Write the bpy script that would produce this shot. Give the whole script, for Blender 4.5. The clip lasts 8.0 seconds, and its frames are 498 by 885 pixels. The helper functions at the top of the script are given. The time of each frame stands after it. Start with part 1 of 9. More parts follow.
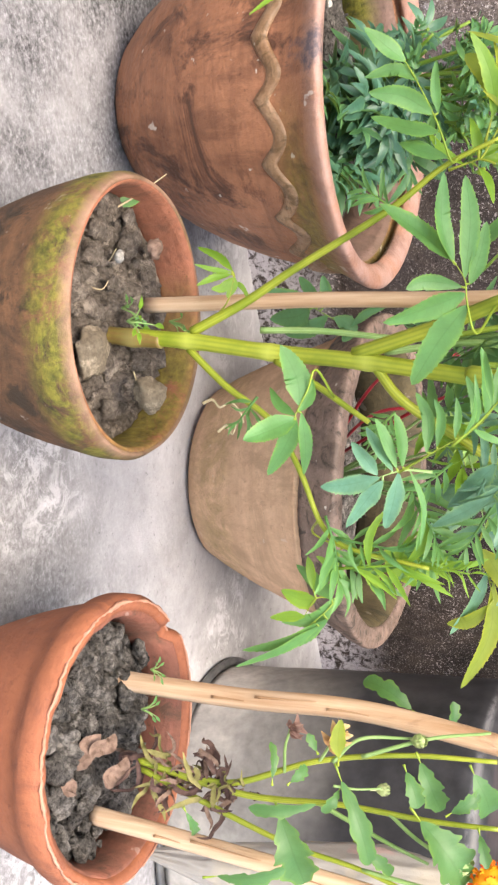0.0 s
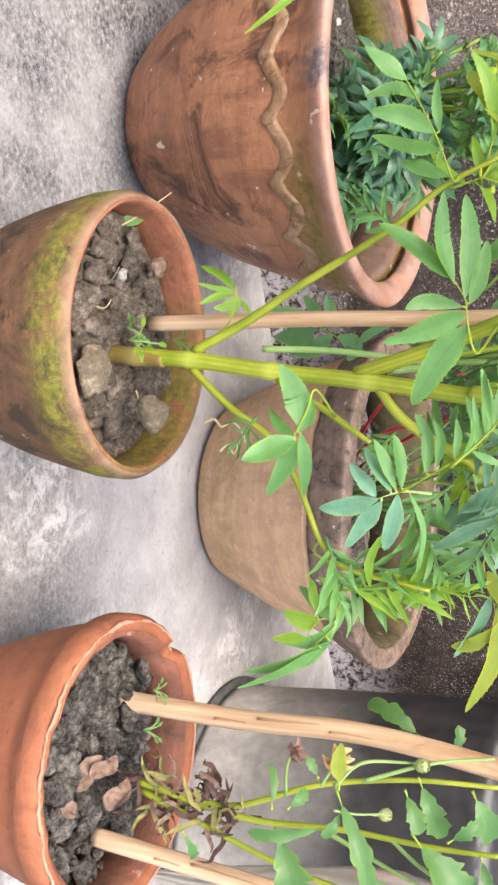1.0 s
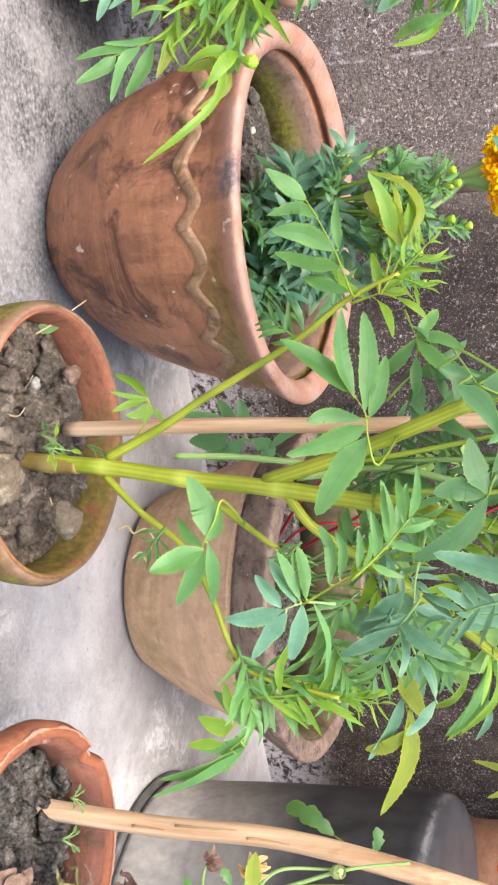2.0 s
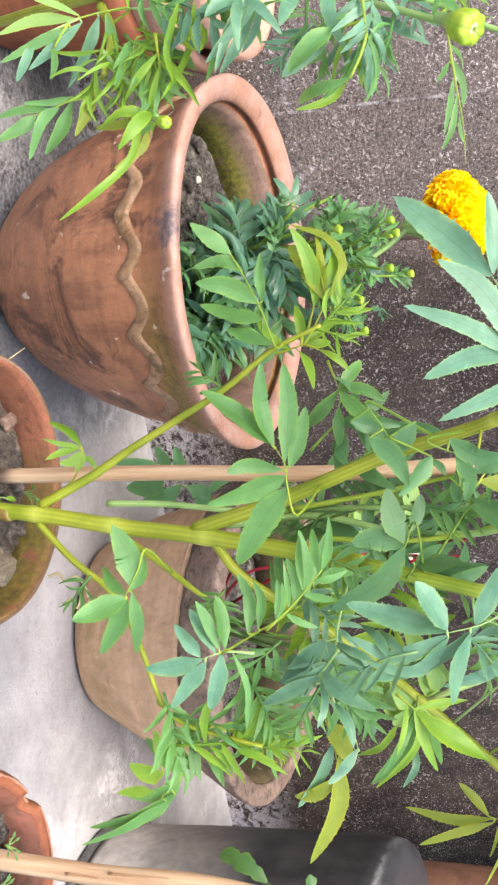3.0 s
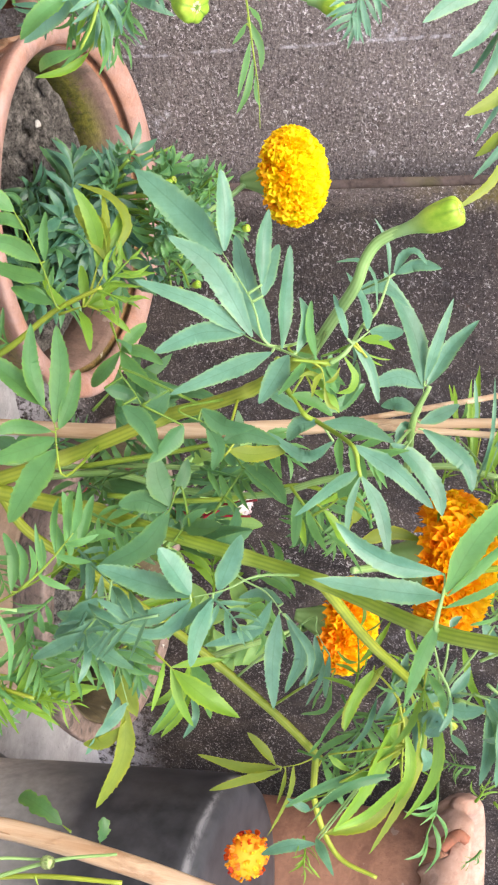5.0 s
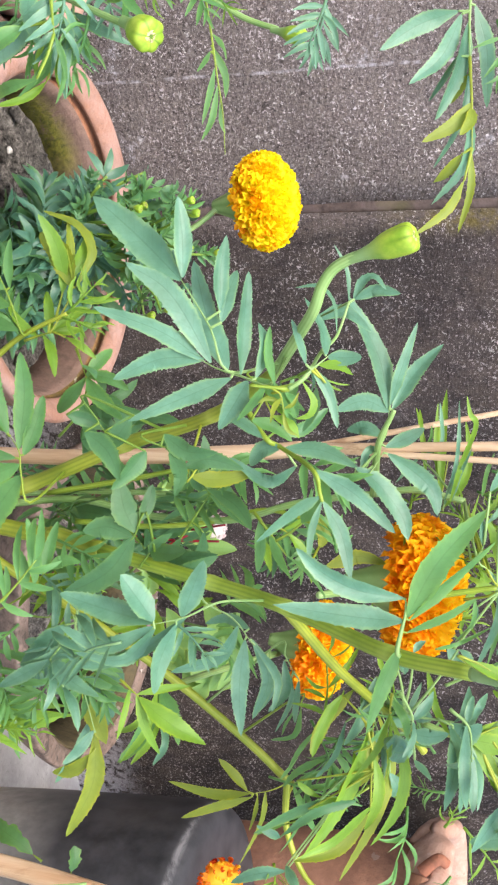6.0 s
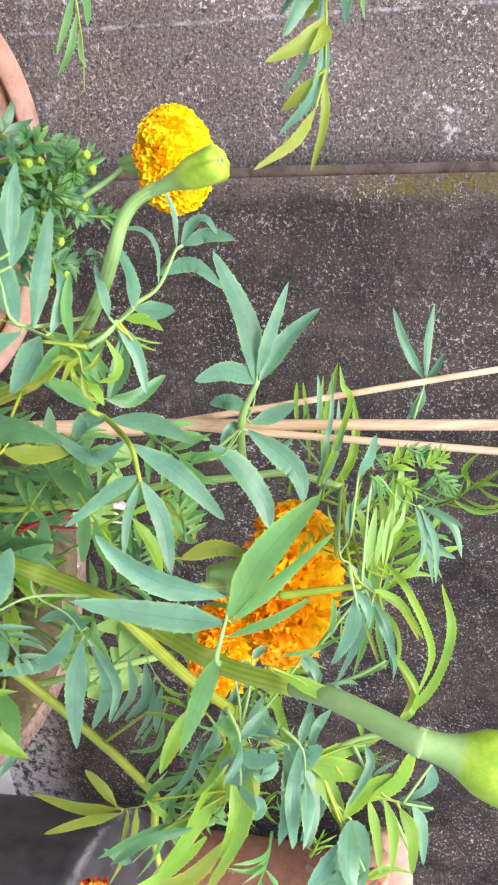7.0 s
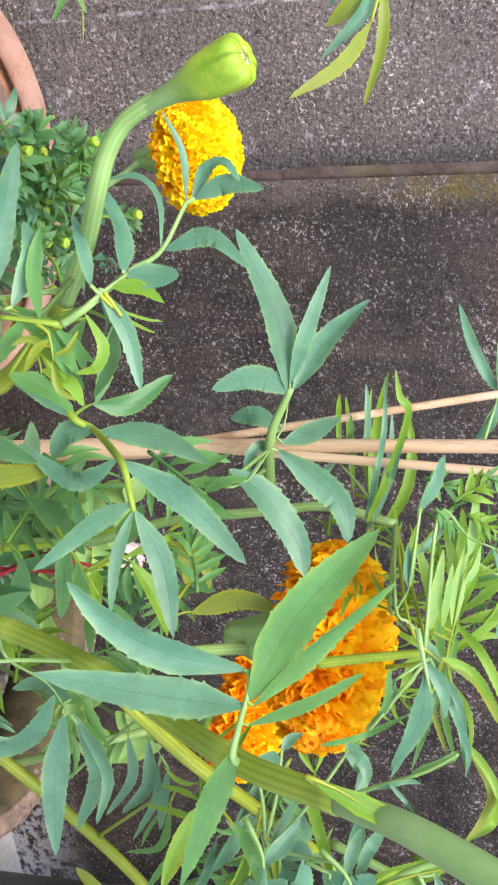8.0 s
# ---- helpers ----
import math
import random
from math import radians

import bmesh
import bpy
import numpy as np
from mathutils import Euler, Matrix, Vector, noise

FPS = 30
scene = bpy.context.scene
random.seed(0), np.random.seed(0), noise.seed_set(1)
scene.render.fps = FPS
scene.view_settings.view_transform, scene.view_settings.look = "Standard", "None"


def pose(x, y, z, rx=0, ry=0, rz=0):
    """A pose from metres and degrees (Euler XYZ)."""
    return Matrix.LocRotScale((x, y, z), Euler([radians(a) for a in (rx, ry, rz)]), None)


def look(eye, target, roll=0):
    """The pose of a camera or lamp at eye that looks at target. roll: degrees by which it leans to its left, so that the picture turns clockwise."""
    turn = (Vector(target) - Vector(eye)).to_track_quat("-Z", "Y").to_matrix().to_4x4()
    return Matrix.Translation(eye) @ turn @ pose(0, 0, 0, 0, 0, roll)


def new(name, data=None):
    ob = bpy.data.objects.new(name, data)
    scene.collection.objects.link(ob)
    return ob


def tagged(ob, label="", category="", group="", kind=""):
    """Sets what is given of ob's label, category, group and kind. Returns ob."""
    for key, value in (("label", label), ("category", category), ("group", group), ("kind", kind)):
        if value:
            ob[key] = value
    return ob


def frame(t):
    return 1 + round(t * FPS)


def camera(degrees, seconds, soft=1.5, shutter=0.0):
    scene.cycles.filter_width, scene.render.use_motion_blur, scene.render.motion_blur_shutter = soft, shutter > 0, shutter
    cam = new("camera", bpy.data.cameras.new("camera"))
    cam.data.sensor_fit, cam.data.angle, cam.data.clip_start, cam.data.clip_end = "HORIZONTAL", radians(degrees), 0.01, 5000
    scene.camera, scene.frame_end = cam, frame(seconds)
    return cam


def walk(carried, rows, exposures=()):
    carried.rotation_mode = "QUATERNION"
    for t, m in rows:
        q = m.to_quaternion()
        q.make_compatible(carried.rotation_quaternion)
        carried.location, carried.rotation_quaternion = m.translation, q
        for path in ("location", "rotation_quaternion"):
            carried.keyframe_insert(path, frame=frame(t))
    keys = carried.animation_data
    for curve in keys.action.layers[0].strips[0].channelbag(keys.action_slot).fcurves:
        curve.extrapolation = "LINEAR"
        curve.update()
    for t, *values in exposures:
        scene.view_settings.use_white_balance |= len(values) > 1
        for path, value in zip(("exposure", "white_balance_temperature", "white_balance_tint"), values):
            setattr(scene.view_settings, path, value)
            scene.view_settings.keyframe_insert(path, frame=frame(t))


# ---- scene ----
cam = camera(24.8, 8.0, 2.2, 0.2)
PATH = [
    (0, (-0.018, -0.052, 0.537), (0.959, 1.518, -0.228), 92.5),
    (0.5, (-0.004, -0.050, 0.541), (0.987, 1.501, -0.240), 92.4),
    (1, (-0.015, -0.041, 0.549), (0.930, 1.527, -0.256), 92.4),
    (1.5, (-0.030, -0.034, 0.569), (0.847, 1.591, -0.200), 91.8),
    (1.7, (-0.034, -0.031, 0.569), (0.832, 1.616, -0.162), 90.5),
    (2.8, (-0.041, -0.024, 0.610), (0.781, 1.655, -0.101), 90.2),
    (3, (-0.043, -0.019, 0.615), (0.758, 1.675, -0.086), 89.6),
    (3.5, (-0.049, 0.000, 0.639), (0.743, 1.707, -0.038), 89.9),
    (4, (-0.053, -0.002, 0.676), (0.766, 1.702, 0.024), 91.2),
    (4.5, (-0.050, 0.010, 0.701), (0.829, 1.682, 0.044), 92.5),
    (4.7, (-0.052, 0.013, 0.709), (0.857, 1.679, 0.078), 92.5),
    (5.8, (-0.052, 0.015, 0.729), (0.863, 1.697, 0.154), 92.1),
    (6, (-0.052, 0.019, 0.732), (0.841, 1.708, 0.141), 91.8),
    (6.5, (-0.038, 0.060, 0.775), (0.878, 1.738, 0.187), 92.7),
    (7, (0.005, 0.113, 0.794), (0.907, 1.790, 0.184), 92.9),
    (7.5, (0.058, 0.191, 0.773), (0.925, 1.869, 0.115), 92.9),
    (8, (0.071, 0.216, 0.755), (0.896, 1.913, 0.092), 92.7),
]
walk(cam, [(t, look(eye, target, roll)) for t, eye, target, roll in PATH], [(0.0, 2.01, 7050, 10), (0.5, 1.97, 7050, 10), (1.0, 2.02, 7000, 10), (1.5, 2.02, 6850, 10), (3.0, 2.02, 6800, 10), (3.5, 2.09, 6750, 10), (4.0, 2.12, 6700, 10), (4.5, 1.98, 6700, 10), (6.0, 1.82, 6550, 9), (6.5, 1.86, 6500, 9), (7.0, 1.88, 6550, 9.5), (7.5, 1.83, 6500, 8), (8.0, 1.7, 6500, 7.5)])
SKY, SUN = 0.12, 1.5

# ---- world and sun ----
world = bpy.data.worlds.new("world")
scene.world = world
world.use_nodes = True
wn = world.node_tree.nodes
sky = wn.new("ShaderNodeTexSky")
sky.sky_type = "NISHITA"
sky.sun_disc = False
sky.sun_elevation, sky.sun_rotation = radians(62), radians(215)
sky.air_density, sky.dust_density = 1.1, 2.2
world.node_tree.links.new(sky.outputs[0], wn["Background"].inputs[0])
wn["Background"].inputs[1].default_value = SKY
sun_data = bpy.data.lights.new("sun", "SUN")
sun_data.energy, sun_data.angle, sun_data.color = SUN, radians(40), (1.0, 0.955, 0.89)
sun_ob = new("sun", sun_data)
sun_ob.matrix_world = look((-1.0, -1.4, 3.2), (0, 0, 0))

# ---- materials ----


class Mat:
    """A node material with short calls for its nodes."""

    def __init__(self, name, rough=0.8, spec=0.3):
        self.m = bpy.data.materials.new(name)
        self.m.use_nodes = True
        self.t = self.m.node_tree
        self.b = self.t.nodes["Principled BSDF"]
        self.b.inputs["Roughness"].default_value = rough
        self.b.inputs["Specular IOR Level"].default_value = spec
        self.co = self.t.nodes.new("ShaderNodeTexCoord").outputs["Object"]

    def n(self, kind, **values):
        node = self.t.nodes.new(kind)
        for key, value in values.items():
            node.inputs[key.replace("_", " ")].default_value = value
        return node

    def link(self, a, b):
        self.t.links.new(a, b)

    def noise(self, scale, detail=6.0, rough=0.6, distortion=0.0, stretch=None):
        node = self.n("ShaderNodeTexNoise", Scale=scale, Detail=detail, Roughness=rough, Distortion=distortion)
        if stretch:
            mp = self.n("ShaderNodeMapping")
            mp.inputs["Scale"].default_value = stretch
            self.link(self.co, mp.inputs[0])
            self.link(mp.outputs[0], node.inputs["Vector"])
        else:
            self.link(self.co, node.inputs["Vector"])
        return node.outputs["Fac"]

    def ramp(self, fac, *stops):
        node = self.t.nodes.new("ShaderNodeValToRGB")
        el = node.color_ramp.elements
        while len(el) < len(stops):
            el.new(0.5)
        for e, (p, c) in zip(el, stops):
            e.position = p
            e.color = (*c, 1) if isinstance(c, tuple) else (c, c, c, 1)
        self.link(fac, node.inputs[0])
        return node.outputs[0]

    def mix(self, fac, a, b, blend="MIX"):
        node = self.t.nodes.new("ShaderNodeMix")
        node.data_type, node.blend_type = "RGBA", blend
        for value, socket in ((fac, node.inputs[0]), (a, node.inputs[6]), (b, node.inputs[7])):
            if isinstance(value, (int, float)):
                socket.default_value = value
            elif isinstance(value, tuple):
                socket.default_value = (*value, 1)
            else:
                self.link(value, socket)
        return node.outputs[2]

    def math(self, op, a, b=0.0, clamp=False):
        node = self.t.nodes.new("ShaderNodeMath")
        node.operation, node.use_clamp = op, clamp
        for value, socket in ((a, node.inputs[0]), (b, node.inputs[1])):
            if isinstance(value, (int, float)):
                socket.default_value = value
            else:
                self.link(value, socket)
        return node.outputs[0]

    def axis(self, which):
        node = self.t.nodes.new("ShaderNodeSeparateXYZ")
        self.link(self.co, node.inputs[0])
        return node.outputs[which]

    def span(self, value, lo, hi):
        node = self.n("ShaderNodeMapRange", From_Min=lo, From_Max=hi)
        self.link(value, node.inputs[0])
        return node.outputs[0]

    def bump(self, height, strength=0.4, distance=0.002):
        node = self.n("ShaderNodeBump", Strength=strength, Distance=distance)
        self.link(height, node.inputs["Height"])
        self.link(node.outputs[0], self.b.inputs["Normal"])

    def base(self, colour):
        self.link(colour, self.b.inputs["Base Color"])
        return self.m

    def chance(self):
        return self.t.nodes.new("ShaderNodeObjectInfo").outputs["Random"]

    def island(self):
        return self.t.nodes.new("ShaderNodeNewGeometry").outputs["Random Per Island"]


def concrete_floor():
    k = Mat("floor_concrete", 0.85)
    big = k.noise(2.6, 5, 0.55, 0.4)
    mid = k.noise(16, 8, 0.7)
    fine = k.noise(230, 5, 0.75)
    c = k.mix(0.5, k.ramp(big, (0.36, (0.3267, 0.3119, 0.3132)), (0.6, (0.4801, 0.4623, 0.4698))), k.ramp(mid, (0.36, (0.2673, 0.2534, 0.2538)), (0.62, (0.5247, 0.5069, 0.5184))))
    grit = k.ramp(k.noise(210, 6, 0.75), (0.40, (0.0396, 0.0376, 0.0378)), (0.47, (0.1237, 0.1188, 0.122)), (0.55, (0.193, 0.1861, 0.1912)), (0.64, (0.3663, 0.3534, 0.3618)))
    worn = k.math("MAXIMUM", k.span(k.axis(0), 0.50, 0.16), k.math("MULTIPLY", k.span(k.axis(1), 0.75, 0.55), 0.8))
    worn = k.math("MULTIPLY", worn, k.ramp(k.noise(9, 6, 0.7), (0.36, 0.25), (0.56, 1.0)))
    c = k.mix(k.math("MULTIPLY", worn, 0.95), c, grit)
    c = k.mix(0.14, c, grit)
    c = k.mix(k.math("MULTIPLY", k.ramp(k.noise(5, 6, 0.7, 1.0), (0.54, 0.0), (0.66, 1.0)), 0.35), c, (0.2475, 0.2326, 0.2376))
    scuff_glint = k.math("MULTIPLY", k.ramp(k.noise(4.5, 5, 0.6, 0.8), (0.50, 0.0), (0.60, 1.0)), k.ramp(k.noise(45, 8, 0.8, 0.6), (0.46, 0.0), (0.56, 1.0)))
    scuff_glint = k.math("MULTIPLY", scuff_glint, k.span(k.axis(0), 0.30, 0.42))
    c = k.mix(k.math("MULTIPLY", scuff_glint, 0.75), c, (0.6534, 0.6336, 0.6534))
    pits = k.ramp(k.noise(130, 6, 0.8, 0.4), (0.34, 1.0), (0.40, 0.0))
    c = k.mix(k.math("MULTIPLY", pits, 0.6), c, (0.1089, 0.103, 0.1048))
    k.bump(k.math("ADD", fine, k.math("MULTIPLY", mid, 1.5)), 0.5, 0.002)
    return k.base(c)


def wall_concrete():
    k = Mat("wall_concrete", 0.9, 0.2)
    big = k.noise(3.5, 6, 0.6, 0.5)
    streak = k.noise(6, 6, 0.65, 0.3, (1.06, 0.97, 0.44))
    fine = k.noise(330, 4, 0.7)
    speck = k.noise(300, 3, 0.6, 0.3)
    c = k.ramp(big, (0.32, (0.0996, 0.0757, 0.0693)), (0.5, (0.1495, 0.1174, 0.1084)), (0.68, (0.2192, 0.1775, 0.1679)))
    c = k.mix(0.5, c, k.ramp(streak, (0.38, (0.0697, 0.0524, 0.0498)), (0.6, (0.2192, 0.1746, 0.1647))))
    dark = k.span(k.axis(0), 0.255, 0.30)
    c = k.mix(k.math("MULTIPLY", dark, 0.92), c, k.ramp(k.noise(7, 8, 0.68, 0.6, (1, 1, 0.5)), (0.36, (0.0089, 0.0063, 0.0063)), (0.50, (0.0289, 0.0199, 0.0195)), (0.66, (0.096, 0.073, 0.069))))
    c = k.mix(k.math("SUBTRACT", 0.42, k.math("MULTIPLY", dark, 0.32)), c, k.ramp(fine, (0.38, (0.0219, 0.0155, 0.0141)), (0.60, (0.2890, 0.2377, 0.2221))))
    blot = k.ramp(k.noise(34, 6, 0.7, 0.5), (0.40, 0.0), (0.62, 1.0))
    c = k.mix(k.math("MULTIPLY", blot, k.math("SUBTRACT", 0.22, k.math("MULTIPLY", dark, 0.12))), c, (0.1786, 0.1520, 0.1261))
    # concrete gets gradually darker towards the right, its edge broken by noise
    right_dark = k.math("MULTIPLY", k.span(k.math("ADD", k.axis(0), k.math("MULTIPLY", k.noise(5, 6, 0.7), 0.35)), 0.44, 0.74), 0.78)
    c = k.mix(right_dark, c, k.ramp(k.noise(26, 7, 0.75), (0.38, (0.0075, 0.0060, 0.0061)), (0.66, (0.0489, 0.0380, 0.0355))))
    cloud = k.ramp(k.noise(20, 7, 0.72, 0.6, (1, 1, 0.42)), (0.46, 0.0), (0.62, 1.0))
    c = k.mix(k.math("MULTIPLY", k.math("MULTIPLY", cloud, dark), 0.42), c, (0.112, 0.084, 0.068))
    crowd = k.ramp(k.noise(13, 6, 0.7), (0.42, 0.06), (0.62, 1.0))
    dots = k.math("MULTIPLY", k.ramp(speck, (0.60, 0.0), (0.625, 1.0)), crowd)
    c = k.mix(k.math("MULTIPLY", dots, k.math("SUBTRACT", 0.95, k.math("MULTIPLY", dark, 0.45))), c, (0.6576, 0.5626, 0.5634))
    pores = k.math("MULTIPLY", k.ramp(k.noise(190, 5, 0.75, 0.4), (0.40, 1.0), (0.455, 0.0)), k.ramp(k.noise(9, 4, 0.6), (0.30, 0.35), (0.62, 1.0)))
    c = k.mix(k.math("MULTIPLY", pores, 0.72), c, (0.0160, 0.0125, 0.0118))
    flakes = k.math("MULTIPLY", k.ramp(k.noise(170, 4, 0.7, 0.8), (0.625, 0.0), (0.645, 1.0)), crowd)
    c = k.mix(k.math("MULTIPLY", flakes, k.math("SUBTRACT", 0.9, k.math("MULTIPLY", dark, 0.35))), c, (0.6956, 0.6400, 0.6008))
    tiny = k.ramp(k.noise(480, 2, 0.5), (0.63, 0.0), (0.68, 1.0))
    c = k.mix(k.math("MULTIPLY", tiny, k.math("SUBTRACT", 0.6, k.math("MULTIPLY", dark, 0.3))), c, (0.5381, 0.4559, 0.4442))
    patch = k.math("MULTIPLY", k.ramp(k.noise(11, 5, 0.7), (0.60, 0.0), (0.68, 1.0)), k.ramp(k.noise(120, 5, 0.7), (0.44, 0.0), (0.54, 1.0)))
    c = k.mix(k.math("MULTIPLY", patch, k.math("SUBTRACT", 0.6, k.math("MULTIPLY", dark, 0.5))), c, (0.5978, 0.5529, 0.5851))
    salt = k.math("MULTIPLY", k.span(k.axis(2), 0.11, 0.02), k.ramp(k.noise(90, 6, 0.75, 0.5), (0.42, 0.0), (0.54, 1.0)))
    c = k.mix(k.math("MULTIPLY", salt, 0.85), c, (0.6576, 0.6208, 0.6718))
    off = k.math("ABSOLUTE", k.math("SUBTRACT", k.axis(0), 0.283))
    damp = k.math("MULTIPLY", k.math("MULTIPLY", k.span(off, 0.020, 0.004), k.span(k.axis(2), 0.50, 0.60)), k.ramp(k.noise(60, 6, 0.7), (0.40, 0.0), (0.56, 1.0)))
    c = k.mix(k.math("MULTIPLY", damp, 0.8), c, (0.1245, 0.0951, 0.0238))
    dx = k.math("MULTIPLY", k.math("SUBTRACT", k.axis(0), 0.229), 0.55)
    dz = k.math("SUBTRACT", k.axis(2), 0.641)
    far = k.math("SQRT", k.math("ADD", k.math("MULTIPLY", dx, dx), k.math("MULTIPLY", dz, dz)))
    splash = k.ramp(k.math("ADD", k.math("MULTIPLY", far, 9.0), k.noise(95, 5, 0.75)), (0.46, 1.0), (0.54, 0.0))
    c = k.mix(k.math("MULTIPLY", splash, 0.7), c, (0.6768, 0.6400, 0.6501))
    line = k.math("ABSOLUTE", k.math("SUBTRACT", k.math("ADD", k.axis(0), k.math("MULTIPLY", k.noise(12, 3), 0.006)), 0.131))
    vein = k.math("MULTIPLY", k.span(line, 0.0022, 0.0008), k.ramp(k.noise(80, 5, 0.7), (0.44, 0.0), (0.60, 0.5)))
    c = k.mix(vein, c, (0.5779, 0.5335, 0.5634))
    k.bump(k.math("ADD", fine, k.math("MULTIPLY", speck, 1.2)), 0.7, 0.003)
    return k.base(c)


def joint_plaster():
    k = Mat("joint_plaster", 0.9, 0.2)
    c = k.ramp(k.noise(40, 6, 0.7, 0.4), (0.35, (0.0424, 0.0291, 0.0242)), (0.6, (0.1272, 0.0921, 0.0825)))
    moss = k.ramp(k.noise(14, 4, 0.6), (0.55, 0.0), (0.68, 0.5))
    c = k.mix(moss, c, (0.106, 0.097, 0.033))
    k.bump(k.noise(150, 4), 0.5, 0.002)
    return k.base(c)


def terracotta(name, light, dark, stain, stain_amount, moss=0.0, moss_band=(0.09, 0.14), chalk=0.15, rough=0.75, scale=1.0, lip=None, moss_side=None, scorch=None):
    k = Mat(name, rough, 0.35)
    big = k.noise(9 * scale, 6, 0.6, 0.6)
    fine = k.noise(160, 5, 0.7)
    c = k.ramp(big, (0.34, dark), (0.62, light))
    c = k.mix(0.22, c, k.ramp(fine, (0.35, dark), (0.65, light)), "MIX")
    c = k.mix(0.35, c, k.ramp(k.noise(80, 7, 0.75, 0.3), (0.38, dark), (0.60, tuple(min(1, v * 1.12) for v in light))))
    blot = k.ramp(k.noise(13 * scale, 7, 0.7, 1.0), (0.52, 0.0), (0.62, 1.0))
    c = k.mix(k.math("MULTIPLY", blot, stain_amount), c, stain)
    rings = k.ramp(k.noise(5, 5, 0.6, 0.2, (1, 1, 14)), (0.45, 0.0), (0.62, 1.0))
    c = k.mix(k.math("MULTIPLY", rings, 0.3), c, stain)
    drip = k.ramp(k.noise(30, 6, 0.65, 0.4, (1, 1, 0.16)), (0.50, 0.0), (0.60, 1.0))
    c = k.mix(k.math("MULTIPLY", drip, 0.45 * stain_amount), c, stain)
    speck = k.ramp(k.noise(210, 3, 0.6), (0.30, 1.0), (0.37, 0.0))
    c = k.mix(k.math("MULTIPLY", speck, 0.5), c, stain)
    chip = k.ramp(k.noise(55, 3, 0.5), (0.685, 0.0), (0.71, 1.0))
    c = k.mix(k.math("MULTIPLY", chip, chalk), c, (0.75, 0.68, 0.6))
    if moss:
        lo, hi = moss_band
        z = k.axis(2)
        band = k.math("MULTIPLY", k.span(z, lo, (lo + hi) / 2), k.span(z, hi + 0.012, hi - 0.006))
        if moss_side:
            band = k.math("MULTIPLY", band, k.span(k.axis(0), *moss_side))
        thick = 0.07 if moss_side else 0.0
        grow = k.ramp(k.noise(32, 9, 0.82, 0.8), (0.42 - thick, 0.0), (0.52 - thick, 1.0))
        c = k.mix(k.math("MULTIPLY", k.math("MULTIPLY", grow, band), moss), c, k.ramp(fine, (0.35, (0.075, 0.08, 0.012)), (0.65, (0.235, 0.215, 0.03))))
    if lip:
        lo, hi, lip_colour = lip
        edge = k.span(k.math("ADD", k.axis(2), k.math("MULTIPLY", k.noise(25, 5), 0.008)), lo + 0.004, hi + 0.004)
        c = k.mix(k.math("MULTIPLY", k.math("MULTIPLY", edge, 0.92), k.ramp(k.noise(30, 6, 0.7), (0.36, 0.35), (0.6, 1.0))), c, k.mix(big, tuple(v * 0.72 for v in lip_colour), lip_colour))
    if scorch:
        square = [k.math("POWER", k.math("SUBTRACT", k.axis(n), scorch[n]), 2.0) for n in range(3)]
        off = k.math("SQRT", k.math("ADD", square[0], k.math("ADD", square[1], square[2])))
        burnt = k.ramp(k.math("ADD", k.math("MULTIPLY", off, 14.0), k.noise(60, 6, 0.7)), (0.58, 1.0), (0.76, 0.0))
        c = k.mix(k.math("MULTIPLY", burnt, 0.8), c, (0.055, 0.055, 0.075))
    k.bump(k.math("ADD", fine, k.math("MULTIPLY", k.noise(40, 5, 0.6), 2.0)), 0.5, 0.0018)
    return k.base(c)


def soil_mat(name, lo, hi):
    k = Mat(name, 0.95, 0.15)
    c = k.ramp(k.noise(55, 9, 0.8), (0.41, lo), (0.52, tuple(0.3 * v + 0.2 * u for u, v in zip(lo, hi))), (0.61, hi))
    c = k.mix(0.3, c, k.ramp(k.noise(300, 3), (0.35, lo), (0.65, hi)))
    k.bump(k.noise(110, 9, 0.85), 1.0, 0.008)
    return k.base(c)


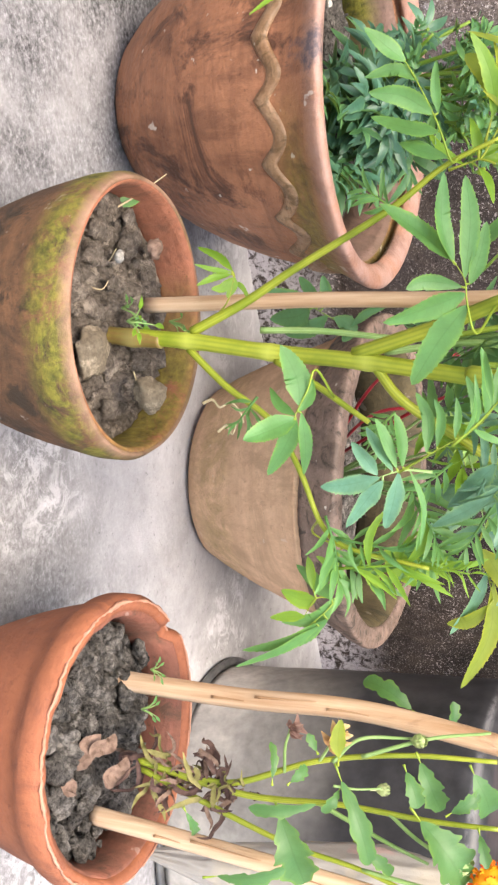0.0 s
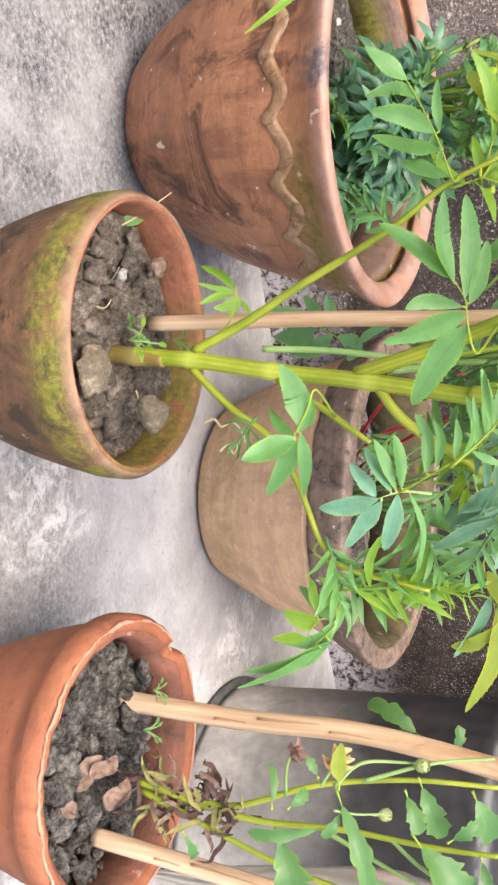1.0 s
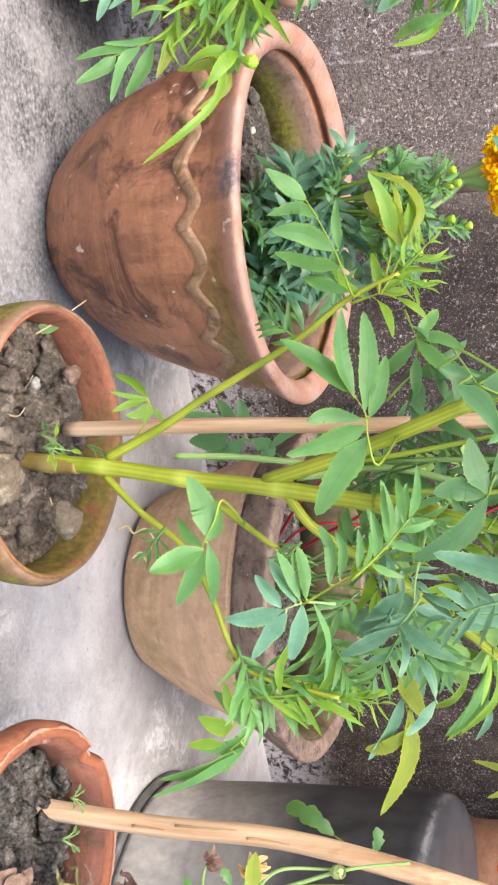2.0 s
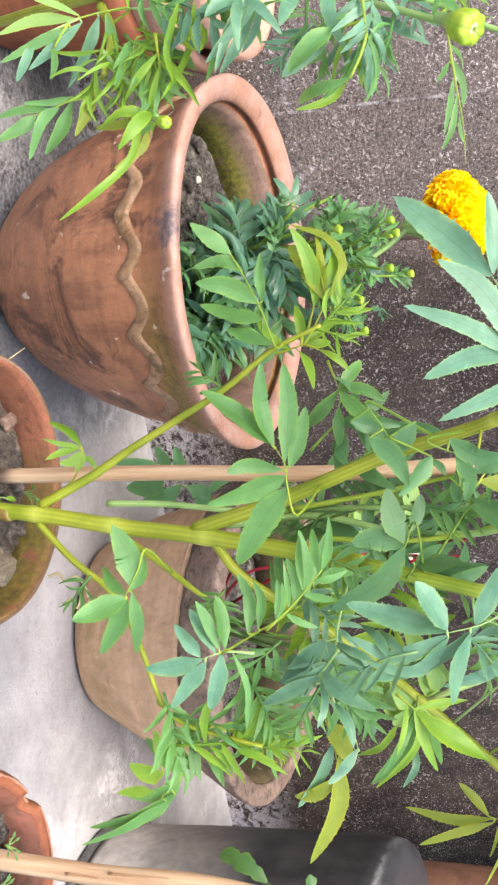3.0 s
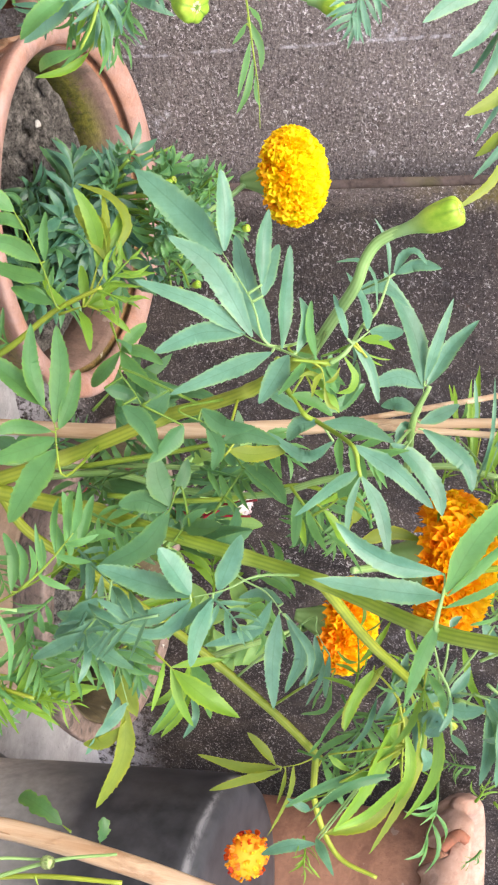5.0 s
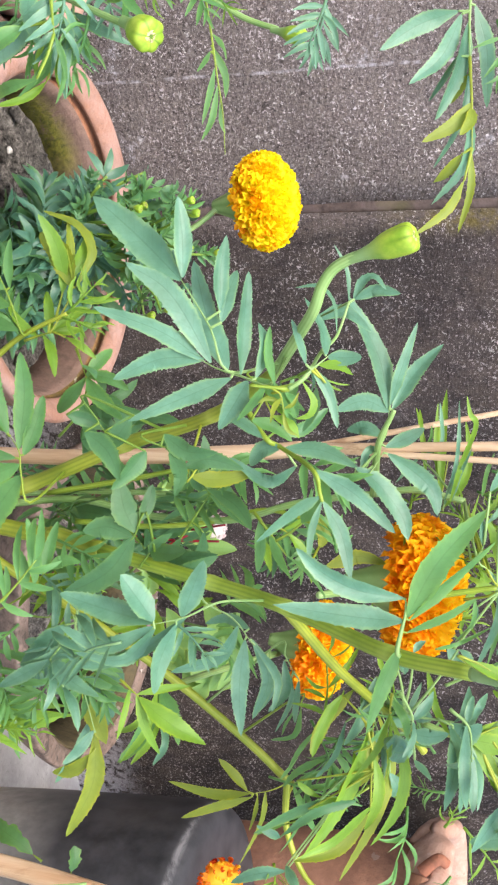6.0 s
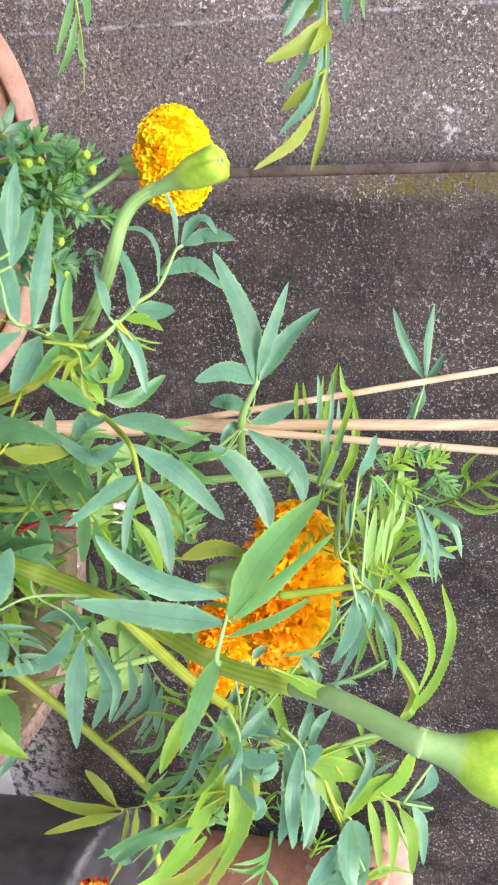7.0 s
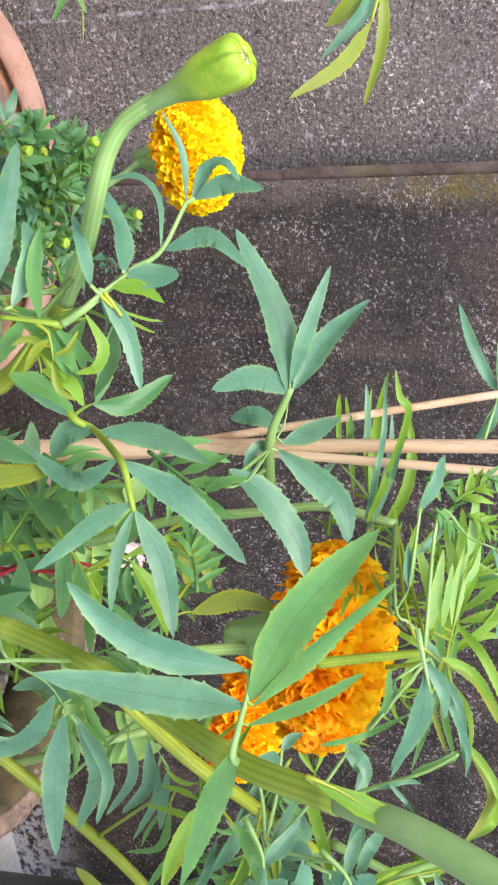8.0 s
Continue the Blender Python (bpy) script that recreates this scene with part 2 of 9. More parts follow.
def leaf_mat(name, lo, hi, rough=0.42, through_light=0.3, vein=0.35):
    k = Mat(name, rough + 0.06, 0.45)
    c = k.mix(k.island(), lo, hi)
    c = k.mix(k.math("MULTIPLY", k.chance(), 0.45), c, tuple(min(1, v * 1.35) for v in hi))
    c = k.mix(vein, c, k.ramp(k.noise(70, 5, 0.65), (0.35, lo), (0.65, hi)))
    at = k.t.nodes.new("ShaderNodeAttribute")
    at.attribute_name = "blade"
    rgb = k.t.nodes.new("ShaderNodeSeparateColor")
    k.link(at.outputs["Color"], rgb.inputs[0])
    rib = k.ramp(rgb.outputs[0], (0.02, 0.24), (0.09, 0.0))
    c = k.mix(rib, c, tuple(v * 0.8 for v in lo))
    side = k.math("SINE", k.math("ADD", k.math("MULTIPLY", rgb.outputs[1], 62.0), k.math("MULTIPLY", rgb.outputs[0], -7.0)))
    veins = k.ramp(side, (0.72, 0.0), (1.0, 1.0))
    c = k.mix(k.math("MULTIPLY", veins, 0.10), c, tuple(v * 0.7 for v in lo))
    edge = k.math("MULTIPLY", k.ramp(rgb.outputs[0], (0.66, 0.0), (1.0, 0.7)), k.ramp(k.noise(70, 4), (0.42, 0.15), (0.58, 1.0)))
    c = k.mix(edge, c, (hi[0] * 1.7 + 0.03, hi[1] * 1.2 + 0.04, hi[2] * 0.7))
    blotch = k.ramp(k.noise(28, 4, 0.6), (0.40, 0.0), (0.62, 1.0))
    c = k.mix(k.math("MULTIPLY", blotch, 0.12), c, (hi[0] * 1.3 + 0.02, hi[1] * 0.95, hi[2] * 0.6))
    k.bump(k.math("SUBTRACT", k.math("MULTIPLY", k.noise(60, 4), 2.0), k.math("ADD", k.math("MULTIPLY", veins, 0.06), rib)), 0.3, 0.0010)
    k.base(c)
    tr = k.t.nodes.new("ShaderNodeBsdfTranslucent")
    k.link(k.mix(0.5, c, (0.45, 0.6, 0.05)), tr.inputs[0])
    ms = k.t.nodes.new("ShaderNodeMixShader")
    ms.inputs[0].default_value = through_light
    k.link(k.b.outputs[0], ms.inputs[1])
    k.link(tr.outputs[0], ms.inputs[2])
    k.link(ms.outputs[0], k.t.nodes["Material Output"].inputs[0])
    return k.m


def plain(name, lo, hi, scale=30, rough=0.6, spec=0.4, stretch=None, bump=0.2):
    k = Mat(name, rough, spec)
    f = k.noise(scale, 6, 0.65, 0.3, stretch)
    k.bump(f, bump, 0.0015)
    return k.base(k.ramp(f, (0.34, lo), (0.66, hi)))


def petal_mat(name, lo, mid, hi):
    k = Mat(name, 0.6, 0.25)
    at = k.t.nodes.new("ShaderNodeAttribute")
    at.attribute_name = "blade"
    # random petal tone, plus light from above put into the colour by height
    top_lit_tone = k.math("ADD", k.math("MULTIPLY", k.island(), 0.5), k.math("MULTIPLY", at.outputs["Fac"], 0.55))
    c = k.ramp(top_lit_tone, (0.2, lo), (0.5, mid), (0.85, hi))
    k.base(c)
    tr = k.t.nodes.new("ShaderNodeBsdfTranslucent")
    k.link(c, tr.inputs[0])
    ms = k.t.nodes.new("ShaderNodeMixShader")
    ms.inputs[0].default_value = 0.35
    k.link(k.b.outputs[0], ms.inputs[1])
    k.link(tr.outputs[0], ms.inputs[2])
    k.link(ms.outputs[0], k.t.nodes["Material Output"].inputs[0])
    return k.m


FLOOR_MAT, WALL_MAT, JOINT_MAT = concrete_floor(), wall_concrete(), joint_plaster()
CLAY_MOSSY = terracotta("clay_mossy", (0.19, 0.090, 0.044), (0.075, 0.041, 0.023), (0.036, 0.024, 0.015), 0.9, 0.80, (0.114, 0.148), 0.25, scale=2.2, lip=(0.1445, 0.1515, (0.36, 0.205, 0.14)))
CLAY_INSIDE = terracotta("clay_inside", (0.38, 0.140, 0.078), (0.25, 0.088, 0.050), (0.15, 0.065, 0.038), 0.6, 0.75, (0.09, 0.150), 0.05, moss_side=(0.0, 0.07))
CLAY_ORANGE = terracotta("clay_orange", (0.350, 0.122, 0.059), (0.26, 0.086, 0.043), (0.16, 0.056, 0.034), 0.55, 0.0, chalk=0.1)
# damp inner wall of the broken pot, shade under its rim put into the colour
CLAY_DAMP_SHADE = terracotta("clay_damp_shade", (0.29, 0.108, 0.070), (0.17, 0.062, 0.042), (0.07, 0.042, 0.025), 0.7, scale=2)
CLAY_BROKEN = terracotta("clay_broken_edge", (0.50, 0.26, 0.18), (0.38, 0.16, 0.095), (0.44, 0.26, 0.19), 0.4)
CLAY_BROWN = terracotta("clay_brown", (0.425, 0.186, 0.102), (0.270, 0.115, 0.062), (0.080, 0.036, 0.024), 0.9, 0.62, (0.186, 0.220), 0.6, rough=0.47, lip=(0.221, 0.236, (0.48, 0.300, 0.250)), moss_side=(-0.06, 0.05), scorch=(-0.078, -0.153, 0.231))
CLAY_DULL = terracotta("clay_dull", (0.66, 0.425, 0.278), (0.50, 0.318, 0.202), (0.32, 0.215, 0.130), 0.45, 0.3, (0.0, 0.06), 0.2, rough=0.9)
CLAY_PALE = terracotta("clay_pale", (0.52, 0.34, 0.265), (0.38, 0.225, 0.165), (0.26, 0.12, 0.075), 0.5)
CLAY_CRUST = terracotta("clay_crust", (0.31, 0.215, 0.175), (0.12, 0.082, 0.064), (0.050, 0.040, 0.030), 0.85, rough=0.6, scale=4.0, chalk=0.9)
CLAY_SLIMY = terracotta("clay_slimy", (0.12, 0.090, 0.043), (0.062, 0.047, 0.024), (0.03, 0.025, 0.014), 0.7, scale=2)
CLAY_GREY = terracotta("clay_greyish", (0.25, 0.155, 0.122), (0.145, 0.088, 0.070), (0.10, 0.07, 0.05), 0.7, 0.95, (0.140, 0.198), scale=1.5, moss_side=(0.01, -0.05))
CLAY_RUST = terracotta("clay_rust", (0.30, 0.145, 0.088), (0.20, 0.092, 0.056), (0.16, 0.07, 0.045), 0.6)
SCALLOP_MAT = terracotta("clay_scallop", (0.40, 0.245, 0.15), (0.19, 0.095, 0.045), (0.10, 0.060, 0.026), 0.8, chalk=0.6, rough=0.35, scale=3.5)
SOIL_GREY = soil_mat("soil_grey", (0.080, 0.062, 0.050), (0.55, 0.45, 0.365))
SOIL_DARK = soil_mat("soil_dark", (0.006, 0.005, 0.005), (0.43, 0.385, 0.345))
STONE = soil_mat("clod", (0.24, 0.185, 0.13), (0.66, 0.53, 0.38))
LEAF = leaf_mat("marigold_leaf", (0.034, 0.118, 0.032), (0.115, 0.290, 0.090), 0.42)
# waxy leaves with the bluish sheen of the sky put into their base colour
LEAF_BLUE = leaf_mat("marigold_leaf_waxy_sheen", (0.026, 0.100, 0.056), (0.126, 0.280, 0.186), 0.36, 0.2, 0.45)
LEAF_DARK = leaf_mat("marigold_leaf_dark", (0.020, 0.078, 0.026), (0.078, 0.205, 0.082), 0.42, 0.2)
LEAF_BUSH = leaf_mat("bushy_marigold_leaf", (0.012, 0.056, 0.033), (0.066, 0.172, 0.112), 0.36, 0.15)
LEAF_YOUNG = leaf_mat("marigold_leaf_young", (0.075, 0.180, 0.014), (0.180, 0.330, 0.030), 0.45, 0.25)
LEAF_OLIVE = leaf_mat("marigold_leaf_yellowing", (0.105, 0.155, 0.012), (0.220, 0.275, 0.028), 0.45, 0.3)
LEAF_PALE = leaf_mat("pale_leaf", (0.15, 0.31, 0.075), (0.28, 0.46, 0.15), 0.45, 0.4)
LEAF_BROAD = leaf_mat("chrysanthemum_leaf", (0.026, 0.092, 0.024), (0.078, 0.195, 0.060), 0.42, 0.22)


def stem_mat(name, lo, hi, stripe):
    k = Mat(name, 0.46, 0.4)
    c = k.ramp(k.noise(25, 5, 0.6), (0.35, lo), (0.65, hi))
    at = k.t.nodes.new("ShaderNodeAttribute")
    at.attribute_name = "blade"
    rgb = k.t.nodes.new("ShaderNodeSeparateColor")
    k.link(at.outputs["Color"], rgb.inputs[0])
    c = k.mix(k.ramp(rgb.outputs[0], (0.3, 0.0), (0.9, 0.55)), c, stripe)
    c = k.mix(k.math("MULTIPLY", rgb.outputs[1], 0.55), c, tuple(min(1, v * 1.25 + 0.05) for v in hi))
    k.bump(k.noise(120, 4), 0.15, 0.001)
    return k.base(c)


STEM = stem_mat("stem_green", (0.20, 0.25, 0.018), (0.37, 0.39, 0.04), (0.16, 0.21, 0.014))
STEM_MID = stem_mat("stem_mid", (0.165, 0.245, 0.020), (0.31, 0.39, 0.042), (0.125, 0.195, 0.016))
STEM_DARK = stem_mat("stem_olive", (0.10, 0.19, 0.02), (0.20, 0.30, 0.04), (0.08, 0.15, 0.015))
STEM_BUD = plain("stem_waxy_bud", (0.155, 0.270, 0.085), (0.235, 0.350, 0.140), 40, 0.5)
STEM_WAXY = stem_mat("stem_waxy", (0.18, 0.30, 0.085), (0.32, 0.45, 0.17), (0.14, 0.25, 0.06))
STALKS = {"marigold_leaf_waxy_sheen": STEM_WAXY, "marigold_leaf_dark": STEM_DARK, "bushy_marigold_leaf": STEM_DARK, "marigold_leaf_young": STEM, "marigold_leaf_yellowing": STEM}
STEM_BASE = stem_mat("stem_base", (0.13, 0.085, 0.025), (0.30, 0.235, 0.05), (0.20, 0.10, 0.035))
STEM_RED = plain("stem_red", (0.20, 0.008, 0.015), (0.40, 0.015, 0.03), 40, 0.4)


def bamboo_mat():
    k = Mat("bamboo", 0.6, 0.3)
    f = k.noise(90, 6, 0.65, 0.3, (1, 1, 0.05))
    c = k.ramp(f, (0.34, (0.42, 0.24, 0.13)), (0.66, (0.70, 0.51, 0.35)))
    peel = k.ramp(k.noise(34, 7, 0.75, 0.5, (1, 1, 0.22)), (0.53, 0.0), (0.60, 1.0))
    c = k.mix(k.math("MULTIPLY", peel, 0.6), c, (0.33, 0.175, 0.095))
    c = k.mix(k.math("MULTIPLY", k.ramp(k.noise(6, 4), (0.5, 0.0), (0.62, 1.0)), 0.35), c, (0.58, 0.42, 0.33))
    k.bump(k.math("ADD", f, peel), 0.4, 0.0012)
    return k.base(c)


BAMBOO = bamboo_mat()
BAMBOO_DARK = plain("bamboo_skin", (0.30, 0.16, 0.08), (0.50, 0.31, 0.18), 90, 0.7, 0.2, (1, 1, 0.1), 0.4)
DRY = plain("dry_leaf", (0.035, 0.020, 0.018), (0.13, 0.078, 0.065), 60, 0.9, 0.1)
LEAF_WILTED = plain("wilted_leaf", (0.10, 0.095, 0.03), (0.27, 0.23, 0.09), 70, 0.8, 0.2)
LEAF_STRIPED = plain("striped_leaf", (0.20, 0.012, 0.012), (0.46, 0.30, 0.05), 110, 0.5, 0.4)
DRY_PALE = plain("dry_leaf_pale", (0.10, 0.062, 0.046), (0.27, 0.18, 0.14), 130, 0.9, 0.1)


def bag_mat():
    k = Mat("bag_film", 0.3, 0.6)
    c = k.mix(k.ramp(k.noise(14, 3), (0.52, 0.0), (0.58, 1.0)), (0.40, 0.365, 0.33), (0.50, 0.44, 0.36))
    c = k.mix(k.ramp(k.noise(17, 3, 0.5, 0.5), (0.60, 0.0), (0.64, 0.8)), c, (0.46, 0.31, 0.28))
    k.bump(k.noise(45, 4), 0.4, 0.004)
    return k.base(c)


BAG = bag_mat()
STRAW = plain("straw", (0.34, 0.26, 0.15), (0.52, 0.42, 0.26), 60, 0.8, 0.2)


def bud_mat():
    k = Mat("bud_green", 0.52, 0.4)
    at = k.t.nodes.new("ShaderNodeAttribute")
    at.attribute_name = "blade"
    rgb = k.t.nodes.new("ShaderNodeSeparateColor")
    k.link(at.outputs["Color"], rgb.inputs[0])
    cup = k.ramp(k.noise(90, 5, 0.65), (0.35, (0.17, 0.31, 0.014)), (0.65, (0.36, 0.45, 0.045)))
    cup = k.mix(k.math("MULTIPLY", rgb.outputs[1], 0.85), cup, (0.06, 0.14, 0.008))
    neck = k.ramp(k.noise(60, 5, 0.65), (0.35, (0.14, 0.25, 0.070)), (0.65, (0.215, 0.325, 0.125)))
    k.bump(k.noise(150, 3), 0.2, 0.001)
    return k.base(k.mix(rgb.outputs[0], neck, cup))


BUD = bud_mat()
BUD_CREAM = plain("cream_bud", (0.26, 0.36, 0.11), (0.55, 0.56, 0.30), 160, 0.6)
DRY_PINK = petal_mat("petal_withered_pink", (0.20, 0.10, 0.08), (0.34, 0.20, 0.16), (0.44, 0.30, 0.24))
DRY_GOLD = petal_mat("petal_withered_gold", (0.30, 0.17, 0.08), (0.55, 0.36, 0.16), (0.62, 0.48, 0.26))
PETAL_YELLOW = petal_mat("petal_yellow", (0.92, 0.36, 0.004), (1.0, 0.66, 0.006), (1.0, 0.90, 0.014))
PETAL_ORANGE = petal_mat("petal_orange", (0.92, 0.27, 0.003), (1.0, 0.44, 0.004), (1.0, 0.64, 0.008))
PETAL_RED = petal_mat("petal_red_gold", (0.40, 0.015, 0.01), (0.72, 0.10, 0.01), (0.95, 0.6, 0.03))
PETAL_PINK = petal_mat("petal_pink", (0.45, 0.12, 0.2), (0.6, 0.4, 0.42), (0.7, 0.62, 0.6))


def graded_plastic():
    k = Mat("black_plastic", 0.4, 0.6)
    # black plastic turns pale warm grey towards the floor, unevenly
    grey_low = k.ramp(k.noise(6, 6, 0.6, 0.5), (0.3, 0.35), (0.65, 1.0))
    grey_low = k.math("MULTIPLY", grey_low, k.span(k.math("ADD", k.axis(2), k.math("MULTIPLY", k.noise(9, 4), 0.12)), 0.26, 0.11))
    k.link(k.span(grey_low, -1.0, 1.2), k.b.inputs["Roughness"])
    c = k.mix(grey_low, k.ramp(k.noise(40, 5), (0.35, (0.020, 0.020, 0.023)), (0.65, (0.050, 0.048, 0.053))), k.ramp(k.noise(90, 5), (0.35, (0.52, 0.475, 0.435)), (0.65, (0.70, 0.645, 0.59))))
    # pale ring on the rounded edge: scratches and a highlight painted into the colour
    scuff_glint = k.math("MULTIPLY", k.math("MULTIPLY", k.span(k.axis(2), 0.327, 0.331), k.span(k.axis(2), 0.338, 0.334)), k.ramp(k.noise(14, 6, 0.75, 0.6, (1, 1, 2.5)), (0.46, 0.0), (0.58, 1.0)))
    c = k.mix(k.math("MULTIPLY", scuff_glint, 0.38), c, (0.42, 0.40, 0.41))
    return k.base(c)


PLASTIC = graded_plastic()

# ---- mesh helpers ----


def mesh_object(name, bm, material, smooth=True):
    me = bpy.data.meshes.new(name)
    if not any(e.is_boundary for e in bm.edges):
        bmesh.ops.recalc_face_normals(bm, faces=bm.faces)
    bm.to_mesh(me)
    bm.free()
    me.polygons.foreach_set("use_smooth", [smooth] * len(me.polygons))
    me.materials.append(material)
    return new(name, me)


def thing(name, loc, label, category, group="", kind=""):
    ob = new(name)
    ob.location = loc
    ob.empty_display_size = 0.05
    return tagged(ob, label, category, group, kind)


def origin(ob):
    o = Vector((0, 0, 0))
    while ob:
        o += ob.location
        ob = ob.parent
    return o


def part(name, bm, material, parent, label="", smooth=True):
    """Links a mesh that was made in world places as one part under its thing."""
    bmesh.ops.translate(bm, verts=bm.verts, vec=-origin(parent))
    ob = mesh_object(name, bm, material, smooth)
    ob.parent = parent
    return tagged(ob, label) if label else ob


def single(name, bm, material, loc, label, category, group="", kind="", smooth=True):
    bmesh.ops.translate(bm, verts=bm.verts, vec=-Vector(loc))
    ob = mesh_object(name, bm, material, smooth)
    ob.location = loc
    return tagged(ob, label, category, group, kind)


def lathe(bm, centre, profile, seg=72, uneven=0.0, seed=0.0, shape=None):
    """Turns a closed profile of (radius, height) round an upright axis, hand-made by a little unevenness."""
    cx, cy, cz = centre
    rows = []
    for r, z in profile:
        ring = []
        for i in range(seg):
            a = 2 * math.pi * i / seg
            q = noise.noise((math.cos(a) * 1.3 + seed, math.sin(a) * 1.3, z * 9)) * uneven
            rr, zz = r * (1 + q), z + q * 0.02
            if shape:
                rr, zz = shape(a, rr, zz)
            ring.append(bm.verts.new((cx + rr * math.cos(a), cy + rr * math.sin(a), cz + zz)))
        rows.append(ring)
    for a, b in zip(rows, rows[1:]):
        for i in range(seg):
            j = (i + 1) % seg
            bm.faces.new((a[i], a[j], b[j], b[i]))
    for ring in (rows[0], rows[-1]):
        mid = bm.verts.new(sum((v.co for v in ring), Vector()) / seg)
        for i in range(seg):
            bm.faces.new((ring[i], ring[(i + 1) % seg], mid))


def curve_points(pts, step):
    """A smooth line (Catmull-Rom) through points."""
    p = [Vector(q) for q in pts]
    if len(p) == 2:
        return [p[0].lerp(p[1], i / step) for i in range(step + 1)]
    p = [2 * p[0] - p[1], *p, 2 * p[-1] - p[-2]]
    out = []
    for i in range(1, len(p) - 2):
        a, b, c, d = p[i - 1:i + 3]
        for j in range(step):
            t = j / step
            out.append(0.5 * (2 * b + (c - a) * t + (2 * a - 5 * b + 4 * c - d) * t * t + (3 * b - a - 3 * c + d) * t ** 3))
    out.append(p[-2])
    return out


def tube(bm, pts, r0, r1, sides=8, step=5, knots=0.0, ridges=0.0, flat=1.0):
    line = curve_points(pts, step)
    n = len(line)
    rings, up = [], None
    joints = []
    for i in range(step, n - 1, step) if knots and r0 > 0.004 else ():
        if not joints or (line[i] - joints[-1]).length > 0.045:
            joints.append(line[i])
    swell = []
    for i, q in enumerate(line):
        d = (line[min(i + 1, n - 1)] - line[max(i - 1, 0)]).normalized()
        if up is None:
            up = d.orthogonal().normalized()
        up = (up - d * up.dot(d)).normalized()
        side = d.cross(up)
        r = r0 + (r1 - r0) * i / (n - 1)
        near = min(((q - j).length for j in joints), default=1.0)
        swell.append(math.exp(-(near / (1.1 * r)) ** 2))
        r *= 1 + knots * swell[-1]
        ring = []
        for k in range(sides):
            a = 2 * math.pi * k / sides
            rr = r * (1 + (ridges if k % 2 else -ridges))
            ring.append(bm.verts.new(q + (up * math.cos(a) * flat + side * math.sin(a)) * rr))
        rings.append(ring)
    layer = bm.loops.layers.float_color.get("blade") or bm.loops.layers.float_color.new("blade")
    for i in range(n - 1):
        a, b = rings[i], rings[i + 1]
        for k in range(sides):
            j = (k + 1) % sides
            face = bm.faces.new((a[k], a[j], b[j], b[k]))
            for loop, q, g in zip(face.loops, (k, j, j, k), (i, i, i + 1, i + 1)):
                value = 0.0 if q % 2 else 1.0
                loop[layer] = (value, swell[g], value, 1)
    bm.faces.new(rings[0][::-1])
    bm.faces.new(rings[-1])


EYE_WAY = Vector((-0.42, -0.75, 0.5))
rng = random.Random(7)


def blade(bm, line, width, facing, teeth=0.12, fold=0.26, n=9, lean=0.85, plump=0.75, twist=0.0, ripple=0.0):
    """A lance-shaped blade along a smooth line, with fine spiny teeth and a fold along its midrib; the colour layer holds the way from midrib to edge and from foot to tip."""
    m = len(line) - 1
    first = rng.uniform(0.14, 0.30)
    step = (0.95 - first) / max(1, n)
    rows = [(0.0, 1.0), (0.05, 1.0), (0.12, 1.0)]
    for k in range(n):
        t = first + step * k
        if rng.random() < 0.15:
            rows.append((t, 1.0))
            continue
        rows += [(t, 1 - teeth * 0.3), (t + step * 0.62, 1.0), (t + step * rng.uniform(0.80, 0.94), 1 + teeth * rng.uniform(0.4, 1.3))]
    rows.append((1.0, 0.0))
    layer = bm.loops.layers.float_color.get("blade") or bm.loops.layers.float_color.new("blade")
    prev, last, phase = None, 0.0, rng.uniform(0, 6)
    for t, saw in rows:
        u = min(t * m, m - 1e-6)
        i = int(u)
        mid = line[i].lerp(line[i + 1], u - i)
        d = (line[min(i + 2, m)] - line[max(i - 1, 0)]).normalized()
        g = facing - d * facing.dot(d)
        g = g.normalized() if g.length > 1e-4 else d.orthogonal().normalized()
        if twist:
            g = (g + d.cross(g) * twist * (t - 0.3)).normalized()
        e = d.cross(g)
        wide = width * 0.47 * max(0.0, math.sin(math.pi * min(1.0, t) ** lean)) ** plump * min(1.0, 0.45 + 2.2 * t) * saw + width * (0.05 * (1 - t) if t < 0.5 else 0.004)
        wave = math.sin(t * 9 + phase) * ripple
        row = [bm.verts.new(mid + e * x * wide + g * wide * (fold * abs(x) ** 1.4 + wave * x)) for x in (-1, -0.5, 0, 0.5, 1)]
        if prev:
            for q in range(4):
                face = bm.faces.new((prev[q], prev[q + 1], row[q + 1], row[q]))
                for loop, x, v in zip(face.loops, (q, q + 1, q + 1, q), (last, last, t, t)):
                    loop[layer] = (abs(x - 2) / 2, v, 0, 1)
        prev, last = row, t


def leaflet(bm, a, b, width, facing=None, droop=0.0, teeth=0.12, fold=0.26, n=8, bow=0.12, blunt=False):
    """A gently bent blade from a to b."""
    a, b = Vector(a), Vector(b)
    d = b - a
    length = d.length
    if length < 1e-5:
        return
    d /= length
    f = Vector(facing if facing is not None else EYE_WAY)
    f = (f - d * f.dot(d))
    f = f.normalized() if f.length > 1e-4 else d.orthogonal().normalized()
    s = d.cross(f)
    sway = rng.uniform(-bow, bow) * length
    arch = rng.uniform(-0.03, 0.17) * length
    line = []
    for i in range(9):
        t = i / 8
        line.append(a + d * length * t + f * (math.sin(t * math.pi) * arch - droop * length * t * t) + s * sway * math.sin(t * math.pi))
    blade(bm, line, width * 0.86, f, teeth, fold * rng.uniform(0.3, 1.7), n, rng.uniform(0.78, 1.0) if blunt else rng.uniform(0.70, 0.92), rng.uniform(0.58, 0.78) if blunt else rng.uniform(0.66, 0.95), rng.uniform(-0.8, 0.8), rng.uniform(0.0, 0.16))


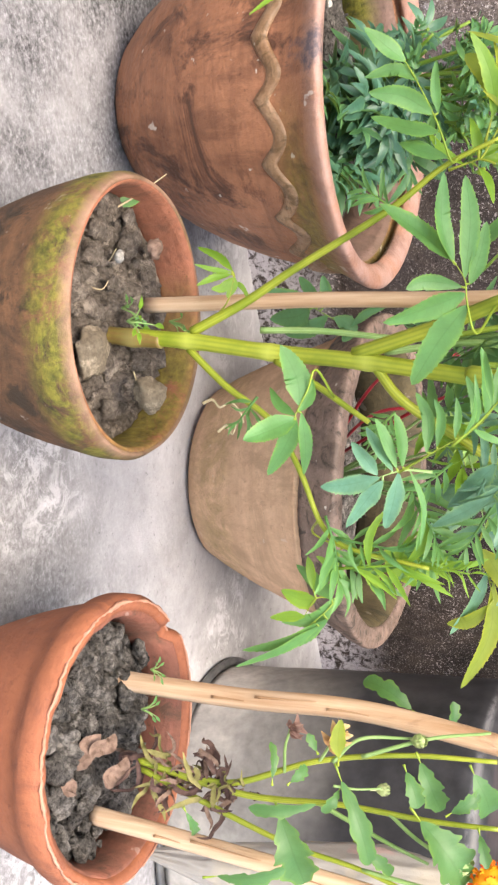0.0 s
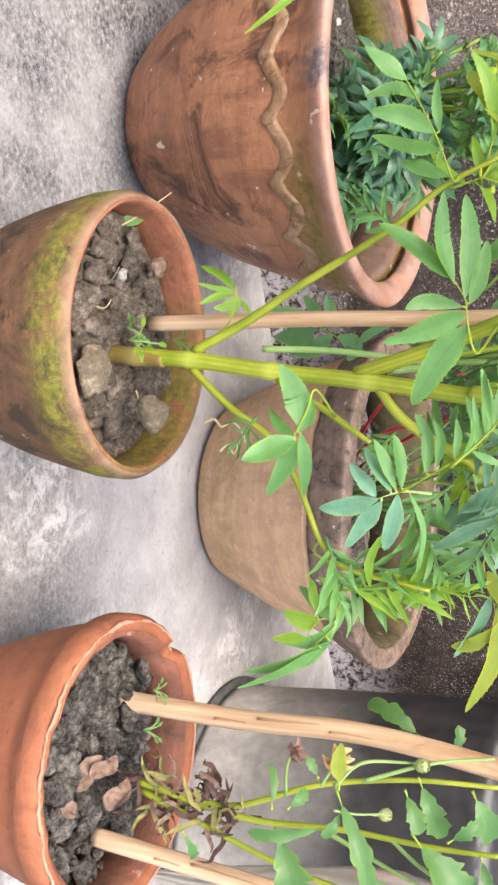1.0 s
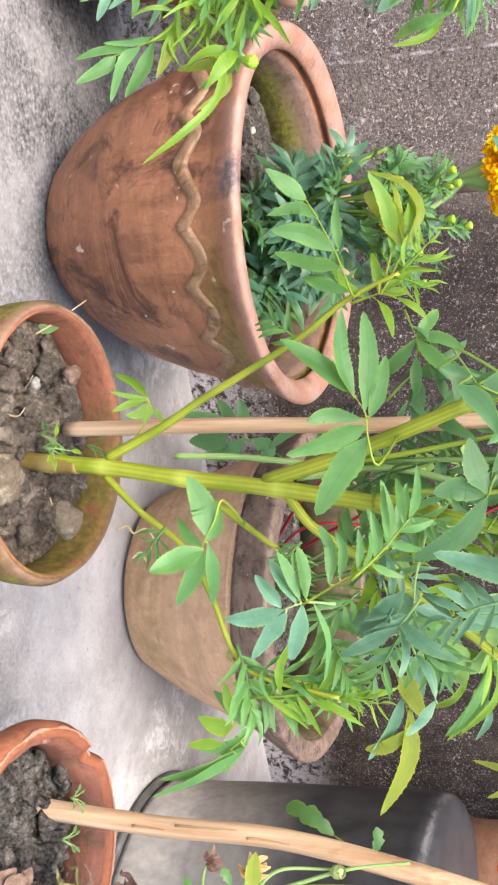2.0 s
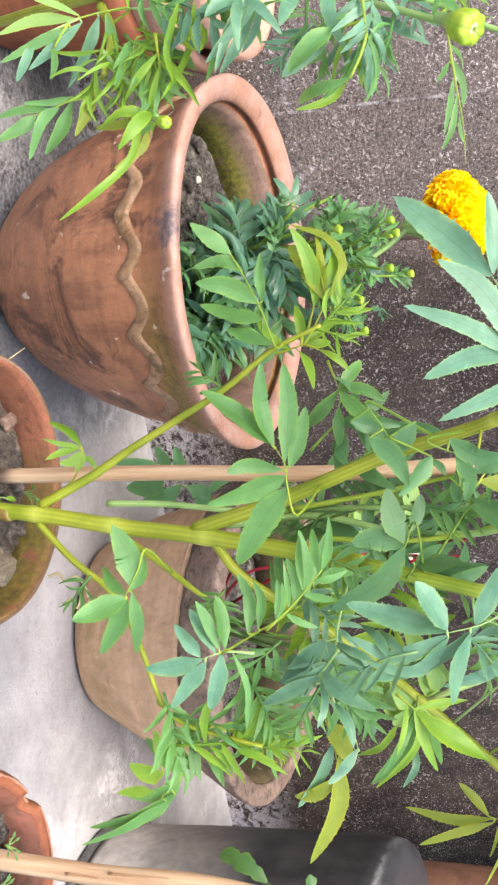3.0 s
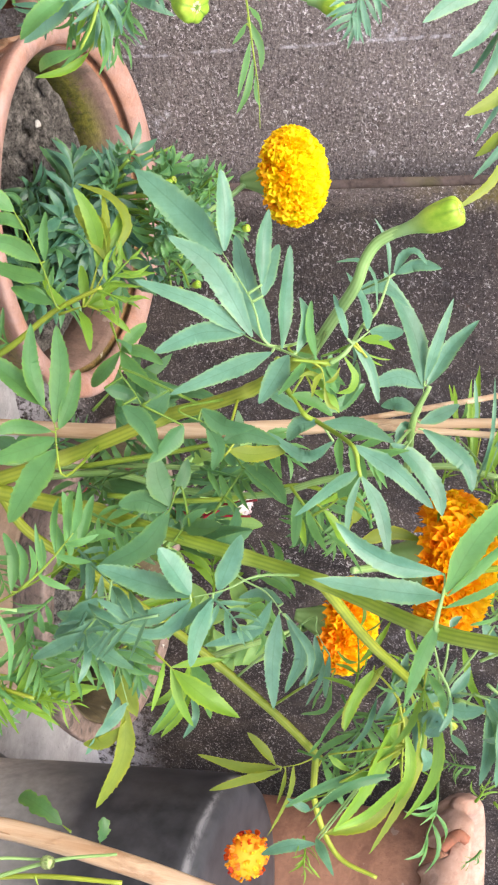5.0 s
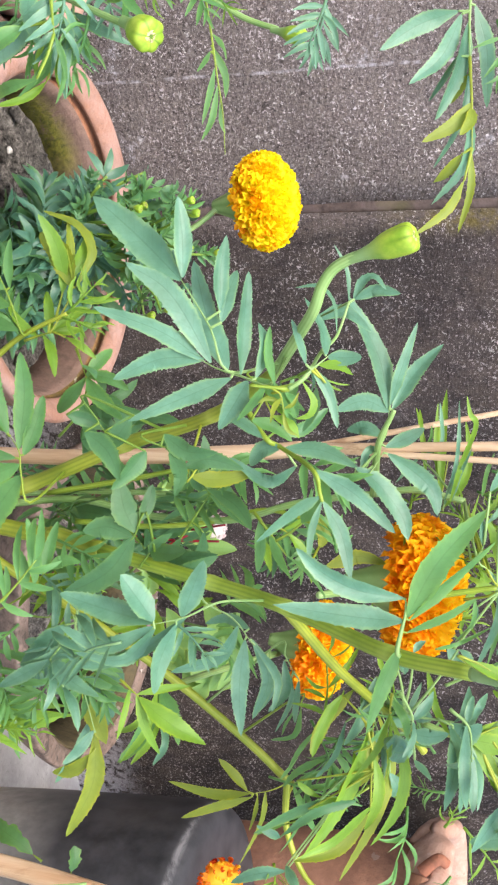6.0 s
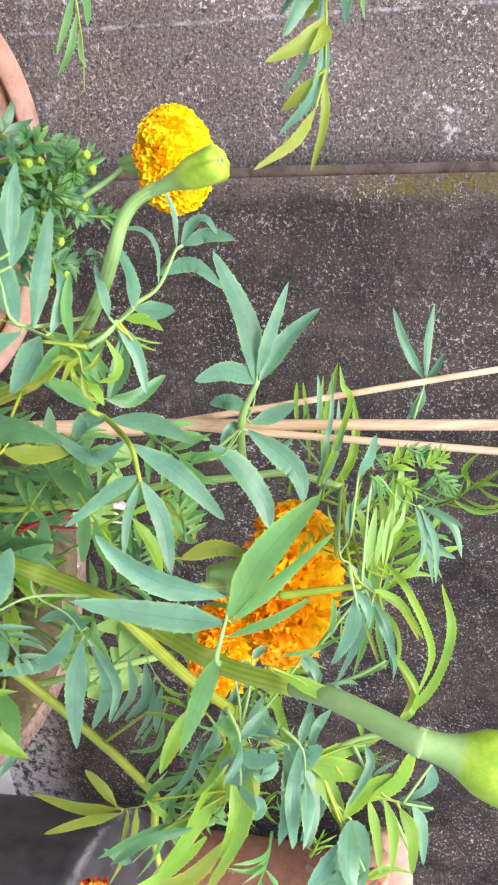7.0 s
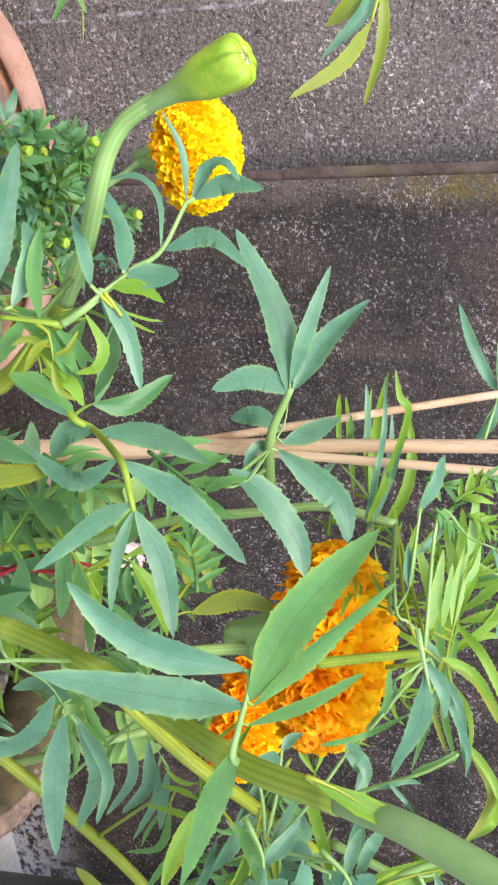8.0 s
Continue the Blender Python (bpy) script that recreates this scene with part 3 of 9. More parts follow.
def lobed(bm, a, b, width, facing):
    """A broad chrysanthemum blade with rounded lobes and notches between them."""
    a, b = Vector(a), Vector(b)
    d = (b - a).normalized()
    f = Vector(facing)
    f = (f - d * f.dot(d)).normalized()
    s = d.cross(f)
    length = (b - a).length
    layer = bm.loops.layers.float_color.get("blade") or bm.loops.layers.float_color.new("blade")
    lobes, phase, curl = rng.choice((2.6, 3.0, 3.4)), rng.uniform(0.0, 0.4), rng.uniform(0.0, 0.25)
    prev, last, rows = None, 0.0, 36
    for i in range(rows + 1):
        t = i / rows
        point = (lobes * t + phase) % 1.0
        lobe = 0.62 + 0.40 * (point / 0.72 if point < 0.72 else (1 - point) / 0.28) ** 0.8 + 0.05 * math.sin(t * 52)
        wide = 0.62 * width * (t + 0.02) ** 0.75 * (1.001 - t) ** 0.42 * 1.55 * lobe + width * 0.02 * (1 - t)
        mid = a + d * length * t + f * (0.10 * math.sin(math.pi * t) - curl * t * t) * length
        ahead = d * width * 0.14 * min(point, 3 * (1 - point)) * (1 - t * t)
        row = [bm.verts.new(mid + s * x * wide + ahead * x * x + f * wide * (0.3 * abs(x) ** 1.4 + 0.12 * x * math.sin(7 * t))) for x in (-1, -0.5, 0, 0.5, 1)]
        if prev:
            for q in range(4):
                face = bm.faces.new((prev[q], prev[q + 1], row[q + 1], row[q]))
                for loop, x, v in zip(face.loops, (q, q + 1, q + 1, q), (last, last, t, t)):
                    loop[layer] = (abs(x - 2) / 2, v, 0, 1)
        prev, last = row, t


STEM_LINES = {}


def to_stem(plant, rachis):
    """The stalk's places, begun at the nearest stem where one passes close by."""
    foot = Vector(rachis[0])
    near = min(STEM_LINES.get(plant.name, ()), key=lambda q: (q - foot).length, default=foot)
    if 0.004 < (near - foot).length < 0.08:
        return (near,) + tuple(rachis)
    return rachis


def frond(plant, rachis, blades, material=None, r=0.0010):
    """A leaf whose leaflets bend: its stalk, then each leaflet's places from foot to tip and its width."""
    material = material or LEAF
    stalk, made = bmesh.new(), []
    rachis = to_stem(plant, rachis)
    tube(stalk, rachis, r, r * 0.25, 6, 4)
    way = curve_points(rachis, 6)
    for *pts, w in blades:
        tilt = EYE_WAY + Vector((rng.uniform(-0.45, 0.45), rng.uniform(-0.45, 0.45), rng.uniform(-0.3, 0.5)))
        near = min(way, key=lambda q: (q - Vector(pts[0])).length)
        if (near - Vector(pts[0])).length > 0.0015:
            tube(stalk, (near, near.lerp(Vector(pts[0]), 0.5), pts[0]), 0.0008, 0.0006, 6, 3)
        line = curve_points(pts, max(3, 12 // (len(pts) - 1)))
        bm = bmesh.new()
        blade(bm, line, w, tilt, 0.13 if w > 0.007 else 0.16, 0.24 * rng.uniform(0.3, 1.6), 11 if w > 0.007 else 7, rng.uniform(0.78, 0.95), rng.uniform(0.55, 0.75), rng.uniform(-0.5, 0.5), rng.uniform(0.0, 0.12))
        made.append(bm)
    ob = stalk_part(stalk, material, plant)
    for bm in made:
        part("leaflet", bm, material, ob)
    return ob


def stem(plant, pts, r0, r1, material=None, ridges=0.03, knots=0.14, name="stem", label=""):
    bm = bmesh.new()
    STEM_LINES.setdefault(plant.name, []).extend(curve_points(pts, 8))
    tube(bm, pts, r0, r1, 20, 9, knots, ridges * 0.6)
    return part(name, bm, material or STEM, plant, label)


def stalk_part(bm, material, plant, label=""):
    """A leaf's stalk, which carries its leaflets as pieces."""
    return part("leaf", bm, STALKS.get(material.name, STEM_MID), plant, label)


def leaf(plant, rachis, blades, material=None, label=""):
    """One leaf: its stalk through the places of rachis and leaflets of (from, to, width)."""
    material = material or LEAF
    stalk, made = bmesh.new(), []
    tube(stalk, rachis, 0.0011, 0.0003, 6, 4)
    line = curve_points(rachis, 6)
    for a, b, w in blades:
        near = min(line, key=lambda q: (q - Vector(a)).length)
        if (near - Vector(a)).length < 0.010:
            a = near
        else:
            tube(stalk, (near, Vector(a).lerp(near, 0.5) + Vector((0, 0, 0.001)), Vector(a)), 0.0009, 0.0006, 6, 3)
        tilt = EYE_WAY + Vector((rng.uniform(-0.5, 0.5), rng.uniform(-0.5, 0.5), rng.uniform(-0.3, 0.6)))
        bm = bmesh.new()
        if material is LEAF_BROAD:
            lobed(bm, a, b, w, tilt)
        else:
            leaflet(bm, a, b, w, tilt, rng.uniform(-0.05, 0.14), 0.13, n=9, blunt=True)
        made.append(bm)
    ob = stalk_part(stalk, material, plant, label)
    for bm in made:
        part("leaflet", bm, material, ob)
    return ob


def ribbon(plant, pts, width, material=None, teeth=0.16):
    """A long narrow saw-toothed blade that bends through the places given."""
    bm = bmesh.new()
    line = curve_points(pts, 10)
    n = len(line) - 1
    layer = bm.loops.layers.float_color.new("blade")
    twist, prev, last = rng.uniform(-0.7, 0.7), None, 0.0
    for i, q in enumerate(line):
        t = i / n
        d = (line[min(i + 1, n)] - line[max(i - 1, 0)]).normalized()
        f = EYE_WAY + Vector((twist, twist * 0.5, 0)) * (t - 0.4)
        f = (f - d * f.dot(d)).normalized()
        e = d.cross(f)
        for saw, shift in ((1 - teeth * 0.5, 0.0), (1 + teeth * rng.uniform(0.4, 1.2), 0.75)):
            u = min(1.0, t + shift / n)
            at = q.lerp(line[min(i + 1, n)], shift)
            wide = 0.5 * width * min(1.0, 3.0 * u ** 0.8 + 0.25) * min(1.0, 2.2 * (1 - u) ** 0.7) * (saw if u > 0.15 else 1.0) + 0.0001
            row = [bm.verts.new(at + e * x * wide + f * wide * 0.3 * abs(x) ** 1.4) for x in (-1, -0.5, 0, 0.5, 1)]
            if prev:
                for k in range(4):
                    face = bm.faces.new((prev[k], prev[k + 1], row[k + 1], row[k]))
                    for loop, x, v in zip(face.loops, (k, k + 1, k + 1, k), (last, last, u, u)):
                        loop[layer] = (abs(x - 2) / 2, v, 0, 1)
            prev, last = row, u
            if i == n:
                break
    return part("leaf", bm, material or LEAF, plant)


def pinnate(plant, a, b, pairs=5, size=0.45, width=0.28, material=None, facing=None, spread=55, name="leaf", droop=0.1, label=""):
    """A feathered leaf from a to b with pairs of blades and one at its end."""
    a, b = Vector(a), Vector(b)
    d = b - a
    length = d.length
    d /= length
    f = Vector(facing) if facing is not None else EYE_WAY + Vector((rng.uniform(-0.5, 0.5), rng.uniform(-0.5, 0.5), rng.uniform(-0.3, 0.5)))
    f = f - d * f.dot(d)
    f = f.normalized() if f.length > 1e-3 else d.orthogonal().normalized()
    s = d.cross(f)
    bm = bmesh.new()
    end = a + d * length * 0.66 - f * droop * length * 0.3
    bend = a.lerp(end, 0.5) + f * length * 0.05
    tube(bm, (a, bend, end), 0.0011, 0.0005, 5, 4)
    line = curve_points((a, bend, end), 8)
    for i in range(pairs):
        t = 0.2 + 0.76 * i / max(1, pairs - 1)
        q = line[min(len(line) - 1, int(t * (len(line) - 1)))]
        wild = 2.4 if width < 0.19 else 1.0
        for sign in (-1, 1):
            if wild > 1 and rng.random() < 0.18:
                continue
            ang = radians(spread - 18 * t + rng.uniform(-10, 10) * wild)
            way = d * math.cos(ang) + s * sign * math.sin(ang) + f * rng.uniform(-0.25, 0.3)
            l = length * size * (0.65 + 0.5 * math.sin(math.pi * (0.15 + 0.75 * t))) * rng.uniform(0.85 - 0.2 * (wild - 1), 1.1 + 0.15 * (wild - 1))
            leaflet(bm, q + d * rng.uniform(-0.02, 0.02) * length, q + way * l, l * width, f + s * rng.uniform(-0.5, 0.5) * wild, droop * 0.6 * wild, 0.16, n=5, bow=0.09 * wild)
    leaflet(bm, end, b - f * droop * length * 0.3, (b - end).length * width * 1.05, f, droop)
    return part(name, bm, material or LEAF, plant, label)


def bud(plant, base, tip, r, name="flower_bud", green_from=0.25, neck=1.25):
    """A closed marigold bud: a swelling stalk end and a ribbed green cup."""
    a, b = Vector(base), Vector(tip)
    d = (b - a).normalized()
    up = d.orthogonal().normalized()
    side = d.cross(up)
    length = (b - a).length
    bm = bmesh.new()
    rings, shade = [], []
    for t, k in ((0.0, 0.285), (0.12, 0.31), (0.24, 0.37), (0.34, 0.48), (0.42, 0.62), (0.49, 0.76), (0.56, 0.87), (0.66, 0.94), (0.78, 0.98), (0.86, 1.0), (0.92, 0.97), (0.96, 0.86), (0.985, 0.66), (0.985, 0.42), (0.965, 0.15)):
        ring = []
        for i in range(40):
            w = 2 * math.pi * i / 40
            rib = abs(math.sin(w * 3.5 + 0.4 * t)) - 0.6
            rr = r * k * (neck - (neck - 1) * min(1.0, t / 0.45)) * (1 + rib * (0.20 if t > 0.94 else 0.13 * max(0.0, (t - 0.4) / 0.5)))
            ring.append(bm.verts.new(a + d * length * t + (up * math.cos(w) + side * math.sin(w)) * rr))
        rings.append(ring)
        shade.append(min(1.0, max(0.0, (t - green_from) / 0.35 if green_from < 0.3 else (t - green_from) / 0.1)))
    layer = bm.loops.layers.float_color.new("blade")
    for n in range(len(rings) - 1):
        for i in range(40):
            j = (i + 1) % 40
            face = bm.faces.new((rings[n][i], rings[n][j], rings[n + 1][j], rings[n + 1][i]))
            for loop, g, q in zip(face.loops, (n, n, n + 1, n + 1), (i, j, j, i)):
                crease = max(0.0, 1 - 3.2 * abs(math.sin(math.pi * q * 7 / 40))) * min(1.0, max(0.0, (g - 6) / 4))
                loop[layer] = (shade[g], crease, 0, 1)
    bm.faces.new(rings[-1])
    cup = part(name, bm, BUD, plant, "plump green unopened marigold bud")
    bm = bmesh.new()
    for i in range(9):
        w = 2 * math.pi * i / 9
        o = up * math.cos(w) + side * math.sin(w)
        leaflet(bm, a + d * length * 0.93 + o * r * 0.62, a + d * length * 0.985 + o * r * 0.12, r * 0.3, o, 0, 0, 0.1, 3)
    part("bud_tip", bm, STRAW, cup, "dry pale tips of the closed petals")
    return cup


def round_bud(plant, foot, tip, r):
    """A round chrysanthemum bud of overlapping scales on its stalk's end."""
    a, b = Vector(foot), Vector(tip)
    d = (b - a).normalized()
    up = d.orthogonal().normalized()
    side = d.cross(up)
    heart = b - d * r * 0.8
    bm = bmesh.new()
    bmesh.ops.create_uvsphere(bm, u_segments=16, v_segments=10, radius=r * 0.86)
    bmesh.ops.translate(bm, verts=bm.verts, vec=heart)
    for ring, lean in ((-0.5, 1.0), (0.1, 0.8), (0.6, 0.5)):
        for i in range(9):
            w = 2 * math.pi * (i + ring) / 9
            o = up * math.cos(w) + side * math.sin(w)
            p = heart + (o * math.sqrt(1 - ring * ring) + d * ring) * r * 0.82
            leaflet(bm, p, p + (d + o * (lean - 0.6)).normalized() * r * 0.75, r * 0.5, o, 0.15, 0, 0.3, 3)
    tube(bm, (a, a.lerp(heart, 0.5), heart - d * r * 0.7), 0.0009, 0.0012, 6, 3)
    return part("flower_bud", bm, BUD_CREAM, plant, "round pale cream chrysanthemum bud")


def pompon(plant, centre, axis, radius, height, material, count=260, seed=1, label=""):
    """A full marigold head: ruffled petals set all over a flattened dome, a green cup beneath."""
    r = random.Random(seed)
    c = Vector(centre)
    d = Vector(axis).normalized()
    up = d.orthogonal().normalized()
    side = d.cross(up)
    head = thing_part("flower", plant, label)
    bm = bmesh.new()
    layer = bm.loops.layers.float_color.new("blade")
    golden = math.pi * (3 - math.sqrt(5))
    for i in range(count):
        h = 1 - 1.72 * (i + 0.5) / count
        w = i * golden
        ring = math.sqrt(max(0.0, 1 - h * h))
        out = (up * math.cos(w) + side * math.sin(w)) * ring
        nrm = (out * radius + d * h * height).normalized()
        q = c + out * radius * 0.78 + d * h * height * 0.78
        tang = nrm.cross(Vector((r.uniform(-1, 1), r.uniform(-1, 1), r.uniform(-1, 1)))).normalized()
        bi = nrm.cross(tang)
        size = radius * r.uniform(0.21, 0.34)
        reach = radius * r.uniform(0.20, 0.27)
        grid = []
        waves = r.uniform(0, 6)
        for u in range(4):
            row = []
            for v in range(9):
                x = (v / 8 - 0.5)
                wide = size * (0.35 + 0.75 * u / 3)
                ruffle = math.sin(v * 1.6 + waves) * size * 0.20 * (u / 3) ** 1.5
                row.append(bm.verts.new(q + nrm * reach * (u / 3) * (1 - 0.8 * x * x + 0.07 * math.sin(v * 2.4 + waves)) + tang * x * wide + bi * (ruffle + size * 0.35 * (u / 3) ** 2)))
            grid.append(row)
        for u in range(3):
            for v in range(8):
                face = bm.faces.new((grid[u][v], grid[u][v + 1], grid[u + 1][v + 1], grid[u + 1][v]))
                # height on the head, for the painted light on its upper petals
                for loop in face.loops:
                    loop[layer] = (0.5 + 0.5 * h, 0.5 + 0.5 * h, 0.5 + 0.5 * h, 1)
    core = bmesh.ops.create_icosphere(bm, subdivisions=3, radius=1)["verts"]
    for v in core:
        p = v.co.copy()
        v.co = c + (up * p.x + side * p.y) * radius * 0.86 + d * p.z * height * 0.86
    part("petals", bm, material, head)
    bm = bmesh.new()
    base = c - d * height * 0.95
    tube(bm, (base - d * radius * 0.55, base - d * radius * 0.25, base, c - d * height * 0.3), radius * 0.12, radius * 0.46, 14, 4, 0, 0.04)
    part("calyx", bm, STEM_WAXY, head, "green cup under the petals")
    return head


def thing_part(name, parent, label=""):
    ob = new(name)
    ob.parent = parent
    ob.empty_display_size = 0.02
    return tagged(ob, label) if label else ob


# ---- setting: floor and wall ----
bm = bmesh.new()
xs = [-40, -6, -1.2] + [-0.6 + 0.06 * i for i in range(41)] + [2.4, 7, 40]
ys = [-40, -6, -1.0] + [-0.2 + 0.06 * i for i in range(24)] + [1.4, 3.0, 40]
grid = [[bm.verts.new((x, y, 0.004 * (noise.noise((x * 3, y * 3, 0)) - 0.5) if -1 < x < 2.2 and -0.5 < y < 1.3 else -0.004)) for x in xs] for y in ys]
for a, b in zip(grid, grid[1:]):
    for i in range(len(xs) - 1):
        bm.faces.new((a[i], a[i + 1], b[i + 1], b[i]))
tagged(mesh_object("ground", bm, FLOOR_MAT), "pale weathered concrete floor with rough worn patches", "floor", kind="structure")

WALL_Y = 1.157
wall = thing("wall_north", (0, WALL_Y, 0), "dark weathered concrete wall with white specks, darker towards its right", "wall", kind="structure")


def wall_panel(name, x0, x1, proud, seed):
    bm = bmesh.new()
    nx, nz = max(8, int((min(x1, 1.8) - max(x0, -0.6)) / 0.03)), 40
    lo, hi = max(x0, -0.6), min(x1, 1.8)
    cols = ([x0] if x0 < lo else []) + [lo + (hi - lo) * i / nx for i in range(nx + 1)] + ([x1] if x1 > hi else [])
    rows = [-0.06 + 1.2 * i / nz for i in range(nz + 1)] + [2.6]
    g = [[bm.verts.new((x, WALL_Y - proud + 0.003 * noise.noise((x * 8, z * 8, seed)) + 0.0015 * noise.noise((x * 40, z * 40, seed)), z)) for x in cols] for z in rows]
    for a, b in zip(g, g[1:]):
        for i in range(len(cols) - 1):
            bm.faces.new((a[i], a[i + 1], b[i + 1], b[i]))
    back = [bm.verts.new((x, WALL_Y + 0.2, z)) for x, z in ((x0, -0.06), (x1, -0.06), (x1, 2.6), (x0, 2.6))]
    bm.faces.new(back)
    bm.faces.new((g[-1][0], *g[-1][1:], back[2], back[3]))
    bm.faces.new(([r[0] for r in g] + [back[3], back[0]]))
    bm.faces.new(([r[-1] for r in g][::-1] + [back[1], back[2]]))
    return part(name, bm, WALL_MAT, wall)


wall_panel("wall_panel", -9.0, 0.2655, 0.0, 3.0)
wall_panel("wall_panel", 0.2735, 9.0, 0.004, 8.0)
bm = bmesh.new()
tube(bm, [(0.2695, WALL_Y + 0.0045, z) for z in (-0.05, 0.5, 1.0, 2.6)], 0.0075, 0.0075, 10, 24)
part("wall_joint", bm, JOINT_MAT, wall, "mossy plaster joint")

# ---- pots ----


def rounded(pts, n=3):
    out = []
    for (r0, z0), (r1, z1) in zip(pts, pts[1:]):
        out += [(r0 + (r1 - r0) * i / n, z0 + (z1 - z0) * i / n) for i in range(n)]
    return out + [pts[-1]]


def lump(size, seed, squash=0.75, rough=0.55):
    bm = bmesh.new()
    bmesh.ops.create_icosphere(bm, subdivisions=2 if size < 0.006 else 3, radius=size)
    k = Vector((seed * 13.7, seed * 3.1, 0))
    for v in bm.verts:
        p = v.co / size
        v.co *= 1 + rough * noise.noise(p * 1.2 + k) + 0.22 * noise.noise(p * 3.3 + k)
        v.co.z *= squash
    return bm


def clods(soil, centre, radius, z, count, material, seed, lo=0.002, hi=0.010):
    r = random.Random(seed)
    for i in range(count):
        a, d = r.uniform(0, 2 * math.pi), radius * math.sqrt(r.random()) * 0.95
        s = lo + (hi - lo) * r.random() ** 2
        bm = lump(s, r.uniform(0, 9))
        bmesh.ops.rotate(bm, verts=bm.verts, matrix=Euler((r.uniform(-0.6, 0.6), r.uniform(-0.6, 0.6), r.uniform(0, 6))).to_matrix())
        bmesh.ops.translate(bm, verts=bm.verts, vec=(centre[0] + d * math.cos(a), centre[1] + d * math.sin(a), z + s * 0.2))
        part("clod", bm, material, soil)


def soil(centre, radius, z, material, label, seed, lumps, lump_mat, depth=0.018, rough=0.008):
    bm = bmesh.new()
    n, seg = 60, 210
    rows = []
    for i in range(n + 1):
        rr = radius * max(i, 0.05) / n
        rows.append([bm.verts.new((centre[0] + rr * math.cos(2 * math.pi * k / seg), centre[1] + rr * math.sin(2 * math.pi * k / seg), 0)) for k in range(seg)])
    for row in rows:
        for v in row:
            p = Vector((v.co.x * 30, v.co.y * 30, seed))
            d = math.hypot(v.co.x - centre[0], v.co.y - centre[1]) / radius
            v.co.z = z - 0.004 * d ** 4 + (1 - 0.75 * d ** 5) * rough * (0.8 * noise.noise(p) + 0.8 * (0.45 - noise.voronoi(p * 1.1)[0][0]) + 0.7 * (0.4 - noise.voronoi(p * 2.9)[0][0]) + 0.4 * noise.noise(p * 6) + 0.3 * noise.noise(p * 14))
    for a, b in zip(rows, rows[1:]):
        for k in range(seg):
            j = (k + 1) % seg
            bm.faces.new((a[k], b[k], b[j], a[j]))
    low = [bm.verts.new((v.co.x, v.co.y, z - depth)) for v in rows[-1]]
    for k in range(seg):
        bm.faces.new((rows[-1][k], low[k], low[(k + 1) % seg], rows[-1][(k + 1) % seg]))
    ob = single("potting_soil", bm, material, (centre[0], centre[1], z - depth), label, "soil")
    clods(ob, centre, radius * 0.95, z, lumps, lump_mat, seed)
    return ob


def pot_wall(radius_top, radius_base, height, thick, lip, bulge=0.0, band=0.03, steps=10):
    """Outside from the foot to the lip, over it and down the inside."""
    out = [(radius_base * 0.2, 0.001), (radius_base * 0.93, 0.0), (radius_base, 0.004)]
    for i in range(1, steps + 1):
        t = i / steps
        out.append((radius_base + (radius_top - lip - radius_base) * t + bulge * math.sin(math.pi * t), 0.004 + (height - band - 0.004) * t))
    out += [(radius_top - lip * 0.3, height - band + 0.004), (radius_top, height - band + 0.010), (radius_top, height - 0.007), (radius_top - 0.003, height - 0.002), (radius_top - thick * 0.5, height), (radius_top - thick + 0.002, height - 0.002), (radius_top - thick, height - 0.007)]
    for i in range(steps + 1):
        t = 1 - i / steps
        out.append((max(radius_base - thick, 0.01) + (radius_top - thick - lip * 0.6 - radius_base + thick) * t, 0.015 + (height - 0.035 - 0.015) * t))
    out.append((0.01, 0.014))
    return out


def mossy_pot():
    pot = thing("flower_pot", (0.289, 0.605, 0), "weathered terracotta pot with yellow-green moss round its rim", "flower pot", "clay pots")
    bm = bmesh.new()
    lathe(bm, (0.289, 0.605, 0), pot_wall(0.1025, 0.062, 0.1525, 0.0085, 0.001, 0.006, 0.03), 96, 0.025, 2.0)
    part("pot_body", bm, CLAY_MOSSY, pot)
    bm = bmesh.new()
    ring = [(0.0940, 0.0895), (0.0965, 0.1295), (0.0975, 0.1490), (0.0965, 0.1515), (0.0945, 0.1505), (0.0930, 0.1440), (0.0920, 0.1295), (0.0880, 0.0895)]
    lathe_ring(bm, (0.289, 0.605, 0), ring, 72)
    part("pot_lining", bm, CLAY_INSIDE, pot, "reddish bare clay inside the rim")
    return pot


def lathe_ring(bm, centre, profile, seg=72, wave=None):
    cx, cy, cz = centre
    rows = []
    for r, z in profile:
        row = []
        for i in range(seg):
            a = 2 * math.pi * i / seg
            rr, zz = wave(a, r, z) if wave else (r, z)
            row.append(bm.verts.new((cx + rr * math.cos(a), cy + rr * math.sin(a), cz + zz)))
        rows.append(row)
    for a, b in zip(rows, rows[1:] + rows[:1]):
        for i in range(seg):
            j = (i + 1) % seg
            bm.faces.new((a[i], a[j], b[j], b[i]))


mossy_pot()
soil((0.289, 0.605), 0.0905, 0.126, SOIL_GREY, "dry grey lumpy soil filling the mossy pot", 3.0, 150, SOIL_GREY, 0.018, 0.015)


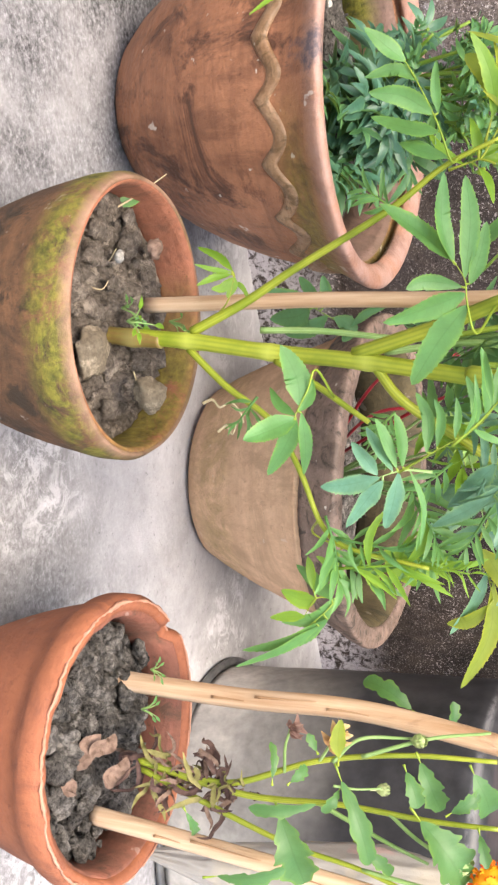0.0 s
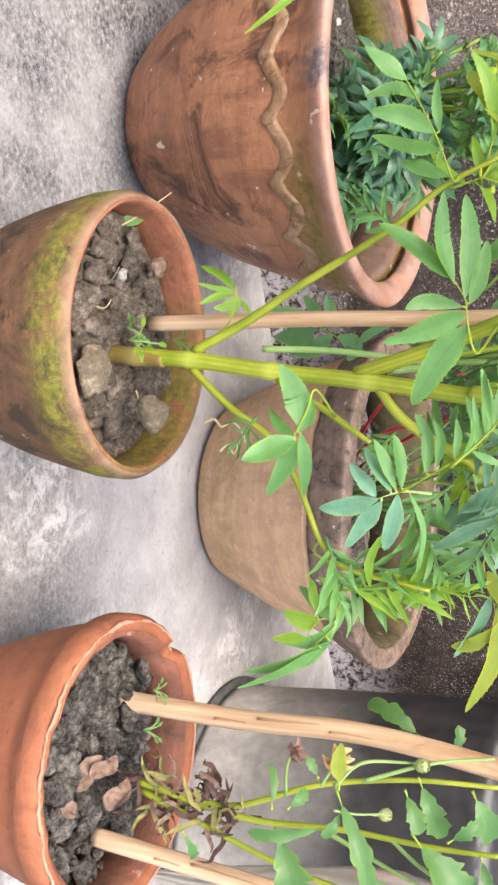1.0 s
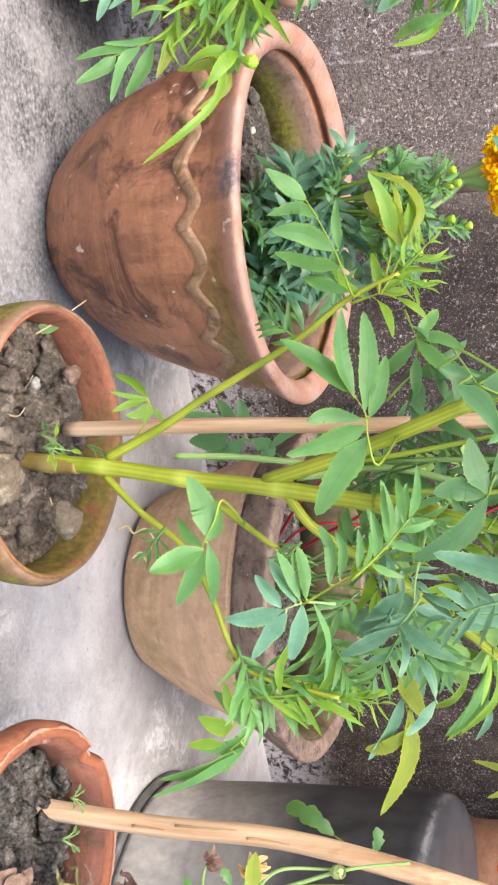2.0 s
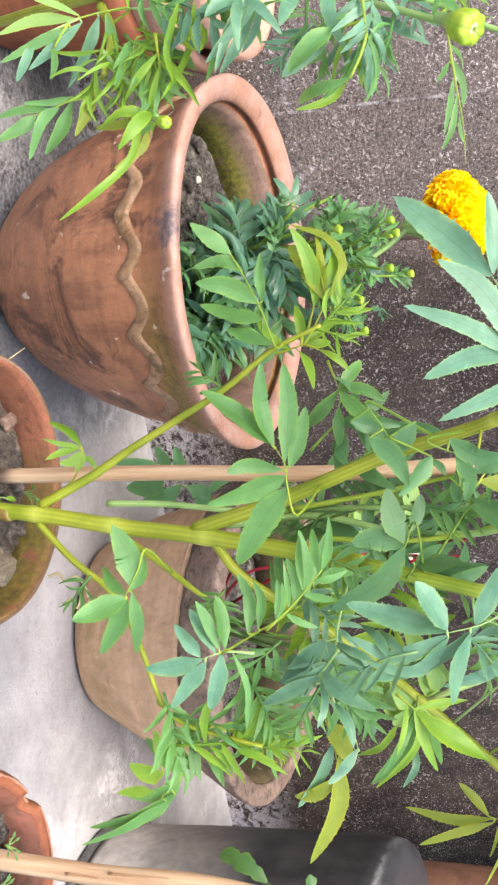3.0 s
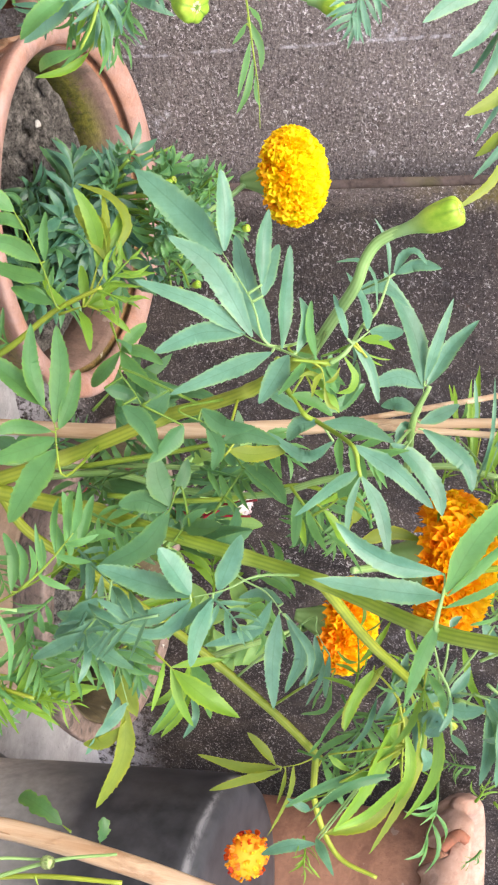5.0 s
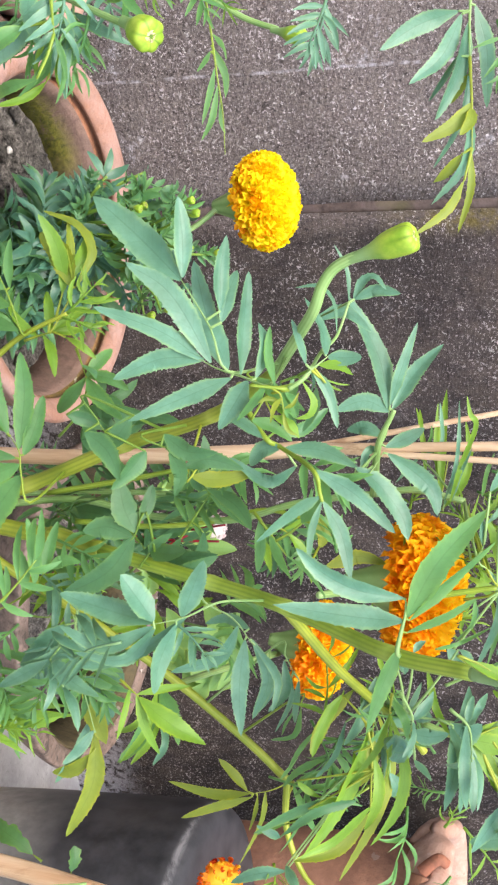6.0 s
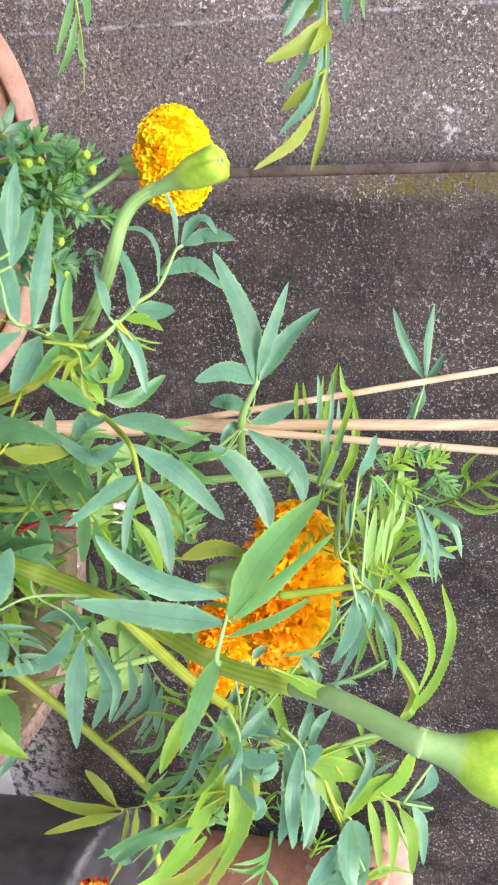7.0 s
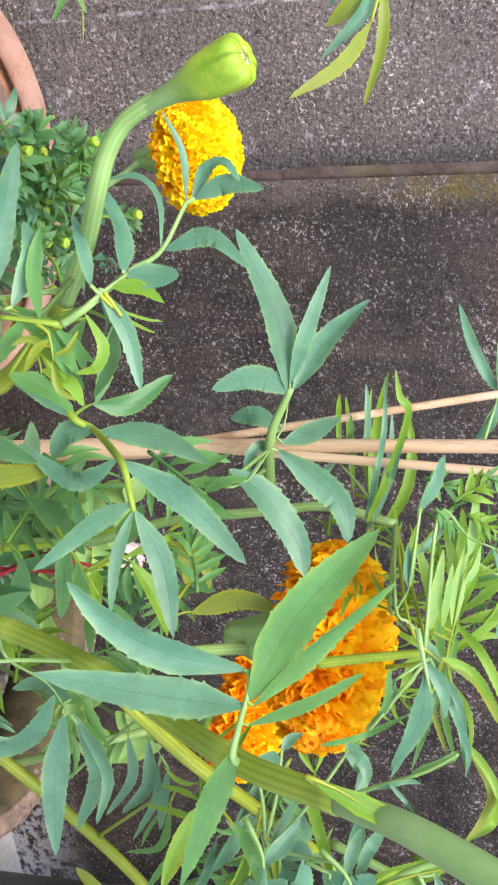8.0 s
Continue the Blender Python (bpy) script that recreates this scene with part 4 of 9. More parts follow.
def broken_pot():
    c = (0.570, 0.463, 0)
    pot = thing("flower_pot", c, "orange terracotta pot with a chipped and broken rim", "flower pot", "clay pots")

    def chips(a, r, z):
        deg = math.degrees(a) % 360
        if z > 0.118:
            notch = 0.011 if 100 < deg < 109 else 0.004 * max(0.0, math.cos(radians(deg - 118) * 3)) if 109 <= deg < 140 else 0.0
            front = 0.009 * max(0.0, math.cos(radians(deg - 225))) ** 0.5
            jag = 0.0022 * noise.noise((math.cos(a) * 6, math.sin(a) * 6, 4)) + 0.0012 * noise.noise((math.cos(a) * 25, math.sin(a) * 25, 1))
            z -= (notch + front + (jag if 130 < deg < 320 else 0)) * min(1, (z - 0.118) / 0.012)
        return r, z

    def crumble(a, r, z):
        wide = 0.80 + 1.9 * noise.noise((math.cos(a) * 7, math.sin(a) * 7, 3)) + 1.0 * noise.noise((math.cos(a) * 30, math.sin(a) * 30, 5))
        r, z = chips(a, r, z)
        low = 0.0009 * (1 - min(1.0, max(0.0, wide)))
        return 0.1052 + (r - 0.1052) * min(2.2, max(0.10, wide)) + 0.0008 * noise.noise((math.cos(a) * 22, math.sin(a) * 22, 8)), z - low

    bm = bmesh.new()
    lathe(bm, c, pot_wall(0.109, 0.066, 0.143, 0.013, 0.007, 0.004, 0.034), 120, 0.02, 5.0, chips)
    part("pot_body", bm, CLAY_ORANGE, pot)
    bm = bmesh.new()
    lathe_ring(bm, c, [(0.1064, 0.1422), (0.1055, 0.1433), (0.1042, 0.1432), (0.1048, 0.1405)], 240, crumble)
    part("broken_edge", bm, CLAY_BROKEN, pot, "pale crumbled clay along the broken rim")
    bm = bmesh.new()
    lathe_ring(bm, c, [(0.1000, 0.1385), (0.0980, 0.122), (0.0945, 0.090), (0.0870, 0.090), (0.0912, 0.122), (0.0940, 0.1380)], 120, lambda a, r, z: (r * (1 + 0.006 * noise.noise((math.cos(a) * 5, math.sin(a) * 5, z * 30))), chips(a, r, z)[1]))
    part("pot_lining", bm, CLAY_DAMP_SHADE, pot, "damp red clay above the soil, darkened by painted shade")
    return pot


broken_pot()
soil((0.570, 0.463), 0.0965, 0.1115, SOIL_DARK, "dark crumbly soil in the broken pot", 9.0, 270, SOIL_DARK, 0.018, 0.019)

D = (0.235, 0.966, 0)


def big_pot():
    pot = thing("flower_pot", D, "large reddish brown clay bowl pot with a wavy moulded band", "flower pot", "clay pots")
    prof = [(0.02, 0.002), (0.066, 0.0), (0.074, 0.006), (0.095, 0.030), (0.115, 0.062), (0.132, 0.100), (0.145, 0.140), (0.153, 0.175), (0.1575, 0.198), (0.1605, 0.212),
            (0.1650, 0.222), (0.1705, 0.232), (0.1750, 0.241), (0.1755, 0.2455), (0.1720, 0.2485), (0.163, 0.2475), (0.157, 0.2440), (0.1525, 0.2390), (0.1520, 0.2365), (0.1535, 0.2345), (0.1590, 0.2335), (0.1592, 0.2295), (0.1500, 0.2280), (0.1495, 0.205), (0.140, 0.18), (0.13, 0.12), (0.10, 0.05), (0.02, 0.03)]
    bm = bmesh.new()
    lathe(bm, D, rounded([(r, z * 0.966) for r, z in prof], 2), 120, 0.02, 11.0)
    part("pot_body", bm, CLAY_BROWN, pot)
    bm = bmesh.new()
    lathe_ring(bm, D, [(0.1530, 0.2195), (0.1515, 0.212), (0.150, 0.198), (0.146, 0.160), (0.1330, 0.160), (0.1425, 0.198), (0.1460, 0.212), (0.1490, 0.2205)], 96)
    part("pot_lining", bm, CLAY_GREY, pot, "dull greyish clay inside the rim")
    bm = bmesh.new()

    def wave(a, r, z):
        turn = a * 19 + 1.2 * noise.noise((math.cos(a) * 3, math.sin(a) * 3, 0))
        ripple = (0.5 + 0.5 * math.cos(turn)) ** 0.6
        worn = 1 + 0.5 * noise.noise((math.cos(a) * 14, math.sin(a) * 14, 5))
        out = max(0.0, (r - 0.1575) / 0.004)
        return r + 0.0012 * ripple + 0.0026 * out * (worn - 1) + 0.12 * (z - 0.189), z + 0.0135 * ripple * (1 + 0.4 * noise.noise((math.cos(a) * 5, math.sin(a) * 5, 9))) - 0.004 + 0.002 * math.sin(a * 3)

    band = []
    for k in range(12):
        w = 2 * math.pi * k / 12
        band.append((0.1560 + 0.0042 * math.cos(w), 0.189 + (0.0110 if math.sin(w) < 0 else 0.0045) * math.sin(w)))
    lathe_ring(bm, D, band, 260, wave)
    part("moulded_band", bm, SCALLOP_MAT, pot, "worn pale scalloped band under the rim")
    return pot


big_pot()


soil((D[0], D[1]), 0.140, 0.179, SOIL_DARK, "dark damp soil in the large bowl pot", 21.0, 30, SOIL_DARK)

C = (0.655, 0.962, 0)


def dull_pot():
    pot = thing("flower_pot", C, "dull brown clay pot with a rough thick rim", "flower pot", "clay pots")
    prof = [(0.02, 0.002), (0.090, 0.0), (0.099, 0.006), (0.112, 0.030), (0.128, 0.065), (0.141, 0.100), (0.152, 0.130), (0.158, 0.146), (0.161, 0.150), (0.160, 0.154),
            (0.164, 0.162), (0.170, 0.173), (0.175, 0.184), (0.176, 0.190), (0.173, 0.194), (0.166, 0.195), (0.1605, 0.192), (0.154, 0.184), (0.148, 0.16), (0.135, 0.11), (0.10, 0.05), (0.02, 0.03)]
    bm = bmesh.new()
    lathe(bm, C, rounded(prof, 2), 120, 0.008, 31.0)
    part("pot_body", bm, CLAY_DULL, pot)
    bm = bmesh.new()
    rim = [(0.1640, 0.1560), (0.1700, 0.1670), (0.1780, 0.1810), (0.1832, 0.1925), (0.1842, 0.1965), (0.1838, 0.1995), (0.1820, 0.2008), (0.1750, 0.2020), (0.1680, 0.2022), (0.1640, 0.2018), (0.1615, 0.2005), (0.1605, 0.1960), (0.1635, 0.1955), (0.169, 0.1985), (0.178, 0.1975), (0.179, 0.193), (0.177, 0.186), (0.170, 0.174), (0.164, 0.163)]
    lathe_ring(bm, C, rounded(rim, 2)[:-1], 260, lambda a, r, z: (r * (1 + 0.002 * noise.noise((math.cos(a) * 9, math.sin(a) * 9, z * 60)) + 0.0022 * noise.noise((math.cos(a) * 40, math.sin(a) * 40, z * 150))), z + 0.0011 * noise.noise((math.cos(a) * 8, math.sin(a) * 8, 2)) + 0.0012 * noise.noise((math.cos(a) * 45, math.sin(a) * 45, r * 120))))
    part("rim_crust", bm, CLAY_CRUST, pot, "pale crusted clay along the rim")
    bm = bmesh.new()
    lathe_ring(bm, C, [(0.161, 0.1985), (0.155, 0.186), (0.150, 0.165), (0.140, 0.125), (0.1375, 0.125), (0.1465, 0.165), (0.1515, 0.186), (0.1585, 0.1985)], 96)
    part("pot_lining", bm, CLAY_SLIMY, pot, "dark olive algae on the inside")
    return pot


dull_pot()
soil((C[0], C[1]), 0.136, 0.135, SOIL_DARK, "dark soil in the dull brown pot", 41.0, 20, SOIL_DARK)


def black_tub():
    c = (1.008, 0.785, 0)
    tub = thing("black_bucket", c, "upturned black plastic bucket, pale grey towards the floor", "bucket")
    bm = bmesh.new()
    prof = [(0.02, 0.010), (0.150, 0.010), (0.158, 0.006), (0.160, 0.02), (0.166, 0.10), (0.172, 0.2), (0.1785, 0.31), (0.1790, 0.323), (0.1765, 0.334), (0.171, 0.341), (0.163, 0.345), (0.15, 0.3465), (0.09, 0.3455), (0.02, 0.345)]
    lathe(bm, c, rounded(prof, 2), 96, 0.008, 51.0)
    part("bucket_body", bm, PLASTIC, tub)
    bm = bmesh.new()
    lathe_ring(bm, c, rounded([(0.157, 0.0), (0.1665, 0.0), (0.168, 0.002), (0.1678, 0.0045), (0.166, 0.006), (0.160, 0.007)], 2), 96)
    part("floor_rim", bm, plain("rim_plastic", (0.03, 0.03, 0.033), (0.16, 0.155, 0.15), 25, 0.4, 0.6, None, 0.1), tub, "flared rim on the floor")
    return tub


black_tub()


def tall_pot():
    c = (1.150, 1.012, 0)
    pot = thing("tall_flower_pot", c, "tall reddish clay pot with a broken collared rim", "flower pot", "clay pots")

    def chips(a, r, z):
        deg = math.degrees(a) % 360
        if z > 0.53:
            z -= 0.020 * math.exp(-((deg - 160) / 9) ** 4) * min(1, (z - 0.53) / 0.03)
            r -= 0.010 * math.exp(-((deg - 200) / 14) ** 4)
        return r, z

    bm = bmesh.new()
    prof = [(0.02, 0.002), (0.075, 0.0), (0.08, 0.01), (0.088, 0.15), (0.094, 0.35), (0.097, 0.50), (0.098, 0.545), (0.090, 0.545), (0.086, 0.45), (0.07, 0.1), (0.02, 0.06)]
    lathe(bm, c, rounded(prof, 3), 96, 0.02, 61.0, chips)
    part("pot_body", bm, CLAY_RUST, pot)
    bm = bmesh.new()
    collar = [(0.0985, 0.520), (0.104, 0.521), (0.116, 0.530), (0.124, 0.540), (0.128, 0.550), (0.129, 0.564), (0.126, 0.574), (0.119, 0.579), (0.111, 0.576), (0.104, 0.566), (0.0985, 0.546)]

    def torn(a, r, z):
        deg = math.degrees(a) % 360
        bite = min(0.92, 0.95 * math.exp(-((deg - 194) / 6.5) ** 4) + 0.8 * math.exp(-((deg - 160) / 4) ** 4))
        if z < 0.552:
            z += (0.557 - z) * bite
        else:
            z -= 0.012 * math.exp(-((deg - 160) / 9) ** 4)
        if z < 0.545:
            z += 0.010 * noise.noise((math.cos(a) * 5, math.sin(a) * 5, 2)) + 0.004 * noise.noise((math.cos(a) * 17, math.sin(a) * 17, 6))
        return r + 0.002 * noise.noise((math.cos(a) * 6, math.sin(a) * 6, z * 30)), z

    lathe_ring(bm, c, rounded(collar, 2), 260, torn)
    part("collar", bm, CLAY_PALE, pot, "chipped thick clay collar")
    return pot


TALL = tall_pot()


def nested_bowls():
    """Shallow clay pots stacked one in another beside the large bowl pot."""
    for z, r, dx in ((0.0, 0.110, 0.0), (0.040, 0.112, 0.006), (0.078, 0.114, -0.004)):
        c = (-0.052 + dx, 1.035 + dx * 0.5, z)
        bowl = thing("clay_bowl", c, "pale orange clay pot stacked with others", "flower pot", "stack of clay bowls")
        bm = bmesh.new()
        h = 0.175
        prof = [(0.02, 0.002), (0.066, 0.0), (0.072, 0.006), (r - 0.02, h - 0.06), (r - 0.012, h - 0.03), (r - 0.004, h - 0.022), (r, h - 0.012), (r - 0.002, h - 0.002), (r - 0.01, h), (r - 0.016, h - 0.006), (r - 0.022, h - 0.03), (r - 0.030, h - 0.06), (0.060, 0.014), (0.02, 0.012)]
        lathe(bm, c, rounded(prof, 2), 80, 0.02, 71.0 + z * 50)
        part("pot_body", bm, CLAY_ORANGE if z < 0.04 else CLAY_PALE, bowl)


nested_bowls()


def near_pot():
    c = (-0.135, 0.700, 0)
    pot = thing("flower_pot", c, "plain orange terracotta pot of the budding marigold", "flower pot", "clay pots")
    bm = bmesh.new()
    lathe(bm, c, pot_wall(0.100, 0.066, 0.150, 0.012, 0.006, 0.004, 0.03), 80, 0.02, 81.0)
    part("pot_body", bm, CLAY_ORANGE, pot)
    return c


NEAR = near_pot()
soil((NEAR[0], NEAR[1]), 0.085, 0.120, SOIL_DARK, "dark soil in the plain orange pot", 91.0, 12, SOIL_DARK)

# ---- bamboo sticks ----


def stick(pts, r, label, flat=0.7, seed=1):
    """A cut bamboo strip with darker peeling slivers along it and a frayed joint."""
    rod = thing("bamboo_stick", pts[0], label, "stick", "plant sticks")
    bm = bmesh.new()
    tube(bm, pts, r, r * 0.92, 9, 10, 0.0, 0.05, flat)
    part("shaft", bm, BAMBOO, rod)
    line = curve_points(pts, 12)
    pick = random.Random(seed)
    for i in range(3):
        k = pick.randrange(6, len(line) - 12)
        off = Vector((-0.5, -0.8, 0)).normalized() * r * 0.74 + Vector((0.866, -0.5, 0)) * r * pick.uniform(-0.5, 0.5)
        n = pick.randrange(3, 7)
        bm = bmesh.new()
        tube(bm, [line[k + m] + off * (1.0 + (0.12 if m in (0, n) else 0.0)) for m in range(0, n + 1, max(1, n // 3))], r * 0.16, r * 0.05, 6, 3, 0.0, 0.0, 0.3)
        part("peeled_sliver", bm, BAMBOO_DARK, rod, "peeling brown skin")
    return rod


MAIN_STICK = ((0.297, 0.643, 0.135), (0.294, 0.644, 0.271), (0.294, 0.644, 0.390), (0.290, 0.652, 0.511), (0.288, 0.656, 0.545))
split_stick = thing("bamboo_stick", MAIN_STICK[0], "bamboo stick split at its top, standing in the mossy pot", "stick", "plant sticks")
bm = bmesh.new()
tube(bm, MAIN_STICK, 0.0058, 0.0052, 9, 10, 0.0, 0.05, 0.7)
part("shaft", bm, BAMBOO, split_stick)
for end, r in (((0.274, 0.719, 0.735), 0.0022), ((0.284, 0.668, 0.758), 0.0036), ((0.295, 0.655, 0.759), 0.0024)):
    bm = bmesh.new()
    tube(bm, (MAIN_STICK[-1], Vector(MAIN_STICK[-1]).lerp(Vector(end), 0.4), end), r, r * 0.9, 7, 8, 0.0, 0.05, 0.6)
    part("splinter", bm, BAMBOO, split_stick)
stick(((0.566, 0.522, 0.094), (0.567, 0.521, 0.207), (0.565, 0.523, 0.305), (0.574, 0.517, 0.404), (0.587, 0.510, 0.487)), 0.0082, "peeling bamboo stick leaning out of the broken pot")
stick(((0.620, 0.433, 0.113), (0.624, 0.430, 0.182), (0.633, 0.426, 0.292), (0.645, 0.419, 0.424)), 0.0075, "second bamboo stick in the broken pot")

# ---- the tall marigold in the mossy pot ----
MAIN = thing("marigold_plant", (0.299, 0.600, 0.118), "tall marigold with yellow-green stems and orange flowers", "plant", "marigolds")
stem(MAIN, ((0.300, 0.599, 0.121), (0.302, 0.598, 0.145), (0.3035, 0.5972, 0.168)), .0066, .0060, STEM_BASE, label="brown woody foot of the stem")
stem(MAIN, ((0.300, 0.599, 0.123), (0.304, 0.597, 0.190), (0.310, 0.593, 0.252), (0.315, 0.590, 0.321), (0.321, 0.581, 0.400), (0.317, 0.579, 0.393), (0.318, 0.567, 0.433)), .0058, .0056, STEM)
stem(MAIN, ((0.318, 0.567, 0.433), (0.323, 0.547, 0.513), (0.318, 0.521, 0.567), (0.311, 0.479, 0.633), (0.297, 0.452, 0.678)), .0044, .0040, STEM_MID)
stem(MAIN, ((0.297, 0.452, 0.678), (0.2895, 0.438, 0.701), (0.2914, 0.4245, 0.7313), (0.2920, 0.4248, 0.7330)), .0037, .0058, STEM_BUD, ridges=0.006, knots=0.0)
stem(MAIN, ((0.311, 0.593, 0.312), (0.286, 0.591, 0.379), (0.250, 0.583, 0.455), (0.236, 0.574, 0.488), (0.218, 0.561, 0.523), (0.197, 0.547, 0.550), (0.177, 0.533, 0.572)), .0052, .0030, STEM)
stem(MAIN, ((0.177, 0.533, 0.572), (0.157, 0.527, 0.586), (0.138, 0.515, 0.599), (0.126, 0.5165, 0.604), (0.1185, 0.5185, 0.6095), (0.114, 0.519, 0.617), (0.1116, 0.5184, 0.6236)), .0030, .0026, STEM_WAXY)
stem(MAIN, ((0.298, 0.600, 0.192), (0.279, 0.607, 0.233), (0.258, 0.613, 0.270), (0.221, 0.617, 0.338), (0.197, 0.625, 0.374), (0.182, 0.628, 0.409)), .0036, .0013, STEM)
stem(MAIN, ((0.302, 0.611, 0.239), (0.307, 0.620, 0.283), (0.320, 0.635, 0.339), (0.322, 0.646, 0.398), (0.321, 0.646, 0.495)), .0024, .0018, STEM_WAXY)
stem(MAIN, ((0.319, 0.613, 0.326), (0.322, 0.634, 0.385), (0.335, 0.638, 0.438), (0.335, 0.638, 0.495), (0.323, 0.645, 0.543), (0.316, 0.649, 0.593), (0.313, 0.651, 0.620), (0.318, 0.648, 0.651)), .0026, .0022, STEM_WAXY)
stem(MAIN, ((0.309, 0.594, 0.190), (0.329, 0.578, 0.221), (0.346, 0.562, 0.257), (0.368, 0.538, 0.282), (0.399, 0.520, 0.299), (0.408, 0.509, 0.320), (0.413, 0.501, 0.374)), .0026, .0013, STEM)
stem(MAIN, ((0.314, 0.588, 0.257), (0.322, 0.570, 0.290), (0.333, 0.558, 0.316), (0.340, 0.554, 0.329)), .0026, .0016, STEM)
stem(MAIN, ((0.318, 0.588, 0.327), (0.339, 0.580, 0.346), (0.370, 0.583, 0.384), (0.404, 0.587, 0.422), (0.449, 0.601, 0.454), (0.500, 0.606, 0.497), (0.532, 0.605, 0.524)), .0034, .0030, STEM)
stem(MAIN, ((0.532, 0.605, 0.524), (0.571, 0.594, 0.523), (0.601, 0.577, 0.541), (0.611, 0.571, 0.571)), .0028, .0014, STEM)
stem(MAIN, ((0.319, 0.520, 0.567), (0.375, 0.546, 0.583), (0.416, 0.568, 0.598), (0.468, 0.596, 0.617), (0.485, 0.598, 0.626)), .0034, .0026, STEM)
stem(MAIN, ((0.448, 0.584, 0.629), (0.452, 0.571, 0.667), (0.460, 0.554, 0.689), (0.481, 0.542, 0.704)), .0022, .0010, STEM_WAXY)
stem(MAIN, ((0.316, 0.649, 0.593), (0.275, 0.638, 0.600), (0.251, 0.640, 0.611)), .0030, .0014, STEM_WAXY)
frond(MAIN, ((0.1727, 0.5058, 0.5763), (0.1675, 0.5034, 0.5631), (0.1624, 0.5014, 0.5512), (0.1572, 0.5009, 0.5432)), (((0.1581, 0.5010, 0.5445), (0.1424, 0.5002, 0.5247), (0.1273, 0.4947, 0.4940), 0.0094), ((0.1577, 0.5015, 0.5453), (0.1558, 0.4967, 0.5243), (0.1625, 0.4867, 0.5018), 0.0105), ((0.1596, 0.5018, 0.5485), (0.1265, 0.5084, 0.5298), (0.1090, 0.5062, 0.5099), 0.0127), ((0.1637, 0.5027, 0.5564), (0.1436, 0.5152, 0.5448), (0.1171, 0.5319, 0.5354), 0.0127), ((0.1669, 0.5034, 0.5623), (0.1460, 0.5217, 0.5611), (0.1259, 0.5399, 0.5609), 0.0094), ((0.1676, 0.5013, 0.5579), (0.1744, 0.4950, 0.5374), (0.1839, 0.4836, 0.5075), 0.0099), ((0.1698, 0.5032, 0.5658), (0.1811, 0.5010, 0.5583), (0.1942, 0.4973, 0.5494), 0.0116),), LEAF_BLUE)
frond(MAIN, ((0.1727, 0.5058, 0.5763), (0.1675, 0.5034, 0.5631), (0.1624, 0.5014, 0.5512), (0.1572, 0.5009, 0.5432)), (((0.1690, 0.5052, 0.5696), (0.1570, 0.5159, 0.5728), (0.1470, 0.5228, 0.5685), 0.0077),), LEAF_BLUE)
frond(MAIN, ((0.1645, 0.5024, 0.5565), (0.1444, 0.5095, 0.5478), (0.1211, 0.5160, 0.5332)), (((0.1218, 0.5157, 0.5333), (0.1016, 0.5253, 0.5097), (0.0833, 0.5337, 0.4857), 0.0166), ((0.1207, 0.5166, 0.5342), (0.1017, 0.5239, 0.5341), (0.0838, 0.5300, 0.5324), 0.0099), ((0.1375, 0.5148, 0.5521), (0.1182, 0.5215, 0.5526), (0.1031, 0.5271, 0.5558), 0.0088), ((0.1425, 0.5125, 0.5529), (0.1315, 0.5222, 0.5547), (0.1224, 0.5313, 0.5578), 0.0083),), LEAF_BLUE)
stem(MAIN, ((0.1747, 0.5051, 0.5858), (0.1701, 0.5103, 0.5936), (0.1669, 0.5346, 0.5965), (0.1649, 0.5503, 0.6010), (0.1530, 0.5680, 0.6047)), 0.0013, 0.0006, STEM_WAXY)
frond(MAIN, ((0.1669, 0.5346, 0.5965), (0.1649, 0.5503, 0.6010), (0.1534, 0.5678, 0.6047)), (((0.1530, 0.5680, 0.6047), (0.1371, 0.5716, 0.6038), (0.1232, 0.5724, 0.5979), 0.0029), ((0.1522, 0.5692, 0.6068), (0.1440, 0.5716, 0.6111), (0.1410, 0.5724, 0.6178), (0.1470, 0.5688, 0.6244), 0.0050), ((0.1523, 0.5694, 0.6074), (0.1481, 0.5718, 0.6182), (0.1504, 0.5721, 0.6314), 0.0072), ((0.1849, 0.6227, 0.5694), (0.1812, 0.6278, 0.5870), (0.1934, 0.6249, 0.6038), 0.0081), ((0.1641, 0.5507, 0.6010), (0.1505, 0.5606, 0.5982), (0.1432, 0.5653, 0.5896), (0.1438, 0.5646, 0.5772), 0.0028), ((0.1621, 0.5177, 0.6026), (0.1519, 0.5266, 0.5991), (0.1382, 0.5348, 0.5898), 0.0075),), LEAF_BLUE)
frond(MAIN, ((0.1707, 0.5094, 0.5921), (0.1663, 0.5140, 0.5983), (0.1627, 0.5179, 0.6037)), (((0.1627, 0.5179, 0.6037), (0.1638, 0.5185, 0.6117), (0.1637, 0.5198, 0.6201), 0.0082), ((0.1660, 0.5132, 0.5958), (0.1793, 0.5111, 0.6041), (0.1960, 0.5058, 0.6085), 0.0058), ((0.1664, 0.5128, 0.5954), (0.1754, 0.5153, 0.5961), (0.1826, 0.5173, 0.5931), 0.0015), ((0.1647, 0.5129, 0.5934), (0.1564, 0.5179, 0.5901), (0.1455, 0.5236, 0.5854), 0.0045),), LEAF_BLUE)
